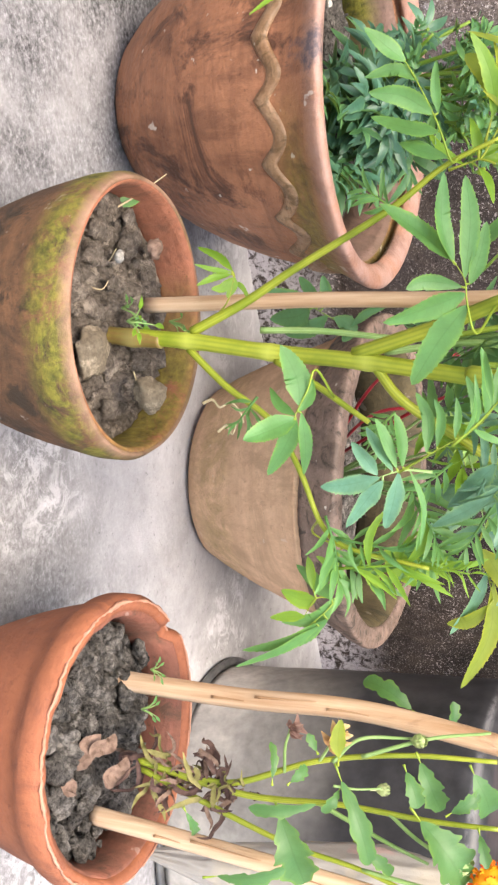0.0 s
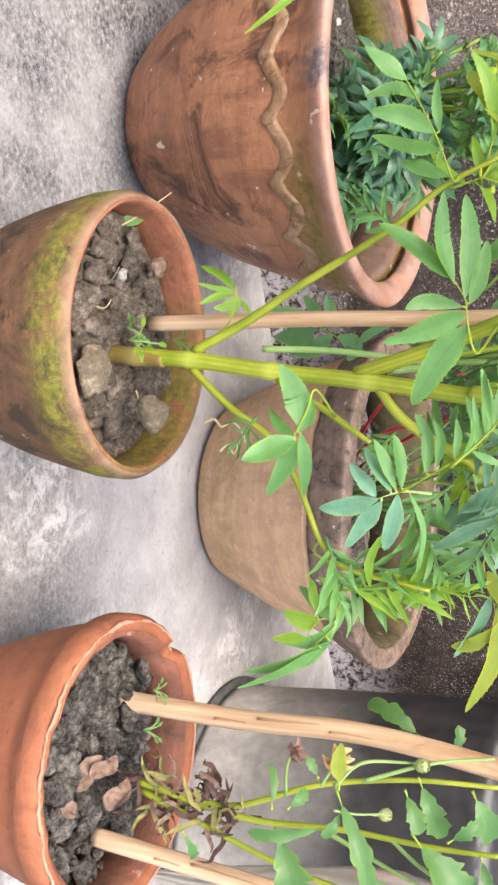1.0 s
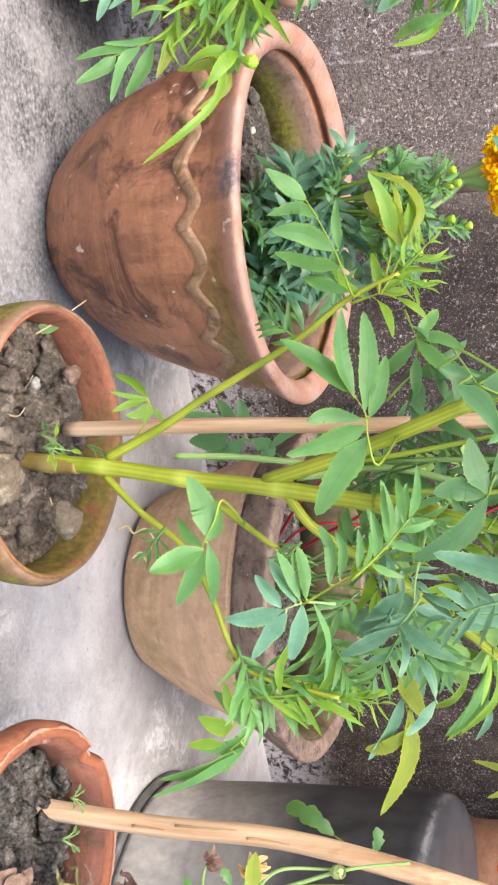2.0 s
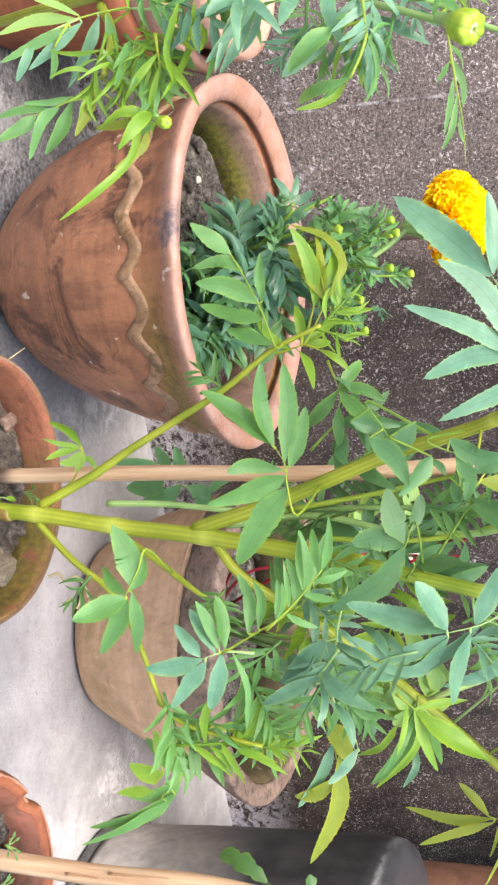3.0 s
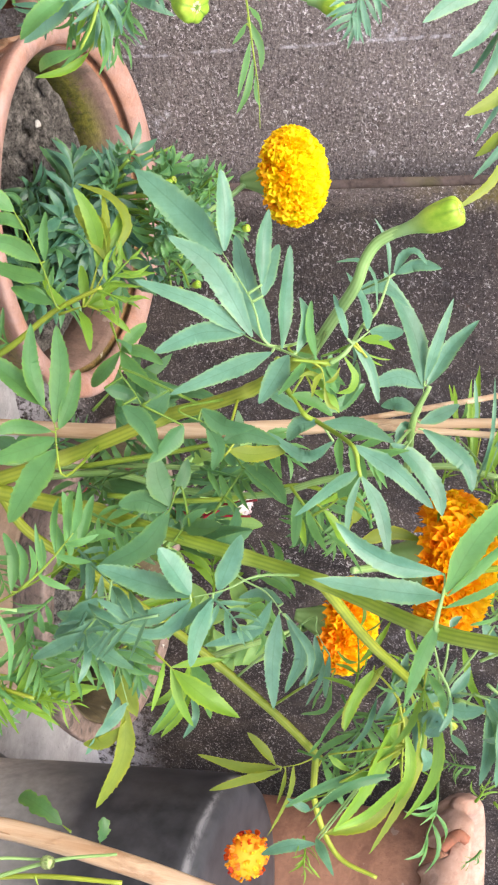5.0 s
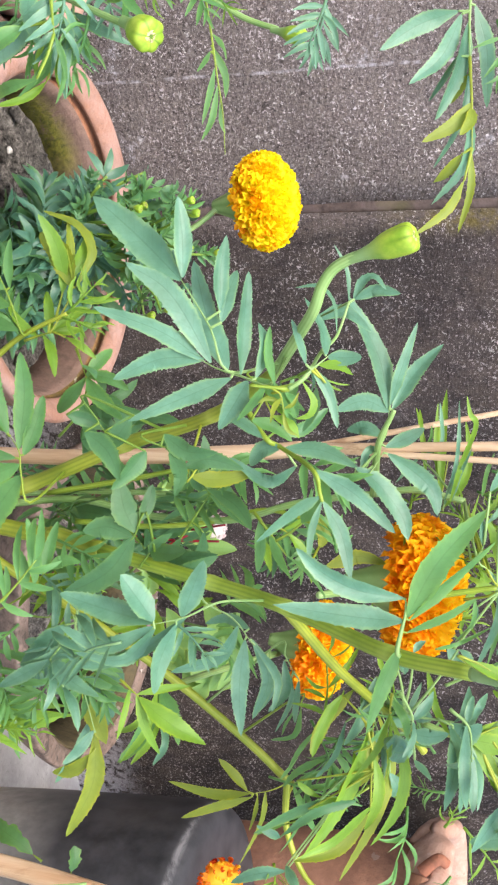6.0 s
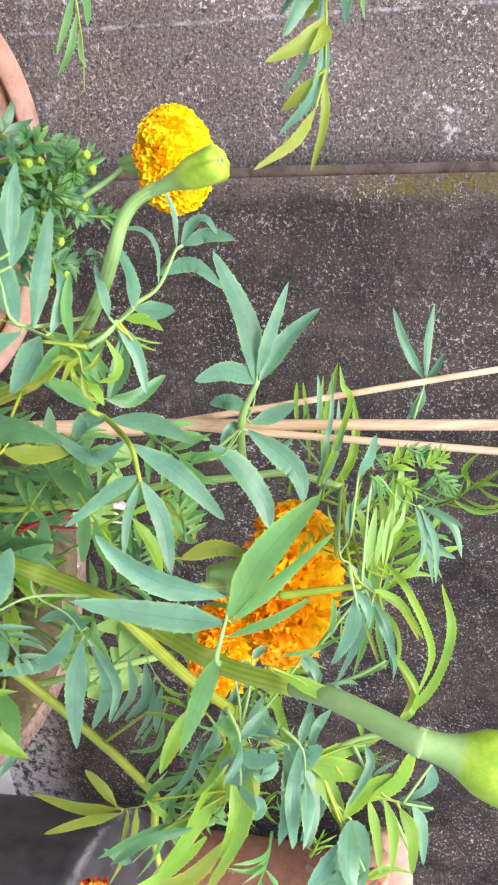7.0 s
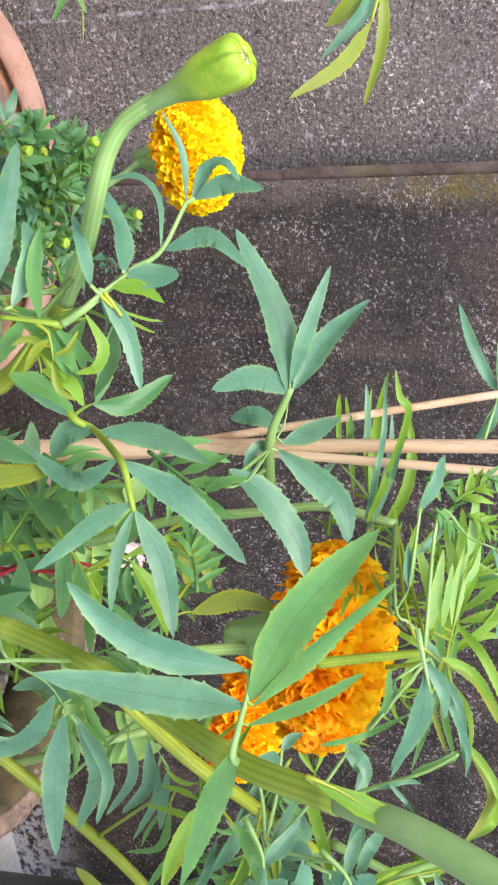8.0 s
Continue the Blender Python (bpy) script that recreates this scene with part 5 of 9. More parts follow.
frond(MAIN, ((0.1707, 0.5094, 0.5921), (0.1663, 0.5140, 0.5983)), (((0.1658, 0.5147, 0.5995), (0.1665, 0.5157, 0.6079), (0.1711, 0.5147, 0.6163), 0.0048), ((0.1723, 0.5087, 0.5921), (0.1817, 0.5073, 0.5973), (0.1881, 0.5046, 0.5955), (0.1896, 0.5023, 0.5887), 0.0038), ((0.1742, 0.5119, 0.6027), (0.1797, 0.5172, 0.6061), (0.1835, 0.5227, 0.6080), 0.0012), ((0.1716, 0.5122, 0.6001), (0.1763, 0.5154, 0.6084), (0.1782, 0.5186, 0.6133), 0.0010),), LEAF_YOUNG)
frond(MAIN, ((0.1707, 0.5000, 0.5679), (0.1730, 0.5027, 0.5777), (0.1758, 0.5046, 0.5859)), (((0.1726, 0.5035, 0.5793), (0.1600, 0.5125, 0.5746), (0.1486, 0.5226, 0.5743), 0.0048), ((0.1715, 0.5025, 0.5752), (0.1798, 0.4999, 0.5683), (0.1886, 0.4966, 0.5599), 0.0051), ((0.1761, 0.5038, 0.5843), (0.1835, 0.5091, 0.5869), (0.1935, 0.5122, 0.5870), 0.0041), ((0.1750, 0.5033, 0.5818), (0.1863, 0.5040, 0.5841), (0.1925, 0.5067, 0.5851), 0.0034),), LEAF)
frond(MAIN, ((0.1730, 0.5027, 0.5777), (0.1766, 0.5026, 0.5819), (0.1845, 0.4995, 0.5839)), (((0.1782, 0.5020, 0.5824), (0.1800, 0.4948, 0.5806), (0.1847, 0.4868, 0.5802), 0.0027), ((0.1830, 0.5003, 0.5838), (0.1819, 0.5024, 0.5877), (0.1768, 0.5062, 0.5906), 0.0021), ((0.1845, 0.4994, 0.5834), (0.1929, 0.4974, 0.5853), (0.1969, 0.4985, 0.5898), 0.0024), ((0.1805, 0.5011, 0.5829), (0.1774, 0.4996, 0.5765), (0.1786, 0.4968, 0.5720), 0.0024),), LEAF_OLIVE)
stem(MAIN, ((0.1979, 0.5603, 0.5412), (0.2174, 0.5673, 0.5418), (0.2271, 0.5518, 0.5558), (0.2324, 0.5523, 0.5636), (0.2282, 0.5200, 0.5899), (0.2390, 0.5161, 0.5934), (0.2436, 0.5144, 0.5947)), 0.0018, 0.0009, STEM_MID)
frond(MAIN, ((0.2271, 0.5518, 0.5558), (0.2324, 0.5523, 0.5636), (0.2282, 0.5200, 0.5899)), (((0.2263, 0.5514, 0.5538), (0.2192, 0.5564, 0.5401), (0.2138, 0.5602, 0.5253), 0.0083), ((0.2330, 0.5528, 0.5658), (0.2371, 0.5584, 0.5859), (0.2477, 0.5601, 0.6044), 0.0104), ((0.2324, 0.5522, 0.5632), (0.2344, 0.5515, 0.5523), (0.2433, 0.5491, 0.5456), 0.0099), ((0.2430, 0.5504, 0.5719), (0.2494, 0.5436, 0.5563), (0.2355, 0.5446, 0.5353), 0.0075),), LEAF_BLUE)
frond(MAIN, ((0.2282, 0.5200, 0.5899), (0.2390, 0.5161, 0.5934), (0.2436, 0.5144, 0.5947)), (((0.2282, 0.5203, 0.5906), (0.2420, 0.5200, 0.6116), (0.2619, 0.5165, 0.6319), 0.0098), ((0.2408, 0.5154, 0.5937), (0.2466, 0.5105, 0.5809), (0.2607, 0.4990, 0.5613), 0.0087), ((0.2434, 0.5144, 0.5945), (0.2577, 0.5065, 0.5893), (0.2761, 0.4980, 0.5879), 0.0045), ((0.2435, 0.5147, 0.5952), (0.2594, 0.5081, 0.6052), (0.2809, 0.4972, 0.6109), 0.0087),), LEAF_BLUE)
frond(MAIN, ((0.2271, 0.5518, 0.5558), (0.2245, 0.5547, 0.5600), (0.2234, 0.5566, 0.5634)), (((0.2237, 0.5562, 0.5628), (0.2272, 0.5658, 0.5739), (0.2211, 0.5801, 0.5852), 0.0079), ((0.2238, 0.5565, 0.5638), (0.2109, 0.5638, 0.5672), (0.1974, 0.5708, 0.5692), 0.0062),), LEAF_DARK)
frond(MAIN, ((0.2922, 0.6334, 0.5897), (0.2797, 0.6429, 0.5984), (0.2713, 0.6490, 0.6036), (0.2584, 0.6558, 0.6048)), (((0.2578, 0.6557, 0.6039), (0.2291, 0.6711, 0.5971), (0.1929, 0.6850, 0.5771), 0.0150), ((0.2557, 0.6572, 0.6052), (0.2318, 0.6680, 0.6129), (0.2084, 0.6790, 0.6215), 0.0075), ((0.2581, 0.6566, 0.6067), (0.2411, 0.6720, 0.6188), (0.2268, 0.6881, 0.6359), 0.0115), ((0.2593, 0.6553, 0.6049), (0.2516, 0.6539, 0.5898), (0.2549, 0.6461, 0.5722), 0.0115), ((0.2734, 0.6475, 0.6023), (0.2688, 0.6502, 0.5892), (0.2708, 0.6504, 0.5776), 0.0095), ((0.2785, 0.6433, 0.5979), (0.2790, 0.6351, 0.5926), (0.2894, 0.6237, 0.5912), 0.0055), ((0.2791, 0.6450, 0.6031), (0.2760, 0.6516, 0.6157), (0.2716, 0.6580, 0.6265), 0.0095),), LEAF_BLUE)
frond(MAIN, ((0.2813, 0.6066, 0.5899), (0.2801, 0.6106, 0.5987), (0.2693, 0.6190, 0.6070)), (((0.2703, 0.6196, 0.6097), (0.2829, 0.6193, 0.6255), (0.2944, 0.6174, 0.6361), (0.3078, 0.6118, 0.6392), 0.0123), ((0.2755, 0.6099, 0.5914), (0.2876, 0.6105, 0.6054), (0.3064, 0.6073, 0.6183), (0.3211, 0.6026, 0.6221), 0.0137),), LEAF_BLUE)
frond(MAIN, ((0.3030, 0.4707, 0.6383), (0.2938, 0.4759, 0.6400), (0.2861, 0.4803, 0.6418), (0.2798, 0.4834, 0.6418)), (((0.2789, 0.4833, 0.6404), (0.2712, 0.4760, 0.6194), (0.2593, 0.4724, 0.6029), (0.2451, 0.4719, 0.5910), 0.0108), ((0.2895, 0.4785, 0.6413), (0.2830, 0.4707, 0.6161), (0.2721, 0.4605, 0.5794), 0.0126),), LEAF_BLUE, 0.0018)
frond(MAIN, ((0.3030, 0.4707, 0.6383), (0.2938, 0.4759, 0.6400), (0.2869, 0.4801, 0.6421)), (((0.2877, 0.4798, 0.6425), (0.2625, 0.4928, 0.6570), (0.2400, 0.5079, 0.6799), 0.0147), ((0.2894, 0.4794, 0.6436), (0.2709, 0.4961, 0.6662), (0.2581, 0.5082, 0.6841), 0.0087), ((0.2948, 0.4764, 0.6425), (0.2891, 0.4837, 0.6609), (0.2811, 0.4911, 0.6766), 0.0045), ((0.3015, 0.4716, 0.6388), (0.3166, 0.4631, 0.6320), (0.3404, 0.4498, 0.6238), 0.0101),), LEAF, 0.0018)
frond(MAIN, ((0.3023, 0.5006, 0.5357), (0.3071, 0.4914, 0.5186), (0.3085, 0.4838, 0.5013)), (((0.3079, 0.4839, 0.5007), (0.3019, 0.4842, 0.4755), (0.2930, 0.4846, 0.4469), 0.0154), ((0.3069, 0.4847, 0.5012), (0.2920, 0.4846, 0.4939), (0.2773, 0.4845, 0.4867), 0.0161), ((0.3096, 0.4833, 0.5013), (0.3174, 0.4723, 0.4744), (0.3061, 0.4722, 0.4498), 0.0093), ((0.3108, 0.4829, 0.5019), (0.3241, 0.4704, 0.4858), (0.3173, 0.4648, 0.4605), 0.0086), ((0.3071, 0.4914, 0.5186), (0.3217, 0.4774, 0.4952), (0.3268, 0.4670, 0.4683), (0.3222, 0.4667, 0.4539), 0.0074), ((0.3067, 0.4904, 0.5157), (0.2912, 0.4958, 0.5222), (0.2759, 0.5011, 0.5292), 0.0142), ((0.3105, 0.4874, 0.5129), (0.3234, 0.4730, 0.5069), (0.3371, 0.4600, 0.5056), 0.0130),), LEAF_BLUE)
frond(MAIN, ((0.3539, 0.5457, 0.4184), (0.3763, 0.5344, 0.4194), (0.3958, 0.5258, 0.4237), (0.4222, 0.5151, 0.4316)), (((0.3588, 0.5404, 0.4112), (0.3694, 0.5337, 0.3993), (0.3821, 0.5241, 0.3826), 0.0165), ((0.3729, 0.5355, 0.4176), (0.3762, 0.5287, 0.4042), (0.3854, 0.5177, 0.3877), 0.0115), ((0.3896, 0.5296, 0.4251), (0.4029, 0.5335, 0.4332), (0.4238, 0.5316, 0.4368), 0.0129), ((0.4205, 0.5156, 0.4309), (0.4289, 0.5051, 0.4229), (0.4340, 0.4963, 0.4148), 0.0079),), LEAF_BLUE)
frond(MAIN, ((0.3389, 0.5495, 0.5049), (0.3500, 0.5501, 0.5215), (0.3633, 0.5471, 0.5318)), (((0.3549, 0.5489, 0.5249), (0.3714, 0.5380, 0.5139), (0.3768, 0.5262, 0.4856), 0.0103), ((0.3630, 0.5463, 0.5292), (0.3901, 0.5338, 0.5259), (0.4185, 0.5224, 0.5271), 0.0116), ((0.3635, 0.5477, 0.5334), (0.3898, 0.5444, 0.5417), (0.4148, 0.5346, 0.5314), 0.0089), ((0.3572, 0.5502, 0.5315), (0.3527, 0.5534, 0.5168), (0.3574, 0.5517, 0.5024), 0.0082), ((0.3668, 0.5467, 0.5351), (0.3842, 0.5387, 0.5497), (0.3995, 0.5255, 0.5482), 0.0055),), LEAF_BLUE)
frond(MAIN, ((0.2710, 0.5431, 0.4049), (0.2552, 0.5492, 0.3994), (0.2430, 0.5551, 0.3979), (0.2339, 0.5578, 0.3927)), (((0.2304, 0.5583, 0.3893), (0.2144, 0.5605, 0.3716), (0.1969, 0.5619, 0.3496), 0.0157), ((0.2331, 0.5577, 0.3913), (0.2091, 0.5622, 0.3852), (0.1828, 0.5710, 0.3869), 0.0116), ((0.2414, 0.5557, 0.3975), (0.2132, 0.5721, 0.3994), (0.1895, 0.5840, 0.3961), 0.0123), ((0.2448, 0.5551, 0.4005), (0.2319, 0.5679, 0.4047), (0.2171, 0.5811, 0.4072), 0.0102), ((0.2457, 0.5528, 0.3958), (0.2391, 0.5456, 0.3777), (0.2400, 0.5375, 0.3672), 0.0095), ((0.2496, 0.5516, 0.3979), (0.2546, 0.5445, 0.3789), (0.2600, 0.5343, 0.3521), 0.0150), ((0.2558, 0.5487, 0.3988), (0.2749, 0.5404, 0.3826), (0.2987, 0.5297, 0.3668), 0.0177),), LEAF)
frond(MAIN, ((0.2832, 0.5587, 0.4725), (0.2945, 0.5504, 0.4666), (0.2971, 0.5478, 0.4636)), (((0.2930, 0.5512, 0.4665), (0.2788, 0.5563, 0.4594), (0.2629, 0.5637, 0.4560), 0.0163), ((0.2949, 0.5495, 0.4647), (0.2888, 0.5487, 0.4498), (0.2901, 0.5444, 0.4358), 0.0142), ((0.2950, 0.5499, 0.4660), (0.3131, 0.5364, 0.4509), (0.3232, 0.5227, 0.4246), 0.0156), ((0.2873, 0.5553, 0.4695), (0.2779, 0.5631, 0.4734), (0.2696, 0.5694, 0.4749), 0.0088),), LEAF_DARK)
frond(MAIN, ((0.1907, 0.6165, 0.3807), (0.1691, 0.6246, 0.3723), (0.1454, 0.6323, 0.3601), (0.1214, 0.6392, 0.3456)), (((0.1647, 0.6260, 0.3701), (0.1519, 0.6240, 0.3528), (0.1465, 0.6175, 0.3340), 0.0129), ((0.1746, 0.6221, 0.3732), (0.1706, 0.6217, 0.3542), (0.1624, 0.6223, 0.3320), 0.0136), ((0.1455, 0.6326, 0.3611), (0.1381, 0.6332, 0.3471), (0.1399, 0.6273, 0.3287), 0.0086), ((0.1341, 0.6356, 0.3535), (0.1233, 0.6331, 0.3430), (0.1114, 0.6308, 0.3316), 0.0115), ((0.1644, 0.6273, 0.3728), (0.1507, 0.6368, 0.3701), (0.1378, 0.6467, 0.3695), 0.0064), ((0.1889, 0.6168, 0.3789), (0.1838, 0.6181, 0.3613), (0.1792, 0.6211, 0.3487), 0.0093),), LEAF)
frond(MAIN, ((0.1927, 0.6221, 0.3976), (0.1750, 0.6357, 0.4085), (0.1641, 0.6422, 0.4104)), (((0.1688, 0.6395, 0.4099), (0.1502, 0.6513, 0.3995), (0.1382, 0.6580, 0.3848), 0.0150), ((0.1641, 0.6419, 0.4097), (0.1448, 0.6574, 0.4049), (0.1333, 0.6690, 0.4004), 0.0057), ((0.1691, 0.6401, 0.4116), (0.1523, 0.6568, 0.4192), (0.1363, 0.6659, 0.4083), (0.1264, 0.6670, 0.3849), 0.0064),), LEAF_OLIVE)
frond(MAIN, ((0.2886, 0.5283, 0.3084), (0.2981, 0.5203, 0.3042), (0.3061, 0.5132, 0.2998), (0.3121, 0.5081, 0.2969)), (((0.3104, 0.5094, 0.2975), (0.3068, 0.5149, 0.2861), (0.2993, 0.5242, 0.2777), 0.0083), ((0.3124, 0.5087, 0.2985), (0.3135, 0.4961, 0.2861), (0.3138, 0.4834, 0.2723), 0.0159), ((0.3132, 0.5081, 0.2985), (0.3289, 0.5033, 0.2903), (0.3462, 0.4956, 0.2786), 0.0124), ((0.3099, 0.5115, 0.3012), (0.3301, 0.5063, 0.3025), (0.3482, 0.5008, 0.3005), 0.0090), ((0.3055, 0.5135, 0.2998), (0.2916, 0.5225, 0.2974), (0.2726, 0.5305, 0.2866), 0.0173), ((0.3090, 0.5112, 0.2993), (0.3045, 0.5247, 0.3036), (0.2955, 0.5374, 0.3001), 0.0069),), LEAF)
frond(MAIN, ((0.3335, 0.4891, 0.3854), (0.3298, 0.4839, 0.3703), (0.3310, 0.4769, 0.3568)), (((0.3311, 0.4771, 0.3574), (0.3339, 0.4718, 0.3390), (0.3346, 0.4690, 0.3233), 0.0118), ((0.3331, 0.4768, 0.3590), (0.3457, 0.4728, 0.3481), (0.3611, 0.4667, 0.3360), 0.0111), ((0.3298, 0.4773, 0.3562), (0.3207, 0.4799, 0.3493), (0.3110, 0.4824, 0.3415), 0.0091), ((0.3291, 0.4815, 0.3642), (0.3153, 0.4871, 0.3546), (0.3063, 0.4917, 0.3481), 0.0085), ((0.3305, 0.4822, 0.3673), (0.3476, 0.4778, 0.3637), (0.3641, 0.4729, 0.3582), 0.0111),), LEAF_BLUE)
frond(MAIN, ((0.3305, 0.4822, 0.3673), (0.3225, 0.4963, 0.3880), (0.3144, 0.5104, 0.4087), (0.3034, 0.5216, 0.4197)), (((0.3280, 0.4830, 0.3663), (0.3099, 0.4854, 0.3611), (0.2966, 0.4855, 0.3563), 0.0072), ((0.3280, 0.4845, 0.3693), (0.3107, 0.4905, 0.3679), (0.2976, 0.4938, 0.3655), 0.0098), ((0.3301, 0.4852, 0.3733), (0.3528, 0.4819, 0.3801), (0.3763, 0.4738, 0.3779), 0.0039), ((0.3229, 0.4932, 0.3820), (0.3067, 0.5042, 0.3815), (0.2930, 0.5106, 0.3744), 0.0078), ((0.3209, 0.4968, 0.3874), (0.3049, 0.5021, 0.3904), (0.2922, 0.5026, 0.3869), 0.0059), ((0.3182, 0.5028, 0.3969), (0.3070, 0.5097, 0.3982), (0.2977, 0.5144, 0.3970), 0.0046), ((0.3142, 0.5098, 0.4072), (0.3017, 0.5175, 0.4072), (0.2881, 0.5230, 0.4015), 0.0065),), LEAF)
frond(MAIN, ((0.3305, 0.4822, 0.3673), (0.3225, 0.4963, 0.3880), (0.3144, 0.5104, 0.4087), (0.3034, 0.5216, 0.4197)), (((0.3109, 0.5145, 0.4134), (0.2906, 0.5216, 0.4132), (0.2714, 0.5269, 0.4104), 0.0085), ((0.3058, 0.5192, 0.4174), (0.2924, 0.5322, 0.4197), (0.2825, 0.5431, 0.4214), 0.0072), ((0.3034, 0.5216, 0.4197), (0.2988, 0.5245, 0.4300), (0.2993, 0.5250, 0.4412), 0.0072),), LEAF)
frond(MAIN, ((0.3891, 0.6068, 0.3791), (0.4070, 0.5994, 0.3839), (0.4248, 0.5918, 0.3881), (0.4425, 0.5842, 0.3922)), (((0.4110, 0.5970, 0.3834), (0.4120, 0.6007, 0.4001), (0.4219, 0.6000, 0.4177), 0.0155), ((0.4241, 0.5922, 0.3881), (0.4311, 0.5932, 0.4041), (0.4446, 0.5898, 0.4181), 0.0178), ((0.4244, 0.5910, 0.3859), (0.4245, 0.5816, 0.3747), (0.4308, 0.5690, 0.3638), 0.0132), ((0.4293, 0.5867, 0.3825), (0.4313, 0.5744, 0.3651), (0.4356, 0.5617, 0.3494), 0.0132), ((0.4390, 0.5857, 0.3914), (0.4444, 0.5832, 0.3776), (0.4526, 0.5789, 0.3630), 0.0085), ((0.4130, 0.5939, 0.3792), (0.4174, 0.5901, 0.3653), (0.4134, 0.5888, 0.3472), 0.0140), ((0.4408, 0.5851, 0.3922), (0.4544, 0.5856, 0.4019), (0.4761, 0.5782, 0.4042), 0.0101),), LEAF_BLUE)
frond(MAIN, ((0.4437, 0.5854, 0.3891), (0.4684, 0.5741, 0.3935), (0.4863, 0.5665, 0.3976)), (((0.4759, 0.5719, 0.3973), (0.5114, 0.5572, 0.3948), (0.5446, 0.5364, 0.3767), 0.0140), ((0.4892, 0.5634, 0.3945), (0.5000, 0.5574, 0.3815), (0.5023, 0.5549, 0.3662), 0.0109), ((0.4542, 0.5804, 0.3905), (0.4650, 0.5737, 0.3989), (0.4798, 0.5652, 0.4081), 0.0148),), LEAF_OLIVE)
frond(MAIN, ((0.4437, 0.5854, 0.3891), (0.4684, 0.5741, 0.3935)), (((0.4677, 0.5745, 0.3934), (0.4890, 0.5645, 0.3848), (0.5092, 0.5515, 0.3684), 0.0086),), LEAF_BLUE)
frond(MAIN, ((0.4327, 0.5552, 0.2771), (0.4471, 0.5580, 0.3014), (0.4574, 0.5660, 0.3309), (0.4631, 0.5705, 0.3476)), (((0.4515, 0.5589, 0.3089), (0.4601, 0.5739, 0.3328), (0.4730, 0.5922, 0.3692), 0.0087), ((0.4585, 0.5636, 0.3274), (0.4620, 0.5687, 0.3541), (0.4651, 0.5747, 0.3824), 0.0079), ((0.4590, 0.5619, 0.3245), (0.4638, 0.5608, 0.3377), (0.4718, 0.5558, 0.3470), 0.0163), ((0.4623, 0.5670, 0.3392), (0.4687, 0.5691, 0.3502), (0.4748, 0.5707, 0.3598), 0.0103), ((0.4562, 0.5561, 0.3091), (0.4726, 0.5576, 0.3159), (0.4846, 0.5589, 0.3166), 0.0091), ((0.4458, 0.5552, 0.2941), (0.4517, 0.5463, 0.2919), (0.4427, 0.5427, 0.2818), 0.0079),), LEAF_YOUNG)
frond(MAIN, ((0.4679, 0.5420, 0.2951), (0.4784, 0.5323, 0.2904), (0.4890, 0.5179, 0.2746)), (((0.4737, 0.5363, 0.2927), (0.4857, 0.5272, 0.2805), (0.4861, 0.5196, 0.2567), 0.0115), ((0.4858, 0.5269, 0.2890), (0.4963, 0.5148, 0.2661), (0.4999, 0.5009, 0.2309), 0.0139), ((0.4889, 0.5224, 0.2837), (0.4996, 0.5066, 0.2598), (0.5062, 0.4897, 0.2284), 0.0091), ((0.4741, 0.5353, 0.2913), (0.4652, 0.5426, 0.2785), (0.4563, 0.5485, 0.2630), 0.0115),), LEAF)
frond(MAIN, ((0.4702, 0.5380, 0.2919), (0.4716, 0.5319, 0.2810), (0.4805, 0.5230, 0.2742)), (((0.4723, 0.5315, 0.2811), (0.4722, 0.5297, 0.2699), (0.4659, 0.5305, 0.2561), 0.0127), ((0.4812, 0.5226, 0.2742), (0.4815, 0.5212, 0.2628), (0.4822, 0.5186, 0.2491), 0.0079), ((0.4662, 0.5342, 0.2790), (0.4539, 0.5406, 0.2766), (0.4450, 0.5449, 0.2744), 0.0067),), LEAF_YOUNG)
frond(MAIN, ((0.2989, 0.6000, 0.1960), (0.2852, 0.6171, 0.2135), (0.2685, 0.6298, 0.2182)), (((0.2656, 0.6310, 0.2169), (0.2579, 0.6387, 0.2049), (0.2518, 0.6429, 0.1876), 0.0060), ((0.2661, 0.6303, 0.2162), (0.2622, 0.6257, 0.2049), (0.2562, 0.6221, 0.1928), 0.0040), ((0.2675, 0.6295, 0.2163), (0.2675, 0.6241, 0.2054), (0.2701, 0.6167, 0.1940), 0.0056), ((0.2697, 0.6287, 0.2175), (0.2742, 0.6215, 0.2117), (0.2731, 0.6172, 0.2045), 0.0071), ((0.2699, 0.6291, 0.2186), (0.2756, 0.6246, 0.2171), (0.2811, 0.6195, 0.2142), 0.0071), ((0.2726, 0.6273, 0.2184), (0.2786, 0.6312, 0.2222), (0.2916, 0.6310, 0.2265), 0.0040),), LEAF_YOUNG)
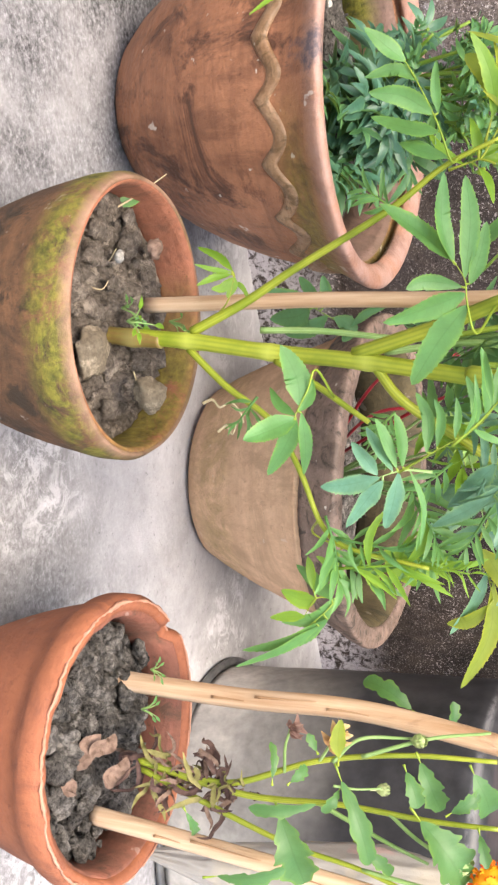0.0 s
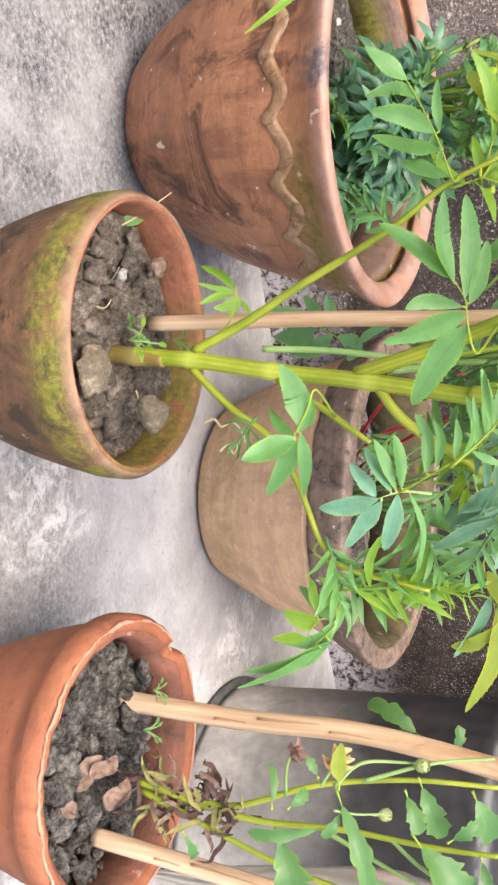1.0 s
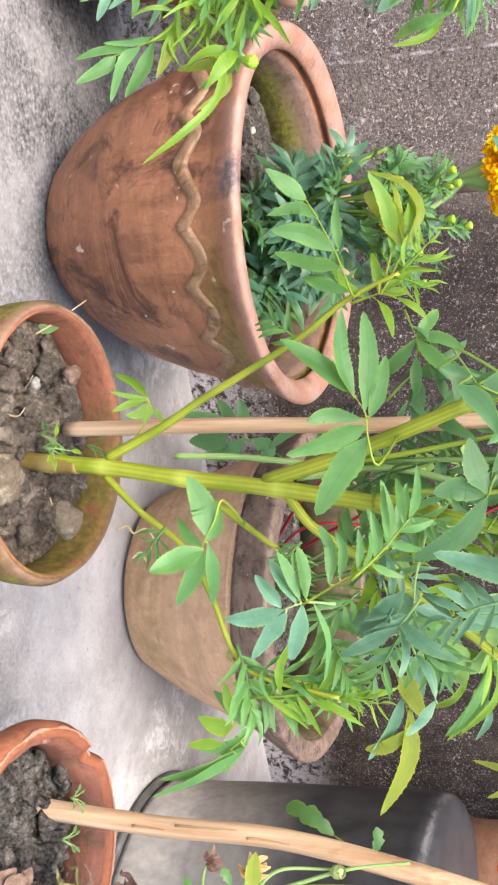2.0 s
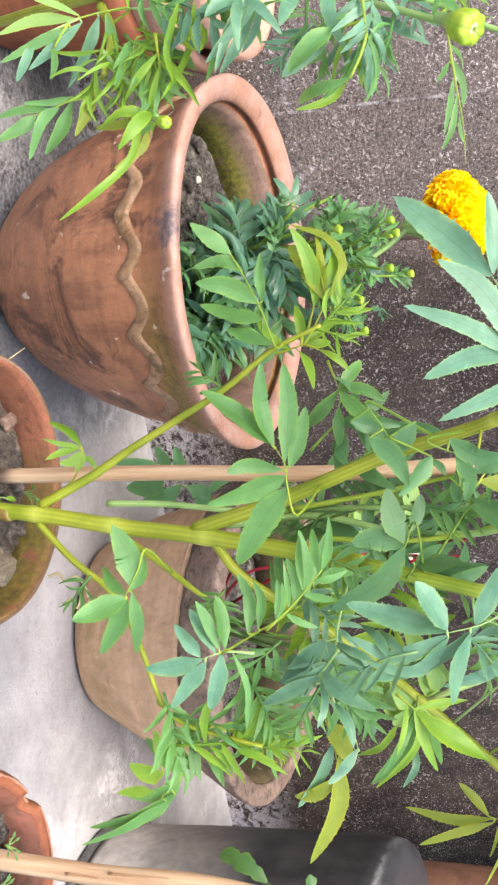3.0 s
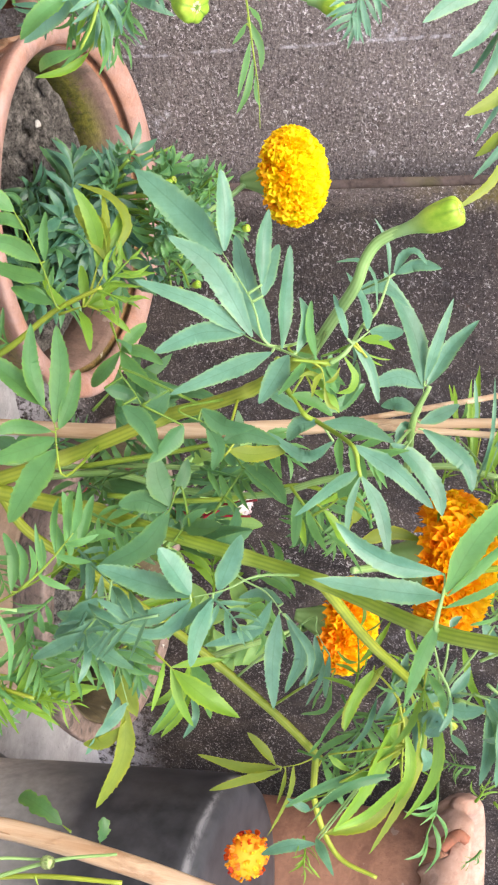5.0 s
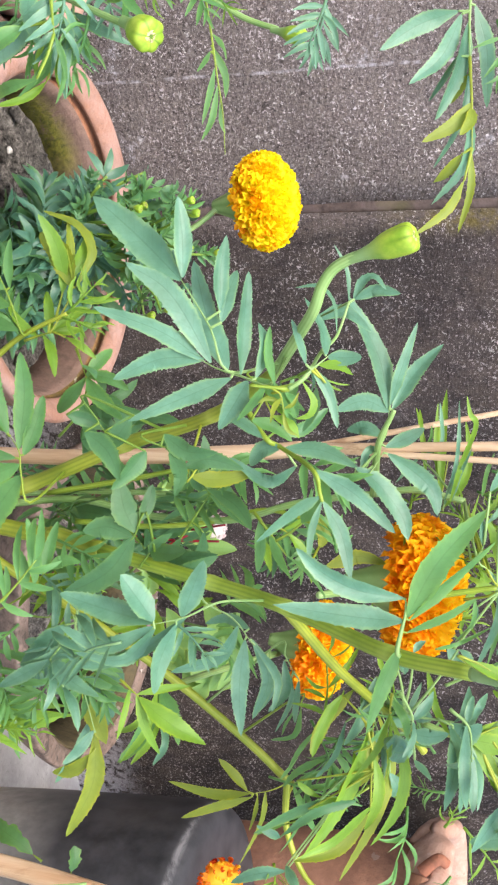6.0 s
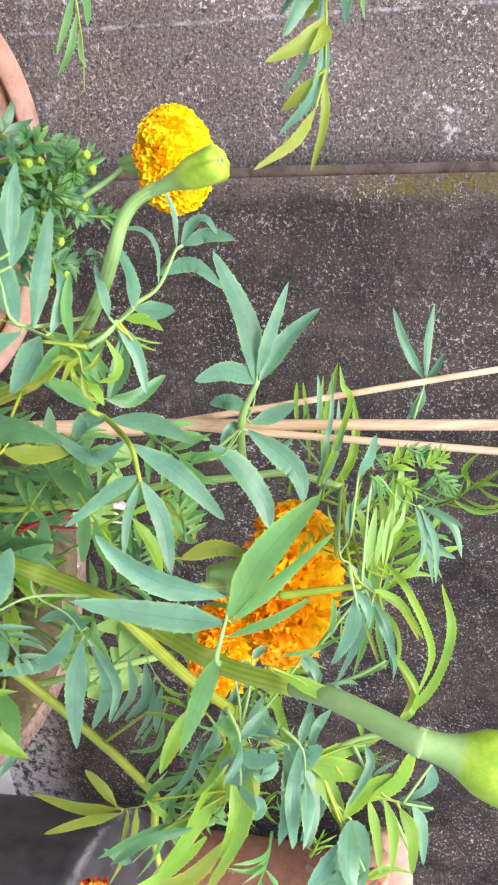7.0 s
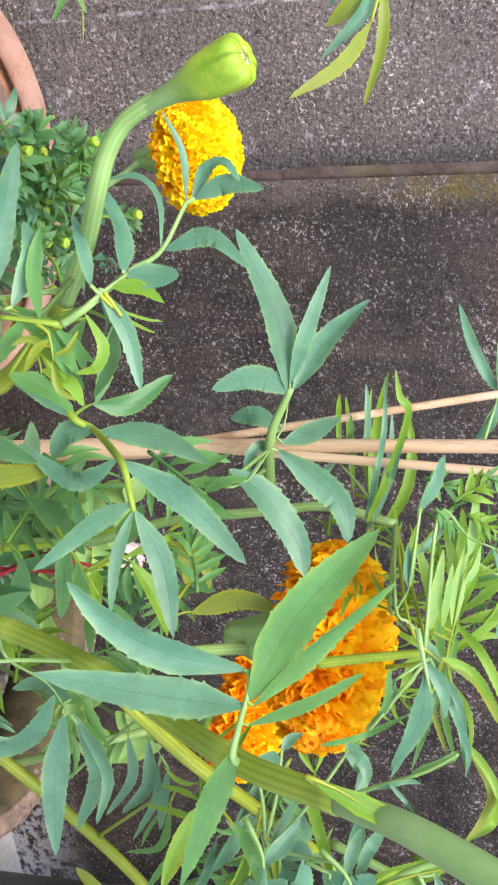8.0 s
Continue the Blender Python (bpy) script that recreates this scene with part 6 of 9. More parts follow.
frond(MAIN, ((0.3411, 0.6878, 0.2861), (0.3285, 0.6859, 0.2661), (0.3188, 0.6851, 0.2520)), (((0.3177, 0.6858, 0.2519), (0.3113, 0.6863, 0.2324), (0.3042, 0.6846, 0.2075), 0.0144), ((0.3194, 0.6834, 0.2493), (0.3248, 0.6811, 0.2375), (0.3249, 0.6784, 0.2182), 0.0170), ((0.3182, 0.6868, 0.2547), (0.3085, 0.6964, 0.2458), (0.3017, 0.7043, 0.2369), 0.0093), ((0.3204, 0.6874, 0.2587), (0.3096, 0.6901, 0.2616), (0.2960, 0.6924, 0.2601), 0.0102), ((0.3276, 0.6869, 0.2668), (0.3358, 0.6865, 0.2774), (0.3440, 0.6791, 0.2732), 0.0144), ((0.3260, 0.6855, 0.2621), (0.3350, 0.6797, 0.2469), (0.3370, 0.6769, 0.2292), 0.0127), ((0.3361, 0.6871, 0.2781), (0.3285, 0.6957, 0.2898), (0.3253, 0.7036, 0.3056), 0.0068),), LEAF_DARK)
frond(MAIN, ((0.3434, 0.5822, 0.6797), (0.3320, 0.5900, 0.6854), (0.3181, 0.5976, 0.6878), (0.3053, 0.6048, 0.6904)), (((0.3053, 0.6048, 0.6904), (0.2955, 0.6125, 0.6912), (0.2853, 0.6202, 0.6916), 0.0049), ((0.3304, 0.5909, 0.6857), (0.3144, 0.5999, 0.6869), (0.3005, 0.6084, 0.6895), 0.0067), ((0.3307, 0.5874, 0.6774), (0.3153, 0.5917, 0.6794), (0.2983, 0.5971, 0.6821), 0.0054), ((0.3300, 0.5896, 0.6819), (0.3176, 0.5920, 0.6837), (0.3035, 0.5954, 0.6857), 0.0036), ((0.3161, 0.5986, 0.6878), (0.3111, 0.6039, 0.6926), (0.3026, 0.6097, 0.6946), 0.0031),), LEAF_PALE)
frond(MAIN, ((0.3214, 0.5859, 0.6618), (0.3179, 0.5896, 0.6669), (0.3141, 0.5922, 0.6688)), (((0.3145, 0.5920, 0.6688), (0.3075, 0.5962, 0.6676), (0.2998, 0.6011, 0.6670), 0.0049), ((0.3032, 0.5981, 0.6704), (0.2992, 0.6078, 0.6766), (0.2915, 0.6191, 0.6819), 0.0036), ((0.2862, 0.6068, 0.6716), (0.2777, 0.6105, 0.6769), (0.2667, 0.6146, 0.6801), 0.0058),), LEAF_BLUE)
frond(MAIN, ((0.3138, 0.5770, 0.6664), (0.3202, 0.5760, 0.6718), (0.3328, 0.5729, 0.6795)), (((0.3192, 0.5762, 0.6711), (0.3375, 0.5758, 0.6797), (0.3573, 0.5701, 0.6765), (0.3830, 0.5581, 0.6646), 0.0083), ((0.3364, 0.5720, 0.6817), (0.3509, 0.5673, 0.6912), (0.3734, 0.5566, 0.6954), 0.0048), ((0.3393, 0.5651, 0.6676), (0.3497, 0.5624, 0.6655), (0.3607, 0.5563, 0.6555), 0.0030), ((0.3626, 0.5480, 0.6529), (0.3685, 0.5436, 0.6580), (0.3728, 0.5375, 0.6566), 0.0078),), LEAF_BLUE)
frond(MAIN, ((0.3202, 0.5760, 0.6718), (0.3330, 0.5736, 0.6816), (0.3354, 0.5740, 0.6858)), (((0.3335, 0.5742, 0.6836), (0.3443, 0.5783, 0.6962), (0.3642, 0.5766, 0.7052), 0.0052), ((0.3480, 0.5658, 0.6803), (0.3575, 0.5622, 0.6841), (0.3670, 0.5586, 0.6879), 0.0022), ((0.3672, 0.5624, 0.6955), (0.3810, 0.5584, 0.7048), (0.3908, 0.5516, 0.7020), (0.3985, 0.5439, 0.6944), 0.0048),), LEAF_OLIVE)
frond(MAIN, ((0.5546, 0.6265, 0.5214), (0.5584, 0.6189, 0.5055), (0.5591, 0.6140, 0.4927)), (((0.5588, 0.6133, 0.4902), (0.5592, 0.6087, 0.4640), (0.5496, 0.6064, 0.4291), 0.0080), ((0.5613, 0.6126, 0.4919), (0.5672, 0.6050, 0.4664), (0.5748, 0.5959, 0.4391), 0.0089), ((0.5572, 0.6136, 0.4886), (0.5428, 0.6156, 0.4782), (0.5307, 0.6166, 0.4683), 0.0076), ((0.5610, 0.6142, 0.4959), (0.5763, 0.6119, 0.4926), (0.5923, 0.6085, 0.4873), 0.0038), ((0.5586, 0.6174, 0.5015), (0.5814, 0.6092, 0.4977), (0.6119, 0.5927, 0.4820), 0.0051),), LEAF_OLIVE)
frond(MAIN, ((0.4074, 0.5893, 0.6119), (0.4254, 0.5766, 0.6029), (0.4409, 0.5671, 0.5993)), (((0.4408, 0.5667, 0.5980), (0.4637, 0.5552, 0.5958), (0.4761, 0.5443, 0.5794), 0.0130), ((0.4178, 0.5749, 0.5866), (0.4314, 0.5596, 0.5704), (0.4487, 0.5454, 0.5630), 0.0115), ((0.4323, 0.5725, 0.6018), (0.4618, 0.5609, 0.6113), (0.4931, 0.5419, 0.6026), (0.5267, 0.5172, 0.5813), 0.0090), ((0.4887, 0.5419, 0.5996), (0.5036, 0.5220, 0.5803), (0.5037, 0.5078, 0.5553), 0.0094),), LEAF_OLIVE)
frond(MAIN, ((0.4074, 0.5893, 0.6119), (0.4254, 0.5766, 0.6029), (0.4453, 0.5684, 0.6098)), (((0.4358, 0.5640, 0.5827), (0.4550, 0.5530, 0.5763), (0.4693, 0.5418, 0.5620), 0.0050), ((0.4124, 0.5826, 0.6004), (0.4324, 0.5670, 0.5933), (0.4462, 0.5535, 0.5827), 0.0094), ((0.4395, 0.5712, 0.6089), (0.4362, 0.5761, 0.6169), (0.4257, 0.5806, 0.6131), 0.0122), ((0.4511, 0.5655, 0.6100), (0.4547, 0.5616, 0.6198), (0.4397, 0.5650, 0.6221), 0.0130), ((0.4677, 0.5569, 0.6105), (0.4768, 0.5561, 0.6149), (0.4845, 0.5535, 0.6116), 0.0079),), LEAF_BLUE)
frond(MAIN, ((0.4753, 0.5469, 0.5937), (0.4782, 0.5397, 0.5773)), (((0.4785, 0.5395, 0.5773), (0.4849, 0.5309, 0.5528), (0.4966, 0.5190, 0.5269), 0.0079),), LEAF_DARK)
leaf(MAIN, ((0.207, 0.631, 0.409), (0.223, 0.622, 0.417)), (((0.223, 0.622, 0.413), (0.214, 0.646, 0.427), 0.010), ((0.226, 0.620, 0.417), (0.231, 0.620, 0.446), 0.010), ((0.233, 0.616, 0.417), (0.257, 0.609, 0.416), 0.009), ((0.226, 0.620, 0.413), (0.250, 0.621, 0.392), 0.011), ((0.226, 0.620, 0.421), (0.240, 0.598, 0.449), 0.013),), LEAF)
leaf(MAIN, ((0.271, 0.606, 0.422), (0.253, 0.616, 0.448)), (((0.265, 0.609, 0.430), (0.245, 0.624, 0.458), 0.012), ((0.262, 0.611, 0.433), (0.234, 0.610, 0.426), 0.010), ((0.256, 0.615, 0.451), (0.247, 0.604, 0.486), 0.010), ((0.268, 0.607, 0.430), (0.272, 0.585, 0.456), 0.012), ((0.274, 0.604, 0.415), (0.257, 0.617, 0.410), 0.008),), LEAF_DARK)
leaf(MAIN, ((0.355, 0.627, 0.434), (0.338, 0.636, 0.414), (0.329, 0.642, 0.398)), (((0.338, 0.636, 0.414), (0.341, 0.646, 0.370), 0.020), ((0.342, 0.634, 0.418), (0.319, 0.657, 0.420), 0.011), ((0.355, 0.627, 0.434), (0.355, 0.618, 0.401), 0.012), ((0.355, 0.627, 0.438), (0.323, 0.666, 0.429), 0.014),), LEAF_DARK)
pinnate(MAIN, (0.391, 0.519, 0.303), (0.447, 0.487, 0.321), 6, .40, .24, LEAF)
pinnate(MAIN, (0.420, 0.502, 0.312), (0.411, 0.513, 0.409), 8, .28, .18, LEAF_YOUNG)
pinnate(MAIN, (0.417, 0.510, 0.306), (0.442, 0.507, 0.354), 5, .40, .24, LEAF)
pinnate(MAIN, (0.376, 0.545, 0.352), (0.443, 0.506, 0.381), 5, .4, .2, LEAF)
leaf(MAIN, ((0.417, 0.568, 0.459), (0.436, 0.556, 0.458)), (((0.424, 0.564, 0.455), (0.473, 0.543, 0.427), 0.011), ((0.423, 0.564, 0.457), (0.459, 0.535, 0.440), 0.007), ((0.423, 0.564, 0.461), (0.446, 0.537, 0.477), 0.015), ((0.421, 0.565, 0.451), (0.464, 0.557, 0.440), 0.008),), LEAF)
leaf(MAIN, ((0.431, 0.560, 0.597), (0.455, 0.546, 0.605)), (((0.433, 0.558, 0.602), (0.505, 0.513, 0.557), 0.014), ((0.445, 0.551, 0.608), (0.490, 0.527, 0.599), 0.009), ((0.417, 0.568, 0.581), (0.440, 0.534, 0.569), 0.009), ((0.447, 0.550, 0.590), (0.481, 0.540, 0.583), 0.010), ((0.466, 0.539, 0.554), (0.480, 0.541, 0.568), 0.005), ((0.481, 0.531, 0.562), (0.481, 0.545, 0.589), 0.005),), LEAF_YOUNG)
leaf(MAIN, ((0.425, 0.586, 0.592), (0.453, 0.570, 0.603)), (((0.428, 0.584, 0.600), (0.425, 0.566, 0.614), 0.018), ((0.450, 0.572, 0.603), (0.452, 0.571, 0.619), 0.011), ((0.459, 0.566, 0.603), (0.491, 0.570, 0.606), 0.011), ((0.514, 0.535, 0.539), (0.500, 0.529, 0.527), 0.007), ((0.532, 0.524, 0.544), (0.540, 0.514, 0.507), 0.010), ((0.529, 0.526, 0.544), (0.535, 0.502, 0.561), 0.008),), LEAF_BLUE)
leaf(MAIN, ((0.356, 0.487, 0.668), (0.371, 0.479, 0.669)), (((0.361, 0.484, 0.668), (0.412, 0.475, 0.667), 0.014), ((0.361, 0.484, 0.667), (0.391, 0.460, 0.667), 0.007), ((0.376, 0.476, 0.663), (0.377, 0.470, 0.663), 0.005), ((0.385, 0.471, 0.692), (0.403, 0.442, 0.699), 0.012), ((0.390, 0.468, 0.693), (0.408, 0.445, 0.676), 0.012),), LEAF_BLUE)
pinnate(MAIN, (0.459, 0.589, 0.552), (0.509, 0.560, 0.582), 6, .45, .14, LEAF)
pinnate(MAIN, (0.524, 0.598, 0.513), (0.543, 0.599, 0.580), 5, .45, .16, LEAF)
pinnate(MAIN, (0.463, 0.587, 0.575), (0.523, 0.576, 0.537), 5, .4, .16, LEAF)
leaf(MAIN, ((0.350, 0.687, 0.628), (0.317, 0.706, 0.634)), (((0.346, 0.689, 0.632), (0.280, 0.740, 0.632), 0.007), ((0.349, 0.688, 0.636), (0.291, 0.706, 0.648), 0.007), ((0.337, 0.695, 0.627), (0.282, 0.718, 0.626), 0.005), ((0.331, 0.698, 0.619), (0.294, 0.733, 0.608), 0.005), ((0.324, 0.702, 0.634), (0.313, 0.712, 0.610), 0.005),), LEAF_YOUNG)
leaf(MAIN, ((0.329, 0.653, 0.636), (0.316, 0.660, 0.639)), (((0.328, 0.653, 0.638), (0.274, 0.671, 0.648), 0.005), ((0.299, 0.670, 0.620), (0.309, 0.651, 0.609), 0.006),), LEAF_BLUE)
pinnate(MAIN, (0.386, 0.631, 0.673), (0.322, 0.669, 0.687), 6, .4, .15, LEAF_YOUNG)
pinnate(MAIN, (0.342, 0.680, 0.674), (0.327, 0.689, 0.716), 6, .4, .15, LEAF)
pinnate(MAIN, (0.346, 0.666, 0.676), (0.375, 0.650, 0.706), 6, .35, .17, LEAF)
pinnate(MAIN, (0.351, 0.652, 0.657), (0.321, 0.669, 0.637), 5, .4, .15, LEAF_YOUNG)
leaf(MAIN, ((0.265, 0.494, 0.693), (0.281, 0.485, 0.698)), (((0.274, 0.488, 0.697), (0.305, 0.476, 0.688), 0.008), ((0.272, 0.490, 0.699), (0.291, 0.486, 0.702), 0.005),), LEAF_BLUE)
leaf(MAIN, ((0.330, 0.641, 0.687), (0.335, 0.638, 0.699)), (((0.335, 0.638, 0.701), (0.351, 0.635, 0.716), 0.006), ((0.335, 0.638, 0.699), (0.361, 0.623, 0.704), 0.005),), LEAF_BLUE)
leaf(MAIN, ((0.306, 0.713, 0.681), (0.286, 0.724, 0.687)), (((0.286, 0.724, 0.687), (0.243, 0.732, 0.668), 0.007), ((0.283, 0.726, 0.691), (0.244, 0.740, 0.692), 0.007), ((0.290, 0.722, 0.687), (0.308, 0.714, 0.677), 0.007), ((0.280, 0.727, 0.690), (0.267, 0.718, 0.699), 0.006),), LEAF_BLUE)
pinnate(MAIN, (0.294, 0.662, 0.405), (0.315, 0.672, 0.454), 5, .45, .25, LEAF_DARK)
pinnate(MAIN, (0.341, 0.634, 0.421), (0.369, 0.642, 0.478), 5, .45, .25, LEAF_DARK)
pinnate(MAIN, (0.324, 0.644, 0.498), (0.326, 0.666, 0.442), 5, .45, .25, LEAF_DARK)
pinnate(MAIN, (0.365, 0.597, 0.402), (0.351, 0.629, 0.434), 5, .45, .25, LEAF_DARK)
pinnate(MAIN, (0.268, 0.608, 0.556), (0.284, 0.586, 0.601), 5, .45, .25, LEAF)
pinnate(MAIN, (0.314, 0.604, 0.547), (0.345, 0.609, 0.521), 5, .45, .25, LEAF)
pinnate(MAIN, (0.296, 0.638, 0.499), (0.343, 0.633, 0.453), 5, .45, .25, LEAF_DARK)
pinnate(MAIN, (0.341, 0.635, 0.544), (0.365, 0.621, 0.515), 5, .45, .25, LEAF_DARK)
pinnate(MAIN, (0.333, 0.616, 0.554), (0.359, 0.601, 0.552), 5, .45, .25, LEAF)
pinnate(MAIN, (0.322, 0.680, 0.372), (0.315, 0.684, 0.426), 5, .45, .22, LEAF_DARK)
pinnate(MAIN, (0.325, 0.667, 0.319), (0.312, 0.686, 0.355), 5, .45, .22, LEAF_DARK)
pinnate(MAIN, (0.317, 0.579, 0.583), (0.304, 0.610, 0.568), 5, .45, .22, LEAF)
pinnate(MAIN, (0.438, 0.579, 0.587), (0.423, 0.587, 0.618), 5, .5, .2, LEAF)
pinnate(MAIN, (0.461, 0.588, 0.598), (0.479, 0.578, 0.582), 5, .5, .24, LEAF_BLUE)
bud(MAIN, (0.114, 0.519, 0.617), (0.102, 0.516, 0.650), .0072)
bud(MAIN, (0.2914, 0.4245, 0.7313), (0.3076, 0.4309, 0.7728), .0138, green_from=0.33, neck=1.4)
frond(MAIN, ((0.2774, 0.4391, 0.6730), (0.2817, 0.4404, 0.6817), (0.2857, 0.4407, 0.6875)), (((0.2795, 0.4392, 0.6759), (0.2895, 0.4412, 0.6933), (0.2992, 0.4421, 0.7076), 0.0061), ((0.2851, 0.4410, 0.6875), (0.2928, 0.4407, 0.6963), (0.2948, 0.4423, 0.7027), 0.0019),), LEAF_YOUNG)
leaf(MAIN, ((0.360, 0.600, 0.655), (0.356, 0.603, 0.673), (0.342, 0.611, 0.681)), (((0.346, 0.609, 0.672), (0.303, 0.621, 0.678), 0.008), ((0.337, 0.614, 0.683), (0.307, 0.650, 0.682), 0.008), ((0.342, 0.611, 0.684), (0.311, 0.608, 0.695), 0.006), ((0.346, 0.609, 0.669), (0.302, 0.611, 0.667), 0.008), ((0.357, 0.602, 0.688), (0.369, 0.586, 0.706), 0.005), ((0.363, 0.599, 0.683), (0.387, 0.576, 0.691), 0.005), ((0.364, 0.598, 0.674), (0.378, 0.573, 0.675), 0.004),), LEAF_YOUNG)
leaf(MAIN, ((0.334, 0.477, 0.637), (0.344, 0.471, 0.644), (0.352, 0.466, 0.643)), (((0.352, 0.467, 0.646), (0.350, 0.468, 0.663), 0.010), ((0.346, 0.470, 0.643), (0.335, 0.482, 0.654), 0.007), ((0.363, 0.460, 0.646), (0.366, 0.449, 0.656), 0.008), ((0.346, 0.470, 0.643), (0.356, 0.453, 0.642), 0.005),), LEAF_BLUE)
leaf(MAIN, ((0.339, 0.474, 0.663), (0.347, 0.470, 0.673), (0.361, 0.461, 0.675)), (((0.345, 0.471, 0.671), (0.378, 0.445, 0.673), 0.008), ((0.360, 0.462, 0.667), (0.368, 0.464, 0.661), 0.007), ((0.357, 0.464, 0.676), (0.368, 0.436, 0.682), 0.006), ((0.342, 0.472, 0.674), (0.337, 0.484, 0.674), 0.005),), LEAF_BLUE)
leaf(MAIN, ((0.374, 0.523, 0.623), (0.384, 0.517, 0.622)), (((0.384, 0.517, 0.622), (0.449, 0.477, 0.616), 0.009), ((0.387, 0.516, 0.618), (0.412, 0.492, 0.604), 0.005), ((0.384, 0.518, 0.624), (0.412, 0.489, 0.624), 0.004),), LEAF_YOUNG)
leaf(MAIN, ((0.509, 0.584, 0.589), (0.519, 0.578, 0.575)), (((0.519, 0.578, 0.577), (0.531, 0.567, 0.536), 0.010), ((0.517, 0.579, 0.545), (0.543, 0.547, 0.532), 0.006), ((0.513, 0.582, 0.582), (0.491, 0.576, 0.568), 0.007), ((0.537, 0.568, 0.532), (0.534, 0.553, 0.516), 0.006),), LEAF)
leaf(MAIN, ((0.199, 0.624, 0.377), (0.194, 0.627, 0.396)), (((0.193, 0.628, 0.400), (0.174, 0.646, 0.388), 0.008), ((0.193, 0.628, 0.404), (0.186, 0.651, 0.414), 0.007), ((0.197, 0.625, 0.406), (0.211, 0.625, 0.425), 0.006), ((0.199, 0.624, 0.392), (0.213, 0.597, 0.408), 0.009), ((0.193, 0.628, 0.384), (0.178, 0.635, 0.364), 0.007), ((0.193, 0.628, 0.400), (0.199, 0.644, 0.409), 0.007),), LEAF_YOUNG)
leaf(MAIN, ((0.186, 0.631, 0.399), (0.167, 0.642, 0.404)), (((0.167, 0.642, 0.406), (0.123, 0.645, 0.392), 0.012), ((0.167, 0.642, 0.408), (0.144, 0.677, 0.411), 0.011), ((0.174, 0.639, 0.403), (0.154, 0.648, 0.398), 0.006),), LEAF_YOUNG)
leaf(MAIN, ((0.259, 0.607, 0.397), (0.246, 0.614, 0.412), (0.235, 0.621, 0.431)), (((0.240, 0.618, 0.424), (0.231, 0.637, 0.446), 0.009), ((0.243, 0.616, 0.416), (0.247, 0.617, 0.459), 0.011), ((0.233, 0.622, 0.423), (0.214, 0.622, 0.416), 0.007), ((0.236, 0.620, 0.431), (0.255, 0.598, 0.444), 0.011), ((0.249, 0.612, 0.420), (0.276, 0.607, 0.414), 0.012),), LEAF_DARK)
leaf(MAIN, ((0.314, 0.593, 0.483), (0.295, 0.604, 0.497)), (((0.292, 0.605, 0.497), (0.313, 0.593, 0.525), 0.011), ((0.286, 0.609, 0.487), (0.265, 0.627, 0.490), 0.011), ((0.285, 0.609, 0.511), (0.277, 0.622, 0.518), 0.009), ((0.330, 0.583, 0.469), (0.353, 0.592, 0.496), 0.011), ((0.316, 0.591, 0.494), (0.344, 0.592, 0.473), 0.012),), LEAF_DARK)
leaf(MAIN, ((0.267, 0.539, 0.548), (0.287, 0.527, 0.568)), (((0.287, 0.527, 0.568), (0.309, 0.518, 0.590), 0.004), ((0.277, 0.533, 0.561), (0.293, 0.513, 0.573), 0.007), ((0.275, 0.534, 0.548), (0.299, 0.525, 0.551), 0.008), ((0.271, 0.536, 0.576), (0.249, 0.530, 0.591), 0.010),), LEAF)
pinnate(MAIN, (0.271, 0.606, 0.506), (0.288, 0.596, 0.542), 4, .5, .22, LEAF)
pinnate(MAIN, (0.301, 0.612, 0.464), (0.308, 0.607, 0.510), 4, .5, .22, LEAF)
pinnate(MAIN, (0.308, 0.561, 0.407), (0.321, 0.554, 0.445), 4, .5, .22, LEAF)
pinnate(MAIN, (0.324, 0.506, 0.505), (0.344, 0.494, 0.532), 4, .5, .22, LEAF_BLUE)
pinnate(MAIN, (0.310, 0.468, 0.488), (0.330, 0.468, 0.439), 4, .5, .22, LEAF_BLUE)
pinnate(MAIN, (0.362, 0.530, 0.418), (0.416, 0.522, 0.432), 4, .5, .22, LEAF)
pinnate(MAIN, (0.303, 0.518, 0.271), (0.325, 0.505, 0.251), 5, .45, .18, LEAF)
leaf(MAIN, ((0.346, 0.516, 0.428), (0.355, 0.511, 0.421), (0.360, 0.508, 0.416)), (((0.348, 0.515, 0.420), (0.366, 0.523, 0.444), 0.010), ((0.360, 0.508, 0.419), (0.365, 0.487, 0.454), 0.012), ((0.374, 0.500, 0.426), (0.392, 0.483, 0.440), 0.008), ((0.360, 0.508, 0.416), (0.381, 0.499, 0.378), 0.011), ((0.355, 0.511, 0.425), (0.368, 0.509, 0.393), 0.009), ((0.361, 0.507, 0.418), (0.381, 0.484, 0.418), 0.007),), LEAF_BLUE)
leaf(MAIN, ((0.335, 0.569, 0.449), (0.326, 0.574, 0.459)), (((0.329, 0.572, 0.463), (0.316, 0.564, 0.509), 0.012), ((0.326, 0.574, 0.459), (0.308, 0.568, 0.487), 0.012), ((0.329, 0.572, 0.452), (0.308, 0.571, 0.441), 0.008), ((0.332, 0.571, 0.463), (0.332, 0.554, 0.490), 0.010),), LEAF_DARK)
leaf(MAIN, ((0.367, 0.504, 0.463), (0.375, 0.499, 0.476)), (((0.375, 0.499, 0.476), (0.402, 0.495, 0.516), 0.015), ((0.374, 0.500, 0.473), (0.410, 0.489, 0.488), 0.007), ((0.373, 0.501, 0.469), (0.393, 0.481, 0.465), 0.005), ((0.372, 0.501, 0.474), (0.379, 0.518, 0.502), 0.006),), LEAF_YOUNG)
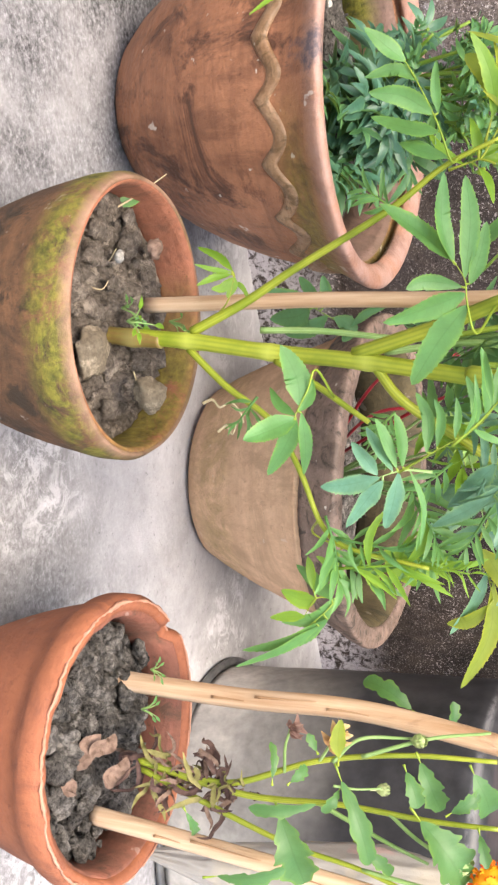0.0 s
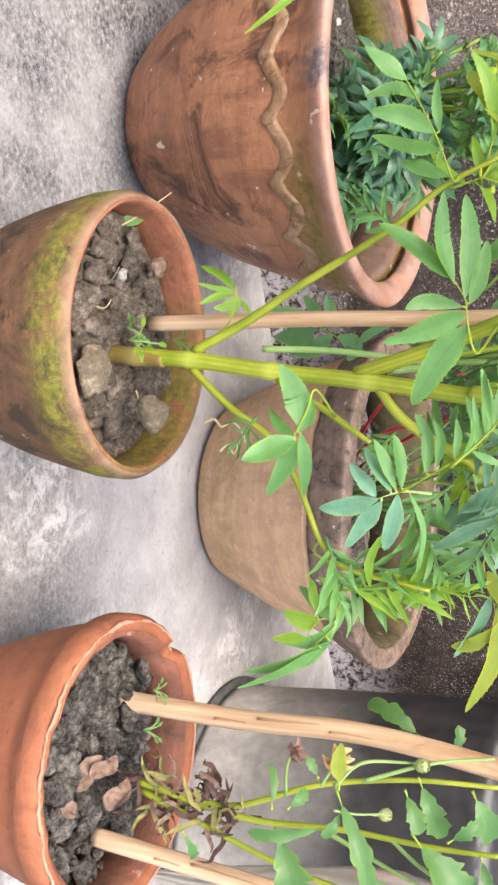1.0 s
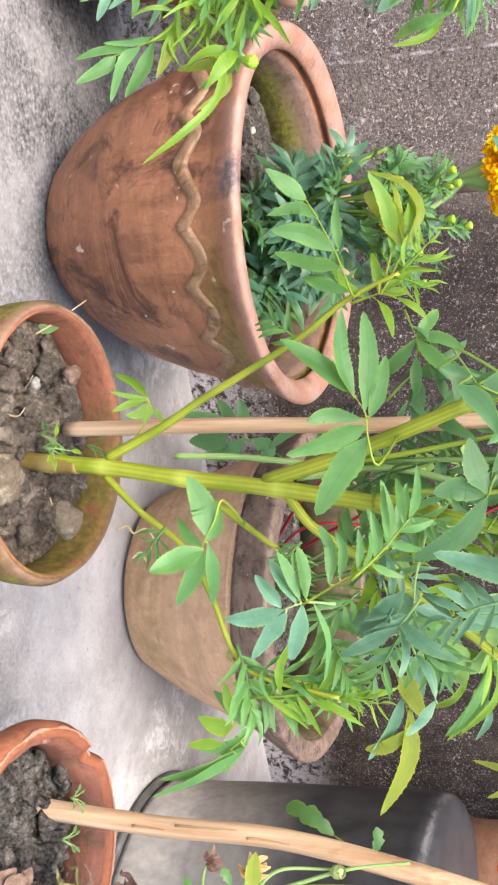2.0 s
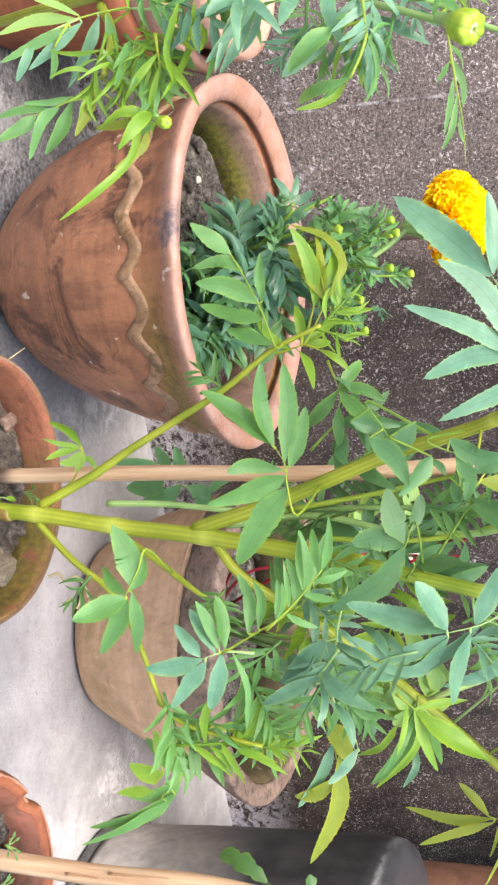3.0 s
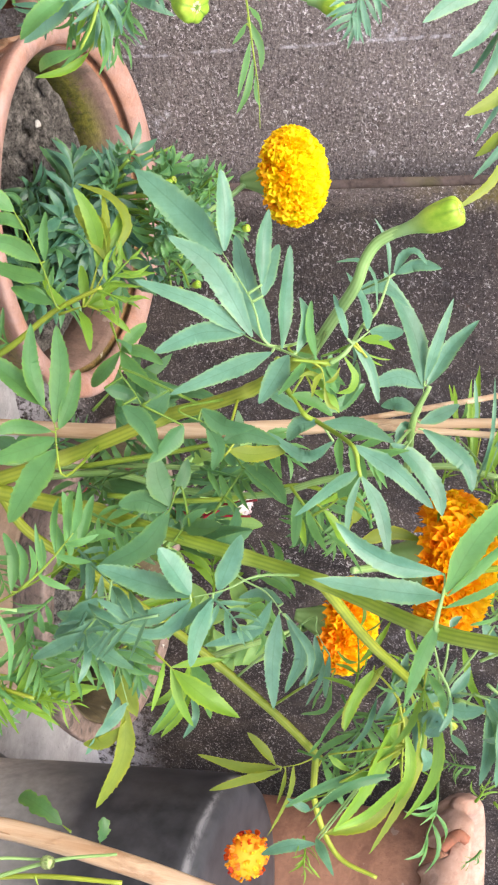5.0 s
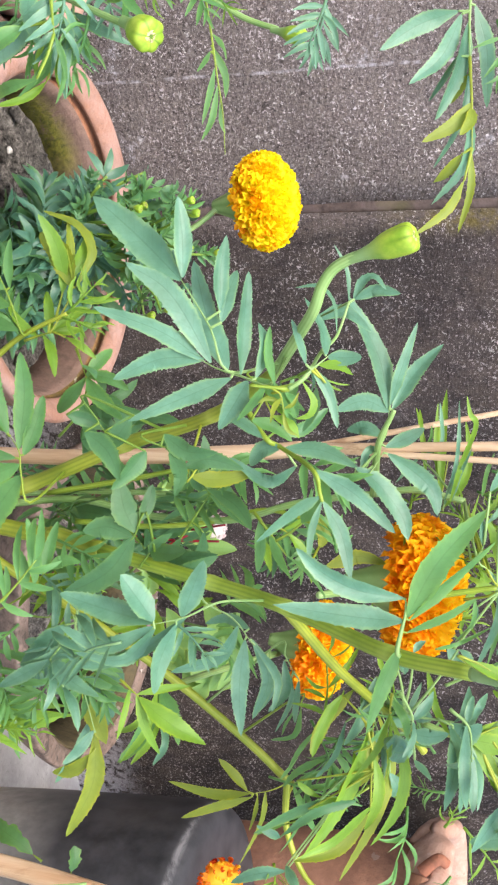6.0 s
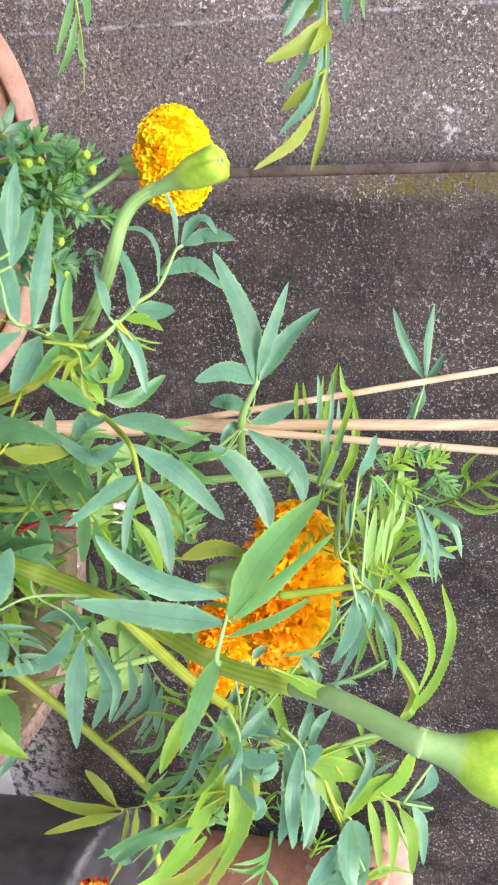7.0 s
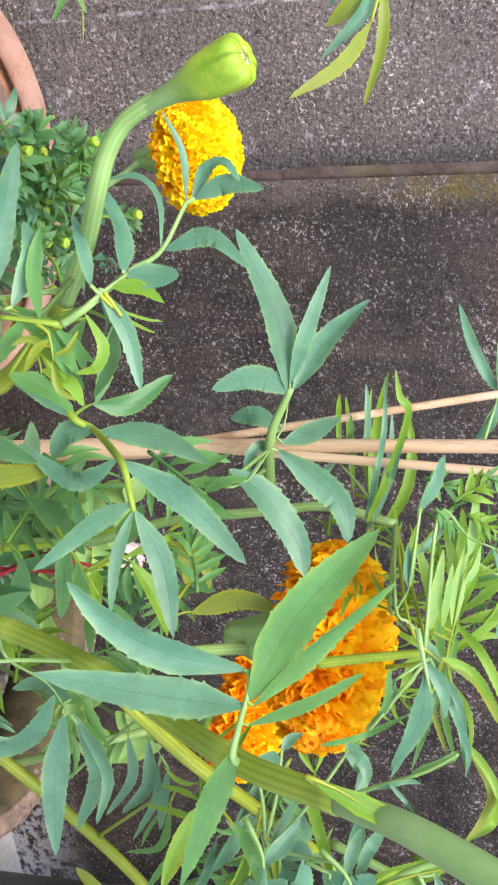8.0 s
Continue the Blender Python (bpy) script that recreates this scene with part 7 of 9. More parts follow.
leaf(MAIN, ((0.304, 0.471, 0.403), (0.291, 0.479, 0.419), (0.274, 0.488, 0.435)), (((0.299, 0.474, 0.409), (0.270, 0.469, 0.417), 0.005), ((0.294, 0.477, 0.417), (0.265, 0.482, 0.416), 0.004), ((0.285, 0.482, 0.425), (0.266, 0.512, 0.416), 0.005), ((0.278, 0.486, 0.432), (0.262, 0.517, 0.423), 0.006), ((0.274, 0.488, 0.435), (0.245, 0.494, 0.441), 0.006), ((0.298, 0.475, 0.416), (0.306, 0.479, 0.431), 0.005), ((0.288, 0.480, 0.427), (0.297, 0.492, 0.440), 0.006), ((0.280, 0.485, 0.433), (0.277, 0.493, 0.448), 0.005),), LEAF)
pinnate(MAIN, (0.338, 0.567, 0.386), (0.369, 0.549, 0.430), 5, .42, .22, LEAF_BLUE)
pinnate(MAIN, (0.378, 0.521, 0.364), (0.412, 0.501, 0.388), 5, .42, .2, LEAF)
pinnate(MAIN, (0.363, 0.530, 0.407), (0.391, 0.513, 0.387), 5, .42, .22, LEAF_BLUE)
pinnate(MAIN, (0.319, 0.532, 0.354), (0.338, 0.521, 0.333), 5, .42, .22, LEAF)
pinnate(MAIN, (0.355, 0.557, 0.412), (0.330, 0.572, 0.436), 5, .42, .16, LEAF_YOUNG)
pinnate(MAIN, (0.382, 0.542, 0.424), (0.420, 0.520, 0.443), 5, .42, .2, LEAF)
pinnate(MAIN, (0.403, 0.512, 0.311), (0.412, 0.507, 0.393), 7, .30, .18, LEAF)
pinnate(MAIN, (0.350, 0.526, 0.388), (0.376, 0.511, 0.350), 5, .45, .2, LEAF)
pinnate(MAIN, (0.378, 0.521, 0.411), (0.413, 0.501, 0.388), 5, .45, .2, LEAF)
ribbon(MAIN, ((0.302, 0.620, 0.646), (0.294, 0.650, 0.649), (0.265, 0.649, 0.659), (0.256, 0.648, 0.656), (0.246, 0.652, 0.654)), 0.0033, LEAF_YOUNG)
ribbon(MAIN, ((0.312, 0.638, 0.640), (0.285, 0.632, 0.648), (0.271, 0.646, 0.649), (0.250, 0.654, 0.649)), 0.0024, LEAF_BLUE)
ribbon(MAIN, ((0.309, 0.633, 0.645), (0.296, 0.649, 0.650), (0.274, 0.638, 0.658)), 0.0023, LEAF_BLUE)
ribbon(MAIN, ((0.289, 0.665, 0.623), (0.277, 0.671, 0.622), (0.272, 0.686, 0.619)), 0.0023, LEAF_YOUNG)
ribbon(MAIN, ((0.296, 0.674, 0.621), (0.284, 0.668, 0.628), (0.272, 0.663, 0.630)), 0.0023, LEAF)
ribbon(MAIN, ((0.296, 0.668, 0.624), (0.286, 0.666, 0.635), (0.275, 0.678, 0.634), (0.265, 0.682, 0.633)), 0.0026, LEAF_BLUE)
ribbon(MAIN, ((0.309, 0.640, 0.663), (0.308, 0.667, 0.663), (0.295, 0.671, 0.668)), 0.0030, LEAF)
ribbon(MAIN, ((0.328, 0.640, 0.661), (0.318, 0.650, 0.671), (0.311, 0.655, 0.676)), 0.0024, LEAF_YOUNG)
ribbon(MAIN, ((0.342, 0.576, 0.682), (0.340, 0.554, 0.691), (0.362, 0.557, 0.696), (0.375, 0.557, 0.695)), 0.0025, LEAF_BLUE)
ribbon(MAIN, ((0.328, 0.567, 0.686), (0.336, 0.570, 0.697), (0.346, 0.561, 0.708)), 0.0030, LEAF_YOUNG)
ribbon(MAIN, ((0.362, 0.560, 0.696), (0.373, 0.556, 0.705), (0.381, 0.553, 0.708)), 0.0030, LEAF_YOUNG)
ribbon(MAIN, ((0.375, 0.547, 0.709), (0.374, 0.533, 0.708), (0.387, 0.536, 0.698)), 0.0030, LEAF_YOUNG)
ribbon(MAIN, ((0.330, 0.559, 0.667), (0.346, 0.557, 0.665), (0.365, 0.564, 0.654)), 0.0027, LEAF)
stem(MAIN, ((0.337, 0.567, 0.636), (0.334, 0.570, 0.656), (0.330, 0.572, 0.678)), .0022, .0016, STEM_MID)
ribbon(MAIN, ((0.343, 0.527, 0.648), (0.354, 0.548, 0.658), (0.340, 0.547, 0.677)), 0.0022, LEAF)
ribbon(MAIN, ((0.354, 0.543, 0.653), (0.363, 0.542, 0.658), (0.364, 0.534, 0.663)), 0.0064, LEAF_BLUE)
stem(MAIN, ((0.368, 0.527, 0.653), (0.362, 0.530, 0.666), (0.355, 0.534, 0.684), (0.348, 0.538, 0.696)), .0010, .0006, STEM_WAXY)
ribbon(MAIN, ((0.356, 0.523, 0.669), (0.355, 0.528, 0.679), (0.367, 0.541, 0.681)), 0.0016, LEAF_BLUE)
ribbon(MAIN, ((0.353, 0.523, 0.674), (0.361, 0.524, 0.679), (0.361, 0.519, 0.683)), 0.0014, LEAF_BLUE)
ribbon(MAIN, ((0.423, 0.486, 0.606), (0.424, 0.474, 0.585), (0.444, 0.473, 0.564)), 0.0052, LEAF_DARK)
ribbon(MAIN, ((0.425, 0.484, 0.614), (0.444, 0.474, 0.594), (0.446, 0.460, 0.577)), 0.0050, LEAF_YOUNG)
ribbon(MAIN, ((0.391, 0.504, 0.621), (0.376, 0.485, 0.631), (0.384, 0.489, 0.636)), 0.0093, LEAF_BLUE)
ribbon(MAIN, ((0.398, 0.494, 0.628), (0.389, 0.493, 0.632), (0.381, 0.495, 0.633)), 0.0087, LEAF_BLUE)
ribbon(MAIN, ((0.355, 0.477, 0.663), (0.357, 0.452, 0.672), (0.390, 0.454, 0.669)), 0.0062, LEAF_BLUE)
leaf(MAIN, ((0.320, 0.554, 0.464), (0.311, 0.560, 0.471)), (((0.309, 0.561, 0.466), (0.303, 0.550, 0.499), 0.014), ((0.325, 0.552, 0.481), (0.316, 0.566, 0.512), 0.011), ((0.314, 0.558, 0.471), (0.299, 0.562, 0.486), 0.008),), LEAF_DARK)
leaf(MAIN, ((0.281, 0.600, 0.492), (0.287, 0.596, 0.499)), (((0.287, 0.596, 0.499), (0.298, 0.567, 0.535), 0.013), ((0.272, 0.605, 0.490), (0.297, 0.611, 0.489), 0.009), ((0.275, 0.603, 0.484), (0.265, 0.607, 0.470), 0.006),), LEAF_DARK)
leaf(MAIN, ((0.306, 0.586, 0.546), (0.308, 0.584, 0.552)), (((0.308, 0.584, 0.552), (0.342, 0.581, 0.568), 0.009), ((0.312, 0.582, 0.536), (0.318, 0.559, 0.548), 0.007), ((0.306, 0.586, 0.550), (0.304, 0.605, 0.568), 0.006),), LEAF_YOUNG)
ribbon(MAIN, ((0.468, 0.587, 0.441), (0.473, 0.568, 0.441), (0.499, 0.568, 0.422)), 0.0058, LEAF_YOUNG)
ribbon(MAIN, ((0.465, 0.580, 0.447), (0.475, 0.567, 0.452), (0.490, 0.561, 0.443)), 0.0049, LEAF_BLUE)
ribbon(MAIN, ((0.466, 0.594, 0.434), (0.471, 0.578, 0.426), (0.484, 0.582, 0.407)), 0.0048, LEAF_YOUNG)
stem(MAIN, ((0.314, 0.627, 0.368), (0.306, 0.643, 0.439), (0.299, 0.659, 0.491), (0.292, 0.663, 0.530)), .0020, .0014, STEM_MID)
stem(MAIN, ((0.330, 0.618, 0.390), (0.336, 0.626, 0.440), (0.336, 0.637, 0.485), (0.328, 0.642, 0.523), (0.339, 0.636, 0.569)), .0020, .0014, STEM_MID)
pinnate(MAIN, (0.413, 0.501, 0.374), (0.414, 0.500, 0.412), 7, .35, .12, LEAF_YOUNG)
pinnate(MAIN, (0.340, 0.554, 0.329), (0.365, 0.540, 0.349), 5, .5, .2, LEAF)
pinnate(MAIN, (0.182, 0.628, 0.409), (0.160, 0.641, 0.435), 4, .5, .18, LEAF_YOUNG)
pinnate(MAIN, (0.184, 0.627, 0.406), (0.195, 0.626, 0.434), 4, .5, .18, LEAF_YOUNG)
pinnate(MAIN, (0.197, 0.625, 0.374), (0.170, 0.641, 0.354), 4, .5, .2, LEAF)
pinnate(MAIN, (0.220, 0.618, 0.342), (0.203, 0.628, 0.313), 4, .5, .2, LEAF)
ribbon(MAIN, ((0.389, 0.550, 0.704), (0.373, 0.558, 0.716), (0.339, 0.554, 0.725), (0.322, 0.568, 0.719)), 0.0050, LEAF_YOUNG)
ribbon(MAIN, ((0.329, 0.592, 0.687), (0.338, 0.579, 0.701), (0.371, 0.578, 0.711), (0.394, 0.567, 0.704)), 0.0037, LEAF_YOUNG)
ribbon(MAIN, ((0.336, 0.601, 0.678), (0.350, 0.582, 0.681), (0.383, 0.566, 0.672)), 0.0040, LEAF)
ribbon(MAIN, ((0.340, 0.597, 0.686), (0.368, 0.590, 0.681), (0.378, 0.568, 0.689)), 0.0032, LEAF)
stem(MAIN, ((0.363, 0.483, 0.674), (0.352, 0.490, 0.699), (0.355, 0.488, 0.721)), .0014, .0008, STEM_WAXY)
frond(MAIN, ((0.3575, 0.4749, 0.6588), (0.3601, 0.4782, 0.6722), (0.3567, 0.4852, 0.6867), (0.3547, 0.4919, 0.7026)), (((0.3615, 0.4780, 0.6736), (0.3595, 0.4860, 0.6851), (0.3564, 0.4969, 0.7033), 0.0079), ((0.3556, 0.4778, 0.6640), (0.3739, 0.4765, 0.6804), (0.3914, 0.4724, 0.6876), 0.0092), ((0.3614, 0.4776, 0.6723), (0.3653, 0.4803, 0.6858), (0.3679, 0.4833, 0.6979), 0.0110), ((0.3852, 0.4701, 0.6882), (0.3738, 0.4775, 0.6972), (0.3664, 0.4836, 0.7091), 0.0079),), LEAF_YOUNG)
frond(MAIN, ((0.3665, 0.4795, 0.6859), (0.3751, 0.4788, 0.6970), (0.3802, 0.4807, 0.7106)), (((0.3777, 0.4778, 0.6985), (0.3919, 0.4719, 0.7026), (0.4085, 0.4641, 0.7053), 0.0053), ((0.3784, 0.4798, 0.7052), (0.3915, 0.4729, 0.7100), (0.4065, 0.4632, 0.7102), 0.0053), ((0.3828, 0.4798, 0.7121), (0.3925, 0.4754, 0.7181), (0.4077, 0.4661, 0.7190), 0.0061), ((0.3788, 0.4768, 0.6972), (0.3708, 0.4846, 0.7103), (0.3584, 0.4925, 0.7173), 0.0105),), LEAF_YOUNG)
frond(MAIN, ((0.3677, 0.4831, 0.6980), (0.3771, 0.4805, 0.7051), (0.3809, 0.4813, 0.7133)), (((0.3821, 0.4820, 0.7174), (0.3920, 0.4794, 0.7217), (0.4077, 0.4724, 0.7230), 0.0057), ((0.3668, 0.4929, 0.7246), (0.3776, 0.4902, 0.7229), (0.3852, 0.4848, 0.7086), 0.0070), ((0.3843, 0.4840, 0.7263), (0.3839, 0.4841, 0.7185), (0.3839, 0.4838, 0.7101), 0.0061), ((0.3564, 0.4886, 0.6961), (0.3638, 0.4830, 0.6989), (0.3772, 0.4701, 0.6905), 0.0044), ((0.3696, 0.4824, 0.6989), (0.3649, 0.4853, 0.7053), (0.3616, 0.4871, 0.7107), 0.0022),), LEAF_BLUE)
frond(MAIN, ((0.3498, 0.4781, 0.6557), (0.3545, 0.4789, 0.6653), (0.3567, 0.4810, 0.6747)), (((0.3529, 0.4785, 0.6617), (0.3581, 0.4768, 0.6698), (0.3531, 0.4809, 0.6783), 0.0123), ((0.3555, 0.4777, 0.6635), (0.3771, 0.4710, 0.6647), (0.3987, 0.4620, 0.6595), 0.0101), ((0.3559, 0.4788, 0.6672), (0.3752, 0.4688, 0.6739), (0.3927, 0.4580, 0.6751), 0.0105), ((0.3851, 0.4697, 0.6869), (0.3951, 0.4696, 0.6941), (0.4171, 0.4613, 0.6970), 0.0123), ((0.4061, 0.4624, 0.6986), (0.4109, 0.4590, 0.6862), (0.4127, 0.4569, 0.6731), 0.0105),), LEAF_BLUE)
frond(MAIN, ((0.3851, 0.4697, 0.6869), (0.3903, 0.4679, 0.6898), (0.3954, 0.4656, 0.6911)), (((0.3904, 0.4680, 0.6903), (0.4078, 0.4628, 0.6923), (0.4293, 0.4559, 0.6960), 0.0057),), LEAF_YOUNG)
ribbon(MAIN, ((0.402, 0.536, 0.469), (0.416, 0.515, 0.467), (0.448, 0.517, 0.443)), 0.0044, LEAF_YOUNG)
stem(MAIN, ((0.357, 0.637, 0.411), (0.350, 0.641, 0.448), (0.346, 0.649, 0.487)), .0011, .0008, STEM_RED)
stem(MAIN, ((0.351, 0.635, 0.422), (0.354, 0.638, 0.453), (0.356, 0.643, 0.483)), .0010, .0008, STEM_RED)
stem(MAIN, ((0.356, 0.632, 0.447), (0.349, 0.641, 0.465), (0.344, 0.650, 0.483)), .0010, .0007, STEM_RED)
ribbon(MAIN, ((0.347, 0.511, 0.646), (0.374, 0.514, 0.649), (0.374, 0.491, 0.660)), 0.0042, LEAF_YOUNG)
ribbon(MAIN, ((0.345, 0.483, 0.632), (0.352, 0.476, 0.639), (0.370, 0.481, 0.639)), 0.0044, LEAF)
leaf(MAIN, ((0.362, 0.496, 0.635), (0.364, 0.494, 0.639)), (((0.370, 0.491, 0.637), (0.373, 0.504, 0.649), 0.009), ((0.361, 0.496, 0.639), (0.358, 0.516, 0.642), 0.005), ((0.339, 0.509, 0.629), (0.355, 0.518, 0.634), 0.012), ((0.331, 0.513, 0.663), (0.339, 0.507, 0.671), 0.006), ((0.365, 0.494, 0.662), (0.341, 0.492, 0.672), 0.008), ((0.334, 0.511, 0.639), (0.331, 0.518, 0.645), 0.005),), LEAF_BLUE)
ribbon(MAIN, ((0.364, 0.522, 0.680), (0.366, 0.514, 0.687), (0.376, 0.512, 0.689)), 0.0028, LEAF_YOUNG)
ribbon(MAIN, ((0.377, 0.502, 0.671), (0.376, 0.512, 0.689), (0.358, 0.505, 0.708)), 0.0035, LEAF_YOUNG)
ribbon(MAIN, ((0.377, 0.557, 0.674), (0.367, 0.556, 0.688), (0.366, 0.561, 0.693)), 0.0030, LEAF)
ribbon(MAIN, ((0.371, 0.492, 0.668), (0.344, 0.481, 0.676), (0.344, 0.495, 0.680)), 0.0043, LEAF_BLUE)
fill = random.Random(31)
low, high = Vector((0.328, 0.607, 0.335)), Vector((0.346, 0.609, 0.588))
GAPS = (Vector((0.339, 0.635, 0.473)), Vector((0.371, 0.686, 0.439)), Vector((0.355, 0.649, 0.556)), Vector((0.369, 0.549, 0.562)), Vector((0.406, 0.597, 0.550)), Vector((0.456, 0.660, 0.534)))
for i in range(46):
    q = low.lerp(high, fill.random() ** 0.8)
    a = q + Vector((0.866, -0.5, 0)) * fill.uniform(-0.035, 0.055) + Vector((0.5, 0.866, 0)) * fill.uniform(0.025, 0.10) + Vector((0, 0, fill.uniform(-0.02, 0.02)))
    if min((a - gap).length for gap in GAPS) < 0.055:
        continue
    w = fill.uniform(0, 2 * math.pi)
    b = a + Vector((math.cos(w) * 0.8, math.sin(w) * 0.8, fill.uniform(-0.3, 0.8))) * fill.uniform(0.05, 0.085)
    pinnate(MAIN, a, b, 4, 0.5, 0.24, fill.choice((LEAF_DARK, LEAF_DARK, LEAF_BLUE, LEAF, LEAF_YOUNG)))
fine = Vector((0.355, 0.661, 0.673))
for i in range(13):
    a = fine + Vector((0.866, -0.5, 0)) * fill.gauss(0, 0.035) + Vector((0.5, 0.866, 0)) * fill.gauss(0, 0.03) + Vector((0, 0, fill.gauss(-0.01, 0.03)))
    b = a + Vector((fill.gauss(0, 0.6), fill.gauss(0, 0.6), fill.uniform(-0.4, 1))) * fill.uniform(0.035, 0.06)
    pinnate(MAIN, a, b, 6, 0.42, 0.13, LEAF_YOUNG if fill.random() < 0.7 else LEAF)
fine = Vector((0.485, 0.586, 0.611))
for i in range(12):
    a = fine + Vector((0.866, -0.5, 0)) * fill.gauss(0, 0.028) + Vector((0.5, 0.866, 0)) * fill.gauss(0, 0.03) + Vector((0, 0, fill.gauss(0, 0.05)))
    b = a + Vector((fill.gauss(0, 0.7), fill.gauss(0, 0.6), fill.uniform(-0.8, 0.8))) * fill.uniform(0.035, 0.06)
    pinnate(MAIN, a, b, 5, 0.42, 0.14, LEAF_YOUNG if fill.random() < 0.5 else LEAF)
frond(MAIN, ((0.4161, 0.6130, 0.5273), (0.4240, 0.6109, 0.5316), (0.4346, 0.6079, 0.5373)), (((0.4242, 0.6069, 0.5217), (0.4406, 0.5973, 0.5256), (0.4543, 0.5835, 0.5157), 0.0055), ((0.4272, 0.6092, 0.5312), (0.4440, 0.5973, 0.5338), (0.4523, 0.5847, 0.5239), 0.0070), ((0.4382, 0.6058, 0.5364), (0.4527, 0.5961, 0.5363), (0.4677, 0.5828, 0.5277), 0.0040), ((0.4407, 0.6065, 0.5412), (0.4557, 0.5973, 0.5396), (0.4656, 0.5912, 0.5395), 0.0050),), LEAF_BLUE)
frond(MAIN, ((0.4500, 0.6022, 0.5419), (0.4551, 0.6001, 0.5427), (0.4586, 0.5985, 0.5429)), (((0.4586, 0.5985, 0.5429), (0.4741, 0.5893, 0.5390), (0.4751, 0.5827, 0.5235), 0.0045), ((0.4561, 0.5989, 0.5409), (0.4650, 0.5893, 0.5337), (0.4706, 0.5833, 0.5319), 0.0030),), LEAF)
frond(MAIN, ((0.3415, 0.5972, 0.5595), (0.3420, 0.5997, 0.5666), (0.3426, 0.6014, 0.5717)), (((0.3427, 0.6002, 0.5689), (0.3396, 0.6096, 0.5873), (0.3465, 0.6143, 0.6061), 0.0099),), LEAF_OLIVE)
frond(MAIN, ((0.3088, 0.6125, 0.5579), (0.3114, 0.6126, 0.5616), (0.3138, 0.6121, 0.5633)), (((0.3126, 0.6123, 0.5623), (0.3238, 0.6100, 0.5671), (0.3323, 0.6064, 0.5652), 0.0094), ((0.3198, 0.6105, 0.5667), (0.3268, 0.6111, 0.5736), (0.3355, 0.6089, 0.5752), 0.0045),), LEAF_OLIVE)
pinnate(MAIN, (0.2765, 0.6142, 0.6720), (0.2826, 0.6162, 0.6865), 4, 0.50, 0.27, LEAF)
pinnate(MAIN, (0.2859, 0.6133, 0.6834), (0.2793, 0.6224, 0.6989), 4, 0.50, 0.27, LEAF_YOUNG)
pinnate(MAIN, (0.2775, 0.6216, 0.6939), (0.2839, 0.6235, 0.7085), 4, 0.50, 0.27, LEAF)
pinnate(MAIN, (0.2867, 0.6193, 0.7013), (0.2812, 0.6279, 0.7165), 4, 0.50, 0.27, LEAF_YOUNG)
pinnate(MAIN, (0.2904, 0.6197, 0.7078), (0.3000, 0.6195, 0.7214), 4, 0.50, 0.27, LEAF)
pinnate(MAIN, (0.2910, 0.6126, 0.6892), (0.2991, 0.6132, 0.7028), 4, 0.50, 0.27, LEAF_YOUNG)
pinnate(MAIN, (0.2877, 0.6098, 0.6767), (0.2980, 0.6082, 0.6874), 4, 0.50, 0.27, LEAF)
frond(MAIN, ((0.2899, 0.6092, 0.6782), (0.2987, 0.6086, 0.6896), (0.3043, 0.6097, 0.7008)), (((0.3036, 0.6096, 0.6994), (0.3186, 0.6043, 0.7042), (0.3368, 0.5947, 0.7017), 0.0040), ((0.3052, 0.6097, 0.7023), (0.3216, 0.6044, 0.7099), (0.3413, 0.5951, 0.7114), 0.0040), ((0.3053, 0.6102, 0.7036), (0.3145, 0.6105, 0.7178), (0.3305, 0.6042, 0.7236), 0.0053), ((0.3039, 0.6104, 0.7022), (0.3082, 0.6082, 0.7154), (0.3121, 0.6048, 0.7249), 0.0035),), LEAF_BLUE)
frond(MAIN, ((0.1948, 0.5359, 0.4589), (0.2066, 0.5319, 0.4652), (0.2140, 0.5296, 0.4699)), (((0.2128, 0.5266, 0.4595), (0.2222, 0.5218, 0.4734), (0.2355, 0.5132, 0.4820), 0.0121), ((0.2082, 0.5375, 0.4837), (0.2183, 0.5313, 0.4753), (0.2247, 0.5259, 0.4637), 0.0109), ((0.2263, 0.5309, 0.4921), (0.2331, 0.5232, 0.4851), (0.2418, 0.5136, 0.4753), 0.0121), ((0.2034, 0.5281, 0.4496), (0.2079, 0.5327, 0.4578), (0.2158, 0.5366, 0.4691), 0.0086),), LEAF_DARK)
frond(MAIN, ((0.2177, 0.5345, 0.4894), (0.2244, 0.5346, 0.5000), (0.2284, 0.5362, 0.5106)), (((0.2191, 0.5379, 0.5014), (0.2278, 0.5352, 0.5144), (0.2292, 0.5378, 0.5315), 0.0109), ((0.2369, 0.5323, 0.5124), (0.2341, 0.5386, 0.5256), (0.2413, 0.5415, 0.5443), 0.0104), ((0.2277, 0.5345, 0.5046), (0.2380, 0.5277, 0.5122), (0.2471, 0.5184, 0.5108), 0.0086),), LEAF_DARK)
frond(MAIN, ((0.2427, 0.5299, 0.5140), (0.2378, 0.5345, 0.5198), (0.2363, 0.5374, 0.5257)), (((0.2416, 0.5315, 0.5170), (0.2460, 0.5373, 0.5311), (0.2460, 0.5464, 0.5482), 0.0098),), LEAF_OLIVE)
frond(MAIN, ((0.1688, 0.5115, 0.5637), (0.1741, 0.5109, 0.5690), (0.1779, 0.5111, 0.5741)), (((0.1710, 0.5108, 0.5648), (0.1794, 0.5089, 0.5786), (0.1907, 0.5042, 0.5887), 0.0075), ((0.1903, 0.5018, 0.5658), (0.1949, 0.5035, 0.5756), (0.2029, 0.5036, 0.5853), 0.0068), ((0.1768, 0.5169, 0.5876), (0.1831, 0.5119, 0.5848), (0.1892, 0.5106, 0.5913), 0.0046),), LEAF)
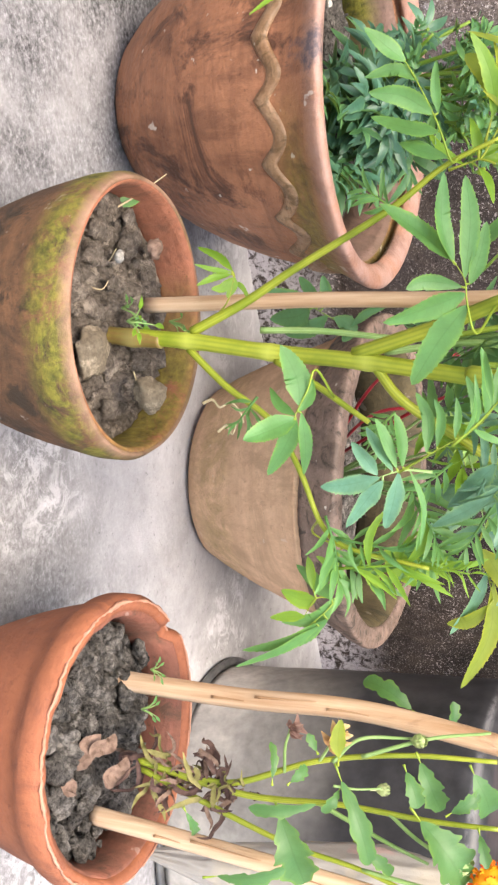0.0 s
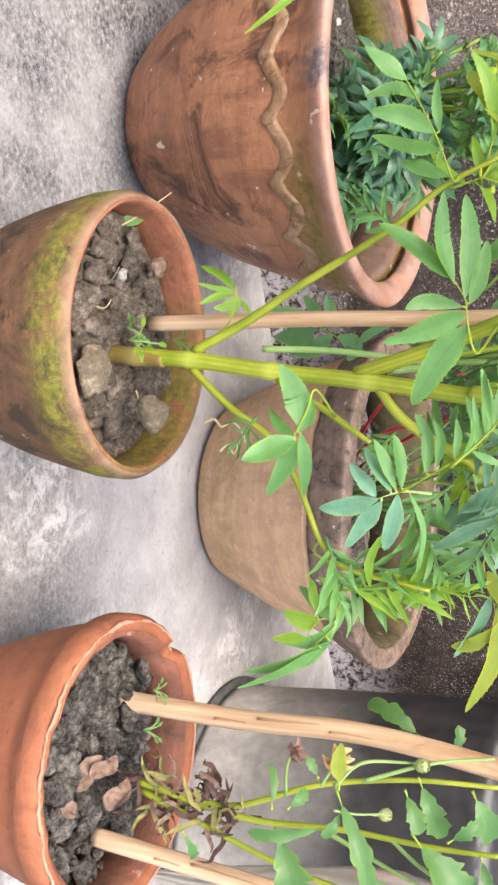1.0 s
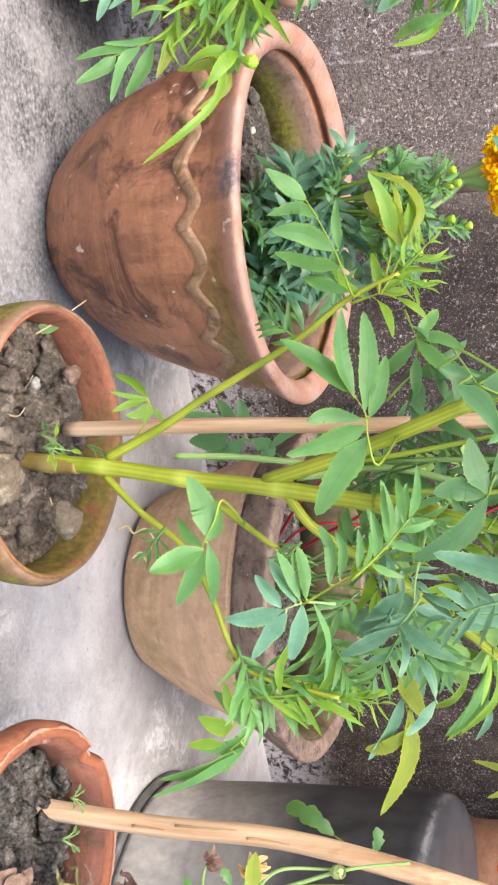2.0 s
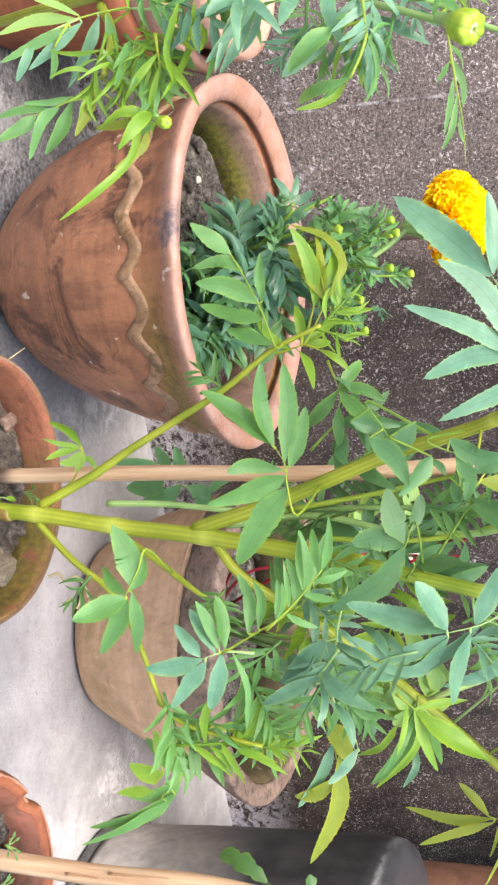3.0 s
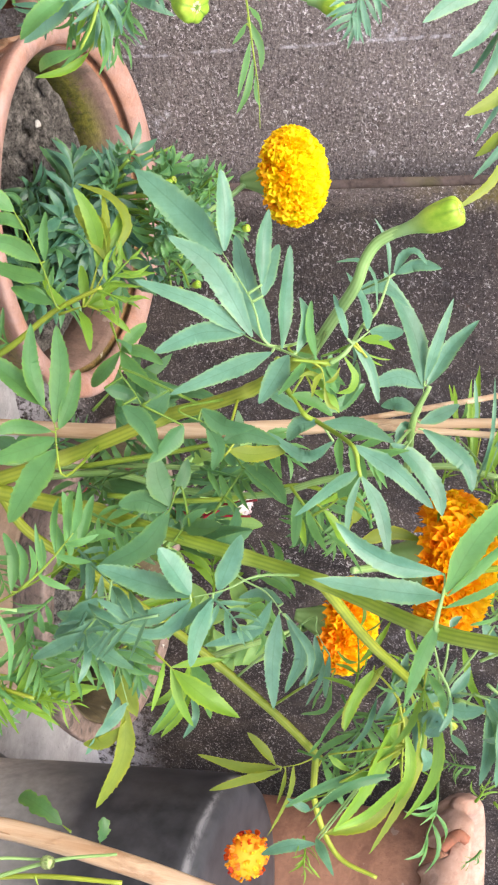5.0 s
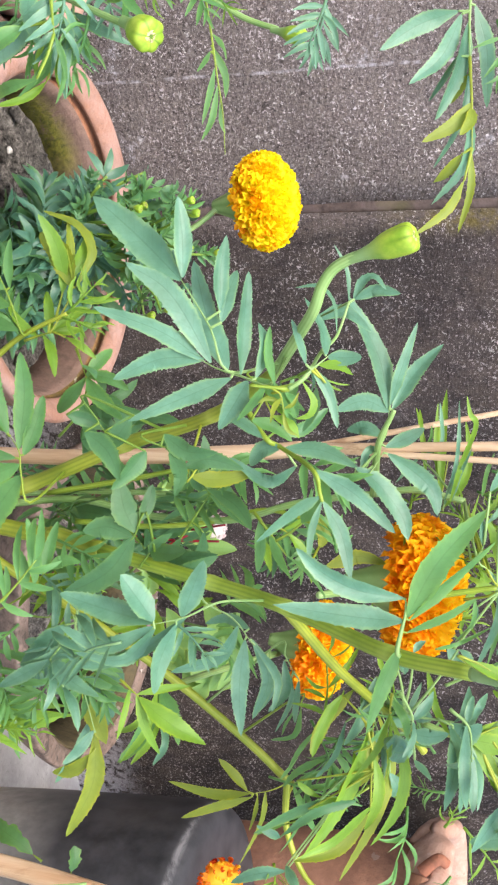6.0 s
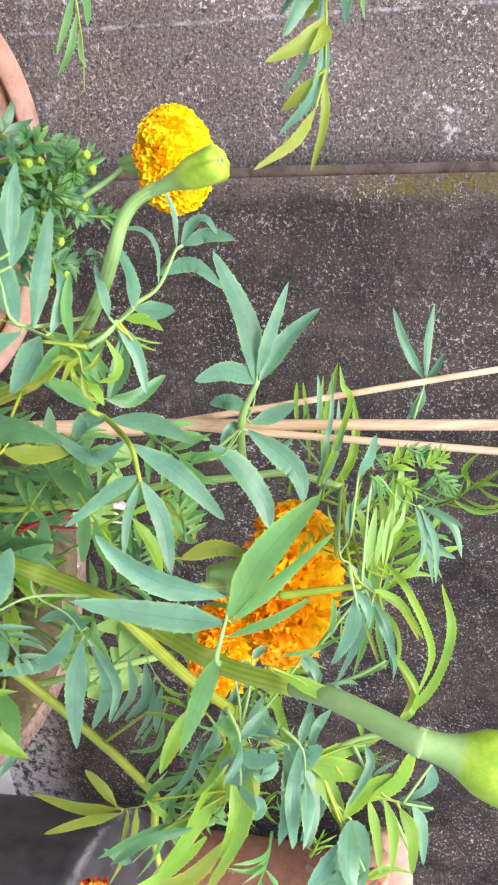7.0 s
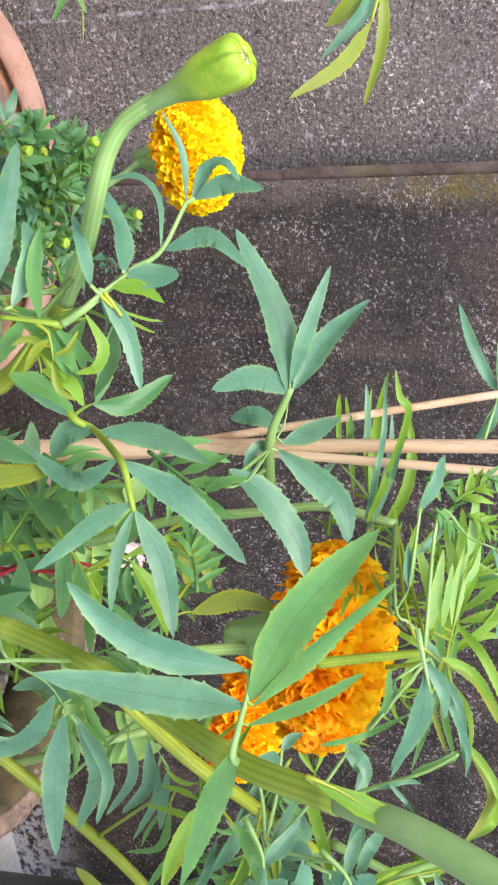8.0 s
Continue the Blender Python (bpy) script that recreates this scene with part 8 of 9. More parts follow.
frond(MAIN, ((0.1737, 0.5182, 0.5872), (0.1767, 0.5188, 0.5923), (0.1795, 0.5189, 0.5961)), (((0.1799, 0.5187, 0.5961), (0.1911, 0.5157, 0.5946), (0.2014, 0.5114, 0.5887), 0.0052), ((0.1752, 0.5143, 0.5790), (0.1888, 0.5104, 0.5823), (0.1977, 0.5093, 0.5872), 0.0042),), LEAF_DARK)
frond(MAIN, ((0.1809, 0.5091, 0.5726), (0.1875, 0.5066, 0.5746), (0.1914, 0.5051, 0.5754)), (((0.1899, 0.5057, 0.5754), (0.1945, 0.5063, 0.5841), (0.2013, 0.5042, 0.5887), 0.0052), ((0.1825, 0.5083, 0.5727), (0.1873, 0.5065, 0.5807), (0.1924, 0.5030, 0.5850), 0.0033),), LEAF_YOUNG)
pompon(MAIN, (0.367, 0.620, 0.624), (0.10, 0.10, 1), 0.046, 0.023, PETAL_ORANGE, 600, 5, "full orange marigold head")
pompon(MAIN, (0.569, 0.803, 0.500), (0.25, 0.1, 1), 0.043, 0.024, PETAL_ORANGE, 480, 6, "deep orange marigold head")
stem(MAIN, ((0.340, 0.566, 0.573), (0.355, 0.592, 0.581), (0.370, 0.618, 0.595)), 0.0022, 0.003, STEM_WAXY)
stem(MAIN, ((0.449, 0.601, 0.454), (0.501, 0.681, 0.452), (0.574, 0.800, 0.462)), 0.0022, 0.003, STEM_WAXY)

# ---- the budding marigold in the plain pot ----
NEAR = thing("marigold_plant", (NEAR[0], NEAR[1], 0.118), "budding marigold with thin feathered leaves and green buds", "plant", "marigolds")
frond(NEAR, ((0.0046, 0.6721, 0.6608), (0.0256, 0.6607, 0.6598), (0.0468, 0.6497, 0.6605), (0.0707, 0.6378, 0.6624)), (((0.0249, 0.6590, 0.6541), (0.0289, 0.6475, 0.6342), (0.0382, 0.6337, 0.6157), 0.0107), ((0.0265, 0.6589, 0.6558), (0.0445, 0.6418, 0.6468), (0.0551, 0.6266, 0.6314), 0.0095), ((0.0308, 0.6578, 0.6594), (0.0514, 0.6454, 0.6550), (0.0749, 0.6292, 0.6438), 0.0113), ((0.0460, 0.6479, 0.6542), (0.0568, 0.6460, 0.6470), (0.0676, 0.6436, 0.6388), 0.0036), ((0.0233, 0.6629, 0.6625), (0.0458, 0.6580, 0.6685), (0.0738, 0.6482, 0.6690), 0.0095), ((0.0469, 0.6500, 0.6613), (0.0766, 0.6391, 0.6565), (0.1003, 0.6280, 0.6419), 0.0048), ((0.0708, 0.6378, 0.6627), (0.0971, 0.6245, 0.6592), (0.1150, 0.6112, 0.6430), 0.0060),), LEAF_BLUE)
frond(NEAR, ((0.0468, 0.6497, 0.6605), (0.0707, 0.6378, 0.6624), (0.0898, 0.6279, 0.6631)), (((0.0547, 0.6456, 0.6608), (0.0613, 0.6486, 0.6558), (0.0707, 0.6497, 0.6497), 0.0060), ((0.0686, 0.6389, 0.6624), (0.0776, 0.6283, 0.6533), (0.0832, 0.6174, 0.6384), 0.0078), ((0.0713, 0.6375, 0.6625), (0.0765, 0.6308, 0.6619), (0.0818, 0.6228, 0.6574), 0.0066), ((0.0926, 0.6245, 0.6575), (0.0996, 0.6214, 0.6506), (0.1053, 0.6190, 0.6432), 0.0066), ((0.1047, 0.6188, 0.6596), (0.1161, 0.6044, 0.6522), (0.1243, 0.5891, 0.6373), 0.0054), ((0.0905, 0.6273, 0.6625), (0.1119, 0.6229, 0.6622), (0.1325, 0.6168, 0.6558), 0.0042),), LEAF_OLIVE)
frond(NEAR, ((0.0156, 0.7789, 0.4740), (0.0399, 0.7694, 0.4785), (0.0641, 0.7597, 0.4823), (0.0884, 0.7501, 0.4865), (0.1129, 0.7394, 0.4882)), (((0.0400, 0.7697, 0.4792), (0.0488, 0.7718, 0.4844), (0.0574, 0.7726, 0.4858), 0.0060), ((0.0466, 0.7663, 0.4785), (0.0655, 0.7658, 0.4856), (0.0806, 0.7641, 0.4849), 0.0056), ((0.0500, 0.7646, 0.4782), (0.0560, 0.7592, 0.4749), (0.0609, 0.7539, 0.4706), 0.0037), ((0.0605, 0.7608, 0.4809), (0.0762, 0.7476, 0.4791), (0.0916, 0.7343, 0.4765), 0.0045), ((0.0710, 0.7568, 0.4830), (0.0908, 0.7468, 0.4794), (0.1028, 0.7393, 0.4729), 0.0045), ((0.0813, 0.7526, 0.4844), (0.0938, 0.7505, 0.4844), (0.1016, 0.7513, 0.4862), 0.0030),), LEAF)
stem(NEAR, ((-0.135, 0.700, 0.118), (-0.13, 0.69, 0.2), (-0.105, 0.66, 0.30), (-0.06, 0.62, 0.40), (-0.036, 0.598, 0.368)), 0.006, 0.0045)
stem(NEAR, ((-0.013, 0.769, 0.118), (-0.023, 0.683, 0.227), (-0.028, 0.617, 0.309), (-0.039, 0.600, 0.368), (-0.033, 0.585, 0.459), (-0.013, 0.608, 0.592), (0.010, 0.652, 0.658)), .0035, .002, STEM)
stem(NEAR, ((-0.022, 0.613, 0.309), (-0.008, 0.593, 0.322), (0.011, 0.571, 0.323)), .003, .002, STEM)
stem(NEAR, ((-0.037, 0.599, 0.400), (-0.011, 0.584, 0.457), (-0.002, 0.556, 0.491), (0.005, 0.540, 0.515)), .002, .0016, STEM_WAXY)
stem(NEAR, ((-0.004, 0.764, 0.431), (0.014, 0.766, 0.475), (0.031, 0.764, 0.504), (0.039, 0.759, 0.527)), .0022, .0018, STEM_WAXY)
stem(NEAR, ((-0.001, 0.578, 0.321), (0.021, 0.565, 0.343), (0.036, 0.557, 0.357)), .0016, .0010, STEM_WAXY)
leaf(NEAR, ((0.016, 0.568, 0.349), (0.036, 0.557, 0.355)), (((0.037, 0.556, 0.353), (0.035, 0.545, 0.326), 0.008), ((0.033, 0.558, 0.355), (0.045, 0.530, 0.344), 0.009), ((0.019, 0.566, 0.350), (0.044, 0.556, 0.352), 0.004),), LEAF_YOUNG)
leaf(NEAR, ((-0.019, 0.577, 0.420), (-0.007, 0.570, 0.411)), (((-0.015, 0.574, 0.414), (0.010, 0.546, 0.394), 0.007), ((-0.014, 0.574, 0.421), (0.010, 0.569, 0.406), 0.005), ((-0.016, 0.575, 0.405), (-0.012, 0.569, 0.378), 0.007), ((-0.015, 0.575, 0.392), (0.003, 0.567, 0.366), 0.006),), LEAF_BLUE)
leaf(NEAR, ((-0.012, 0.540, 0.479), (0.005, 0.530, 0.482)), (((0.001, 0.533, 0.465), (0.016, 0.516, 0.446), 0.012), ((0.005, 0.530, 0.482), (0.036, 0.524, 0.481), 0.004), ((0.010, 0.528, 0.479), (0.028, 0.535, 0.464), 0.005), ((0.008, 0.529, 0.485), (0.026, 0.527, 0.486), 0.003), ((0.012, 0.527, 0.479), (0.033, 0.528, 0.457), 0.004), ((0.023, 0.520, 0.474), (0.035, 0.532, 0.441), 0.007),), LEAF)
pinnate(NEAR, (0.018, 0.544, 0.703), (0.052, 0.524, 0.705), 7, .35, .14, LEAF_YOUNG)
pinnate(NEAR, (0.017, 0.544, 0.720), (0.043, 0.530, 0.722), 6, .35, .16, LEAF)
pinnate(NEAR, (-0.008, 0.582, 0.328), (0.037, 0.556, 0.340), 8, .4, .10, LEAF_YOUNG)
pinnate(NEAR, (-0.012, 0.584, 0.345), (0.031, 0.559, 0.363), 8, .4, .10, LEAF_YOUNG)
pinnate(NEAR, (-0.003, 0.579, 0.369), (0.034, 0.569, 0.317), 8, .4, .10, LEAF_YOUNG)
pinnate(NEAR, (-0.002, 0.578, 0.335), (0.019, 0.567, 0.373), 7, .4, .12, LEAF_YOUNG)
pinnate(NEAR, (-0.001, 0.555, 0.491), (0.038, 0.544, 0.475), 6, .35, .14, LEAF)
pinnate(NEAR, (-0.018, 0.587, 0.461), (0.037, 0.556, 0.474), 6, .35, .14, LEAF)
pinnate(NEAR, (-0.010, 0.583, 0.440), (0.021, 0.565, 0.438), 6, .35, .14, LEAF)
pinnate(NEAR, (-0.018, 0.576, 0.488), (0.014, 0.558, 0.505), 5, .45, .2, LEAF_BLUE)
pinnate(NEAR, (0.019, 0.682, 0.578), (0.053, 0.662, 0.569), 5, .4, .2, LEAF_BLUE)
pinnate(NEAR, (-0.033, 0.597, 0.327), (-0.009, 0.582, 0.376), 6, .45, .18, LEAF_YOUNG)
pinnate(NEAR, (-0.026, 0.593, 0.385), (-0.001, 0.578, 0.425), 6, .45, .2, LEAF)
bud(NEAR, (-0.005, 0.580, 0.365), (0.000, 0.571, 0.383), .0068)
bud(NEAR, (0.036, 0.557, 0.353), (0.038, 0.550, 0.365), .0035)
bud(NEAR, (0.003, 0.539, 0.514), (0.009, 0.524, 0.533), .0080)
bud(NEAR, (0.039, 0.759, 0.523), (0.044, 0.751, 0.546), .0058)
pinnate(NEAR, (-0.027, 0.581, 0.343), (-0.014, 0.574, 0.376), 5, .45, .22, LEAF)
pinnate(NEAR, (-0.021, 0.589, 0.361), (-0.004, 0.556, 0.409), 5, .45, .22, LEAF_BLUE)
pinnate(NEAR, (-0.007, 0.582, 0.335), (0.031, 0.559, 0.367), 5, .45, .2, LEAF)
pinnate(NEAR, (-0.009, 0.582, 0.324), (0.034, 0.558, 0.309), 7, .4, .12, LEAF_YOUNG)
pinnate(NEAR, (-0.018, 0.553, 0.482), (0.025, 0.529, 0.478), 5, .45, .2, LEAF_BLUE)
pinnate(NEAR, (-0.013, 0.562, 0.540), (0.010, 0.548, 0.556), 5, .45, .2, LEAF)
pinnate(NEAR, (-0.013, 0.562, 0.513), (-0.001, 0.555, 0.535), 7, .4, .12, LEAF_YOUNG)
pinnate(NEAR, (0.004, 0.760, 0.483), (0.032, 0.743, 0.505), 7, .4, .12, LEAF_YOUNG)
pinnate(NEAR, (0.009, 0.630, 0.591), (0.041, 0.611, 0.578), 5, .45, .2, LEAF_BLUE)
pinnate(NEAR, (0.001, 0.577, 0.443), (0.021, 0.565, 0.419), 5, .45, .2, LEAF_BLUE)
pinnate(NEAR, (0.000, 0.577, 0.465), (0.036, 0.556, 0.480), 6, .4, .16, LEAF)
pinnate(NEAR, (-0.001, 0.578, 0.453), (0.029, 0.560, 0.446), 6, .4, .16, LEAF)
pinnate(NEAR, (0.030, 0.652, 0.675), (0.069, 0.630, 0.683), 6, .4, .16, LEAF)
pinnate(NEAR, (0.030, 0.641, 0.699), (0.058, 0.625, 0.710), 7, .35, .14, LEAF_YOUNG)
ribbon(NEAR, ((-0.010, 0.570, 0.368), (0.012, 0.571, 0.359), (0.036, 0.546, 0.348)), 0.0053, LEAF)
ribbon(NEAR, ((-0.015, 0.588, 0.407), (-0.000, 0.564, 0.409), (0.017, 0.554, 0.397)), 0.0065, LEAF_BLUE)
ribbon(NEAR, ((0.031, 0.546, 0.352), (0.053, 0.542, 0.343), (0.066, 0.526, 0.327), (0.078, 0.519, 0.305)), 0.0040, LEAF_YOUNG)
ribbon(NEAR, ((-0.001, 0.578, 0.457), (0.009, 0.576, 0.444), (0.022, 0.576, 0.427)), 0.0076, LEAF_BLUE)
ribbon(NEAR, ((0.008, 0.554, 0.479), (0.021, 0.535, 0.480), (0.037, 0.542, 0.476)), 0.0028, LEAF_BLUE)
ribbon(NEAR, ((0.011, 0.537, 0.477), (0.023, 0.542, 0.469), (0.034, 0.544, 0.452)), 0.0028, LEAF)
leaf(NEAR, ((-0.019, 0.577, 0.455), (-0.009, 0.571, 0.456)), (((0.001, 0.565, 0.455), (0.019, 0.537, 0.437), 0.014), ((-0.021, 0.578, 0.419), (0.013, 0.541, 0.400), 0.007), ((-0.016, 0.575, 0.458), (0.012, 0.540, 0.469), 0.010), ((-0.016, 0.575, 0.440), (-0.003, 0.550, 0.435), 0.010),), LEAF_BLUE)
leaf(NEAR, ((-0.007, 0.570, 0.476), (0.003, 0.564, 0.478)), (((-0.004, 0.568, 0.481), (0.031, 0.567, 0.460), 0.006), ((0.004, 0.564, 0.480), (0.034, 0.535, 0.482), 0.005), ((0.005, 0.563, 0.474), (0.029, 0.566, 0.442), 0.006), ((-0.001, 0.566, 0.485), (0.016, 0.568, 0.505), 0.007), ((0.006, 0.562, 0.478), (0.028, 0.559, 0.489), 0.003),), LEAF_BLUE)
leaf(NEAR, ((0.025, 0.552, 0.466), (0.029, 0.549, 0.464)), (((0.030, 0.548, 0.463), (0.035, 0.528, 0.444), 0.005), ((0.007, 0.562, 0.465), (0.031, 0.555, 0.455), 0.003), ((0.010, 0.560, 0.471), (0.032, 0.542, 0.473), 0.004),), LEAF_YOUNG)
frond(NEAR, ((-0.0178, 0.6033, 0.3465), (-0.0191, 0.5984, 0.3333), (-0.0196, 0.5926, 0.3185), (-0.0185, 0.5871, 0.3067)), (((-0.0162, 0.5867, 0.3082), (-0.0070, 0.5783, 0.2941), (0.0035, 0.5687, 0.2784), 0.0072), ((-0.0176, 0.5910, 0.3170), (-0.0028, 0.5840, 0.3098), (0.0165, 0.5730, 0.2981), 0.0078), ((-0.0119, 0.5742, 0.2831), (-0.0013, 0.5662, 0.2792), (0.0078, 0.5588, 0.2754), 0.0060),), LEAF_BLUE)
frond(NEAR, ((-0.0191, 0.5984, 0.3333), (-0.0196, 0.5926, 0.3185), (-0.0185, 0.5871, 0.3067), (-0.0169, 0.5839, 0.3008)), (((-0.0184, 0.5929, 0.3209), (-0.0021, 0.5872, 0.3241), (0.0137, 0.5806, 0.3246), 0.0066), ((-0.0144, 0.5833, 0.3023), (-0.0100, 0.5740, 0.2863), (-0.0030, 0.5616, 0.2659), 0.0060), ((-0.0059, 0.5757, 0.2934), (0.0025, 0.5688, 0.2955), (0.0095, 0.5614, 0.2951), 0.0042),), LEAF)
frond(NEAR, ((-0.0191, 0.5984, 0.3333), (-0.0196, 0.5926, 0.3185), (-0.0185, 0.5871, 0.3067)), (((-0.0179, 0.5869, 0.3067), (-0.0209, 0.5812, 0.2817), (-0.0171, 0.5740, 0.2609), 0.0072), ((-0.0199, 0.5878, 0.3067), (-0.0278, 0.5835, 0.2949), (-0.0340, 0.5783, 0.2832), 0.0060),), LEAF_PALE)
frond(NEAR, ((0.0065, 0.5841, 0.3235), (0.0162, 0.5752, 0.3131), (0.0216, 0.5684, 0.3027), (0.0256, 0.5603, 0.2879), (0.0271, 0.5547, 0.2761)), (((0.0205, 0.5683, 0.3013), (0.0215, 0.5627, 0.2913), (0.0190, 0.5570, 0.2770), 0.0039), ((0.0255, 0.5622, 0.2924), (0.0230, 0.5583, 0.2752), (0.0251, 0.5531, 0.2600), 0.0051), ((0.0267, 0.5576, 0.2826), (0.0312, 0.5511, 0.2770), (0.0362, 0.5411, 0.2638), 0.0078), ((0.0246, 0.5639, 0.2953), (0.0298, 0.5545, 0.2881), (0.0481, 0.5398, 0.2830), 0.0066), ((0.0229, 0.5675, 0.3021), (0.0367, 0.5624, 0.2948), (0.0486, 0.5566, 0.2839), 0.0084),), LEAF)
frond(NEAR, ((0.0065, 0.5841, 0.3235), (0.0162, 0.5752, 0.3131)), (((0.0176, 0.5745, 0.3131), (0.0284, 0.5675, 0.3104), (0.0409, 0.5583, 0.3041), 0.0072), ((0.0372, 0.5766, 0.3405), (0.0392, 0.5743, 0.3277), (0.0394, 0.5712, 0.3106), 0.0060), ((0.0437, 0.5740, 0.3416), (0.0528, 0.5664, 0.3388), (0.0600, 0.5550, 0.3248), 0.0048),), LEAF_OLIVE)
frond(NEAR, ((0.0223, 0.5876, 0.3500), (0.0305, 0.5827, 0.3476), (0.0358, 0.5793, 0.3455)), (((0.0331, 0.5810, 0.3464), (0.0421, 0.5730, 0.3424), (0.0495, 0.5608, 0.3263), 0.0066), ((0.0100, 0.5947, 0.3531), (0.0218, 0.5899, 0.3561), (0.0291, 0.5831, 0.3488), 0.0090), ((0.0071, 0.5960, 0.3531), (0.0095, 0.5949, 0.3617), (0.0173, 0.5905, 0.3687), 0.0054),), LEAF)
leaf(NEAR, ((-0.006, 0.570, 0.358), (0.013, 0.559, 0.362)), (((0.004, 0.563, 0.360), (0.025, 0.558, 0.339), 0.005), ((0.010, 0.560, 0.362), (0.039, 0.564, 0.347), 0.004), ((0.005, 0.563, 0.365), (0.032, 0.542, 0.388), 0.005), ((0.002, 0.565, 0.363), (0.017, 0.562, 0.373), 0.003),), LEAF_YOUNG)
leaf(NEAR, ((-0.029, 0.559, 0.412), (-0.018, 0.553, 0.415)), (((-0.018, 0.553, 0.415), (-0.012, 0.534, 0.401), 0.009), ((-0.020, 0.555, 0.418), (0.002, 0.551, 0.434), 0.006), ((-0.016, 0.552, 0.412), (0.005, 0.529, 0.418), 0.007), ((-0.025, 0.557, 0.421), (-0.015, 0.549, 0.443), 0.007),), LEAF_BLUE)
leaf(NEAR, ((-0.017, 0.553, 0.510), (-0.010, 0.548, 0.513)), (((-0.012, 0.550, 0.513), (-0.003, 0.559, 0.496), 0.006), ((-0.012, 0.550, 0.515), (0.003, 0.538, 0.527), 0.006), ((-0.016, 0.552, 0.523), (0.000, 0.548, 0.536), 0.005), ((-0.007, 0.547, 0.513), (0.006, 0.557, 0.506), 0.005), ((-0.011, 0.549, 0.542), (-0.002, 0.552, 0.554), 0.004),), LEAF)
ribbon(NEAR, ((-0.019, 0.565, 0.376), (0.002, 0.563, 0.366), (0.018, 0.548, 0.373)), 0.0032, LEAF_YOUNG)
ribbon(NEAR, ((-0.018, 0.568, 0.384), (0.007, 0.573, 0.373), (0.024, 0.538, 0.369)), 0.0032, LEAF_YOUNG)
ribbon(NEAR, ((-0.020, 0.564, 0.393), (0.004, 0.577, 0.389), (0.021, 0.558, 0.387)), 0.0039, LEAF)

# ---- the chrysanthemum in the broken pot ----
CHRYS = thing("chrysanthemum_plant", (0.575, 0.453, 0.153), "thin chrysanthemum with lobed leaves and withered lower ones", "plant")
leaf(CHRYS, ((0.5559, 0.4208, 0.2756), (0.5651, 0.4167, 0.2793)), (((0.5651, 0.4167, 0.2793), (0.6068, 0.3979, 0.2963), 0.0307),), LEAF_BROAD)
leaf(CHRYS, ((0.5420, 0.4490, 0.3105), (0.5516, 0.4429, 0.3157)), (((0.5516, 0.4429, 0.3157), (0.5953, 0.4153, 0.3394), 0.0172),), LEAF_BROAD)
leaf(CHRYS, ((0.5433, 0.4706, 0.3603), (0.5496, 0.4674, 0.3636)), (((0.5496, 0.4674, 0.3636), (0.5783, 0.4529, 0.3784), 0.0195),), LEAF_BROAD)
leaf(CHRYS, ((0.5454, 0.4247, 0.2737), (0.5417, 0.4282, 0.2731)), (((0.5417, 0.4282, 0.2731), (0.5251, 0.4441, 0.2702), 0.0082),), LEAF_BROAD)
leaf(CHRYS, ((0.5469, 0.4286, 0.2827), (0.5460, 0.4312, 0.2846)), (((0.5460, 0.4312, 0.2846), (0.5420, 0.4428, 0.2933), 0.0112),), LEAF_BROAD)
leaf(CHRYS, ((0.5628, 0.4331, 0.3097), (0.5616, 0.4293, 0.3007)), (((0.5616, 0.4293, 0.3007), (0.5560, 0.4120, 0.2596), 0.0127),), LEAF_BROAD)
leaf(CHRYS, ((0.5468, 0.3962, 0.2207), (0.5522, 0.3965, 0.2215)), (((0.5522, 0.3965, 0.2215), (0.5768, 0.3978, 0.2250), 0.0082),), LEAF_BROAD)
leaf(CHRYS, ((0.5914, 0.3788, 0.2328), (0.5916, 0.3821, 0.2422)), (((0.5916, 0.3821, 0.2422), (0.5923, 0.3971, 0.2849), 0.0165),), LEAF_BROAD)
leaf(CHRYS, ((0.5548, 0.4427, 0.3155), (0.5561, 0.4393, 0.3142)), (((0.5561, 0.4393, 0.3142), (0.5620, 0.4240, 0.3083), 0.0097),), LEAF_BROAD)
leaf(CHRYS, ((0.5335, 0.4469, 0.3005), (0.5311, 0.4476, 0.2993)), (((0.5311, 0.4476, 0.2993), (0.5202, 0.4510, 0.2939), 0.0075),), LEAF_BROAD)
leaf(CHRYS, ((0.5858, 0.4255, 0.3249), (0.5906, 0.4253, 0.3295)), (((0.5906, 0.4253, 0.3295), (0.6125, 0.4242, 0.3506), 0.0112),), LEAF_BROAD)
leaf(CHRYS, ((0.5589, 0.4379, 0.3626), (0.5675, 0.4350, 0.3694)), (((0.5675, 0.4350, 0.3694), (0.6066, 0.4219, 0.4004), 0.0336),), LEAF_BROAD)
leaf(CHRYS, ((0.5399, 0.4630, 0.3980), (0.5473, 0.4626, 0.4002)), (((0.5473, 0.4626, 0.4002), (0.5810, 0.4607, 0.4102), 0.0226),), LEAF_BROAD)
leaf(CHRYS, ((0.5353, 0.4512, 0.3575), (0.5388, 0.4482, 0.3597)), (((0.5388, 0.4482, 0.3597), (0.5548, 0.4344, 0.3697), 0.0139),), LEAF_BROAD)
leaf(CHRYS, ((0.5683, 0.4428, 0.3840), (0.5662, 0.4448, 0.3878)), (((0.5662, 0.4448, 0.3878), (0.5568, 0.4541, 0.4049), 0.0124),), LEAF_BROAD)
leaf(CHRYS, ((0.5791, 0.4472, 0.4038), (0.5817, 0.4437, 0.4052)), (((0.5817, 0.4437, 0.4052), (0.5933, 0.4278, 0.4117), 0.0095),), LEAF_BROAD)
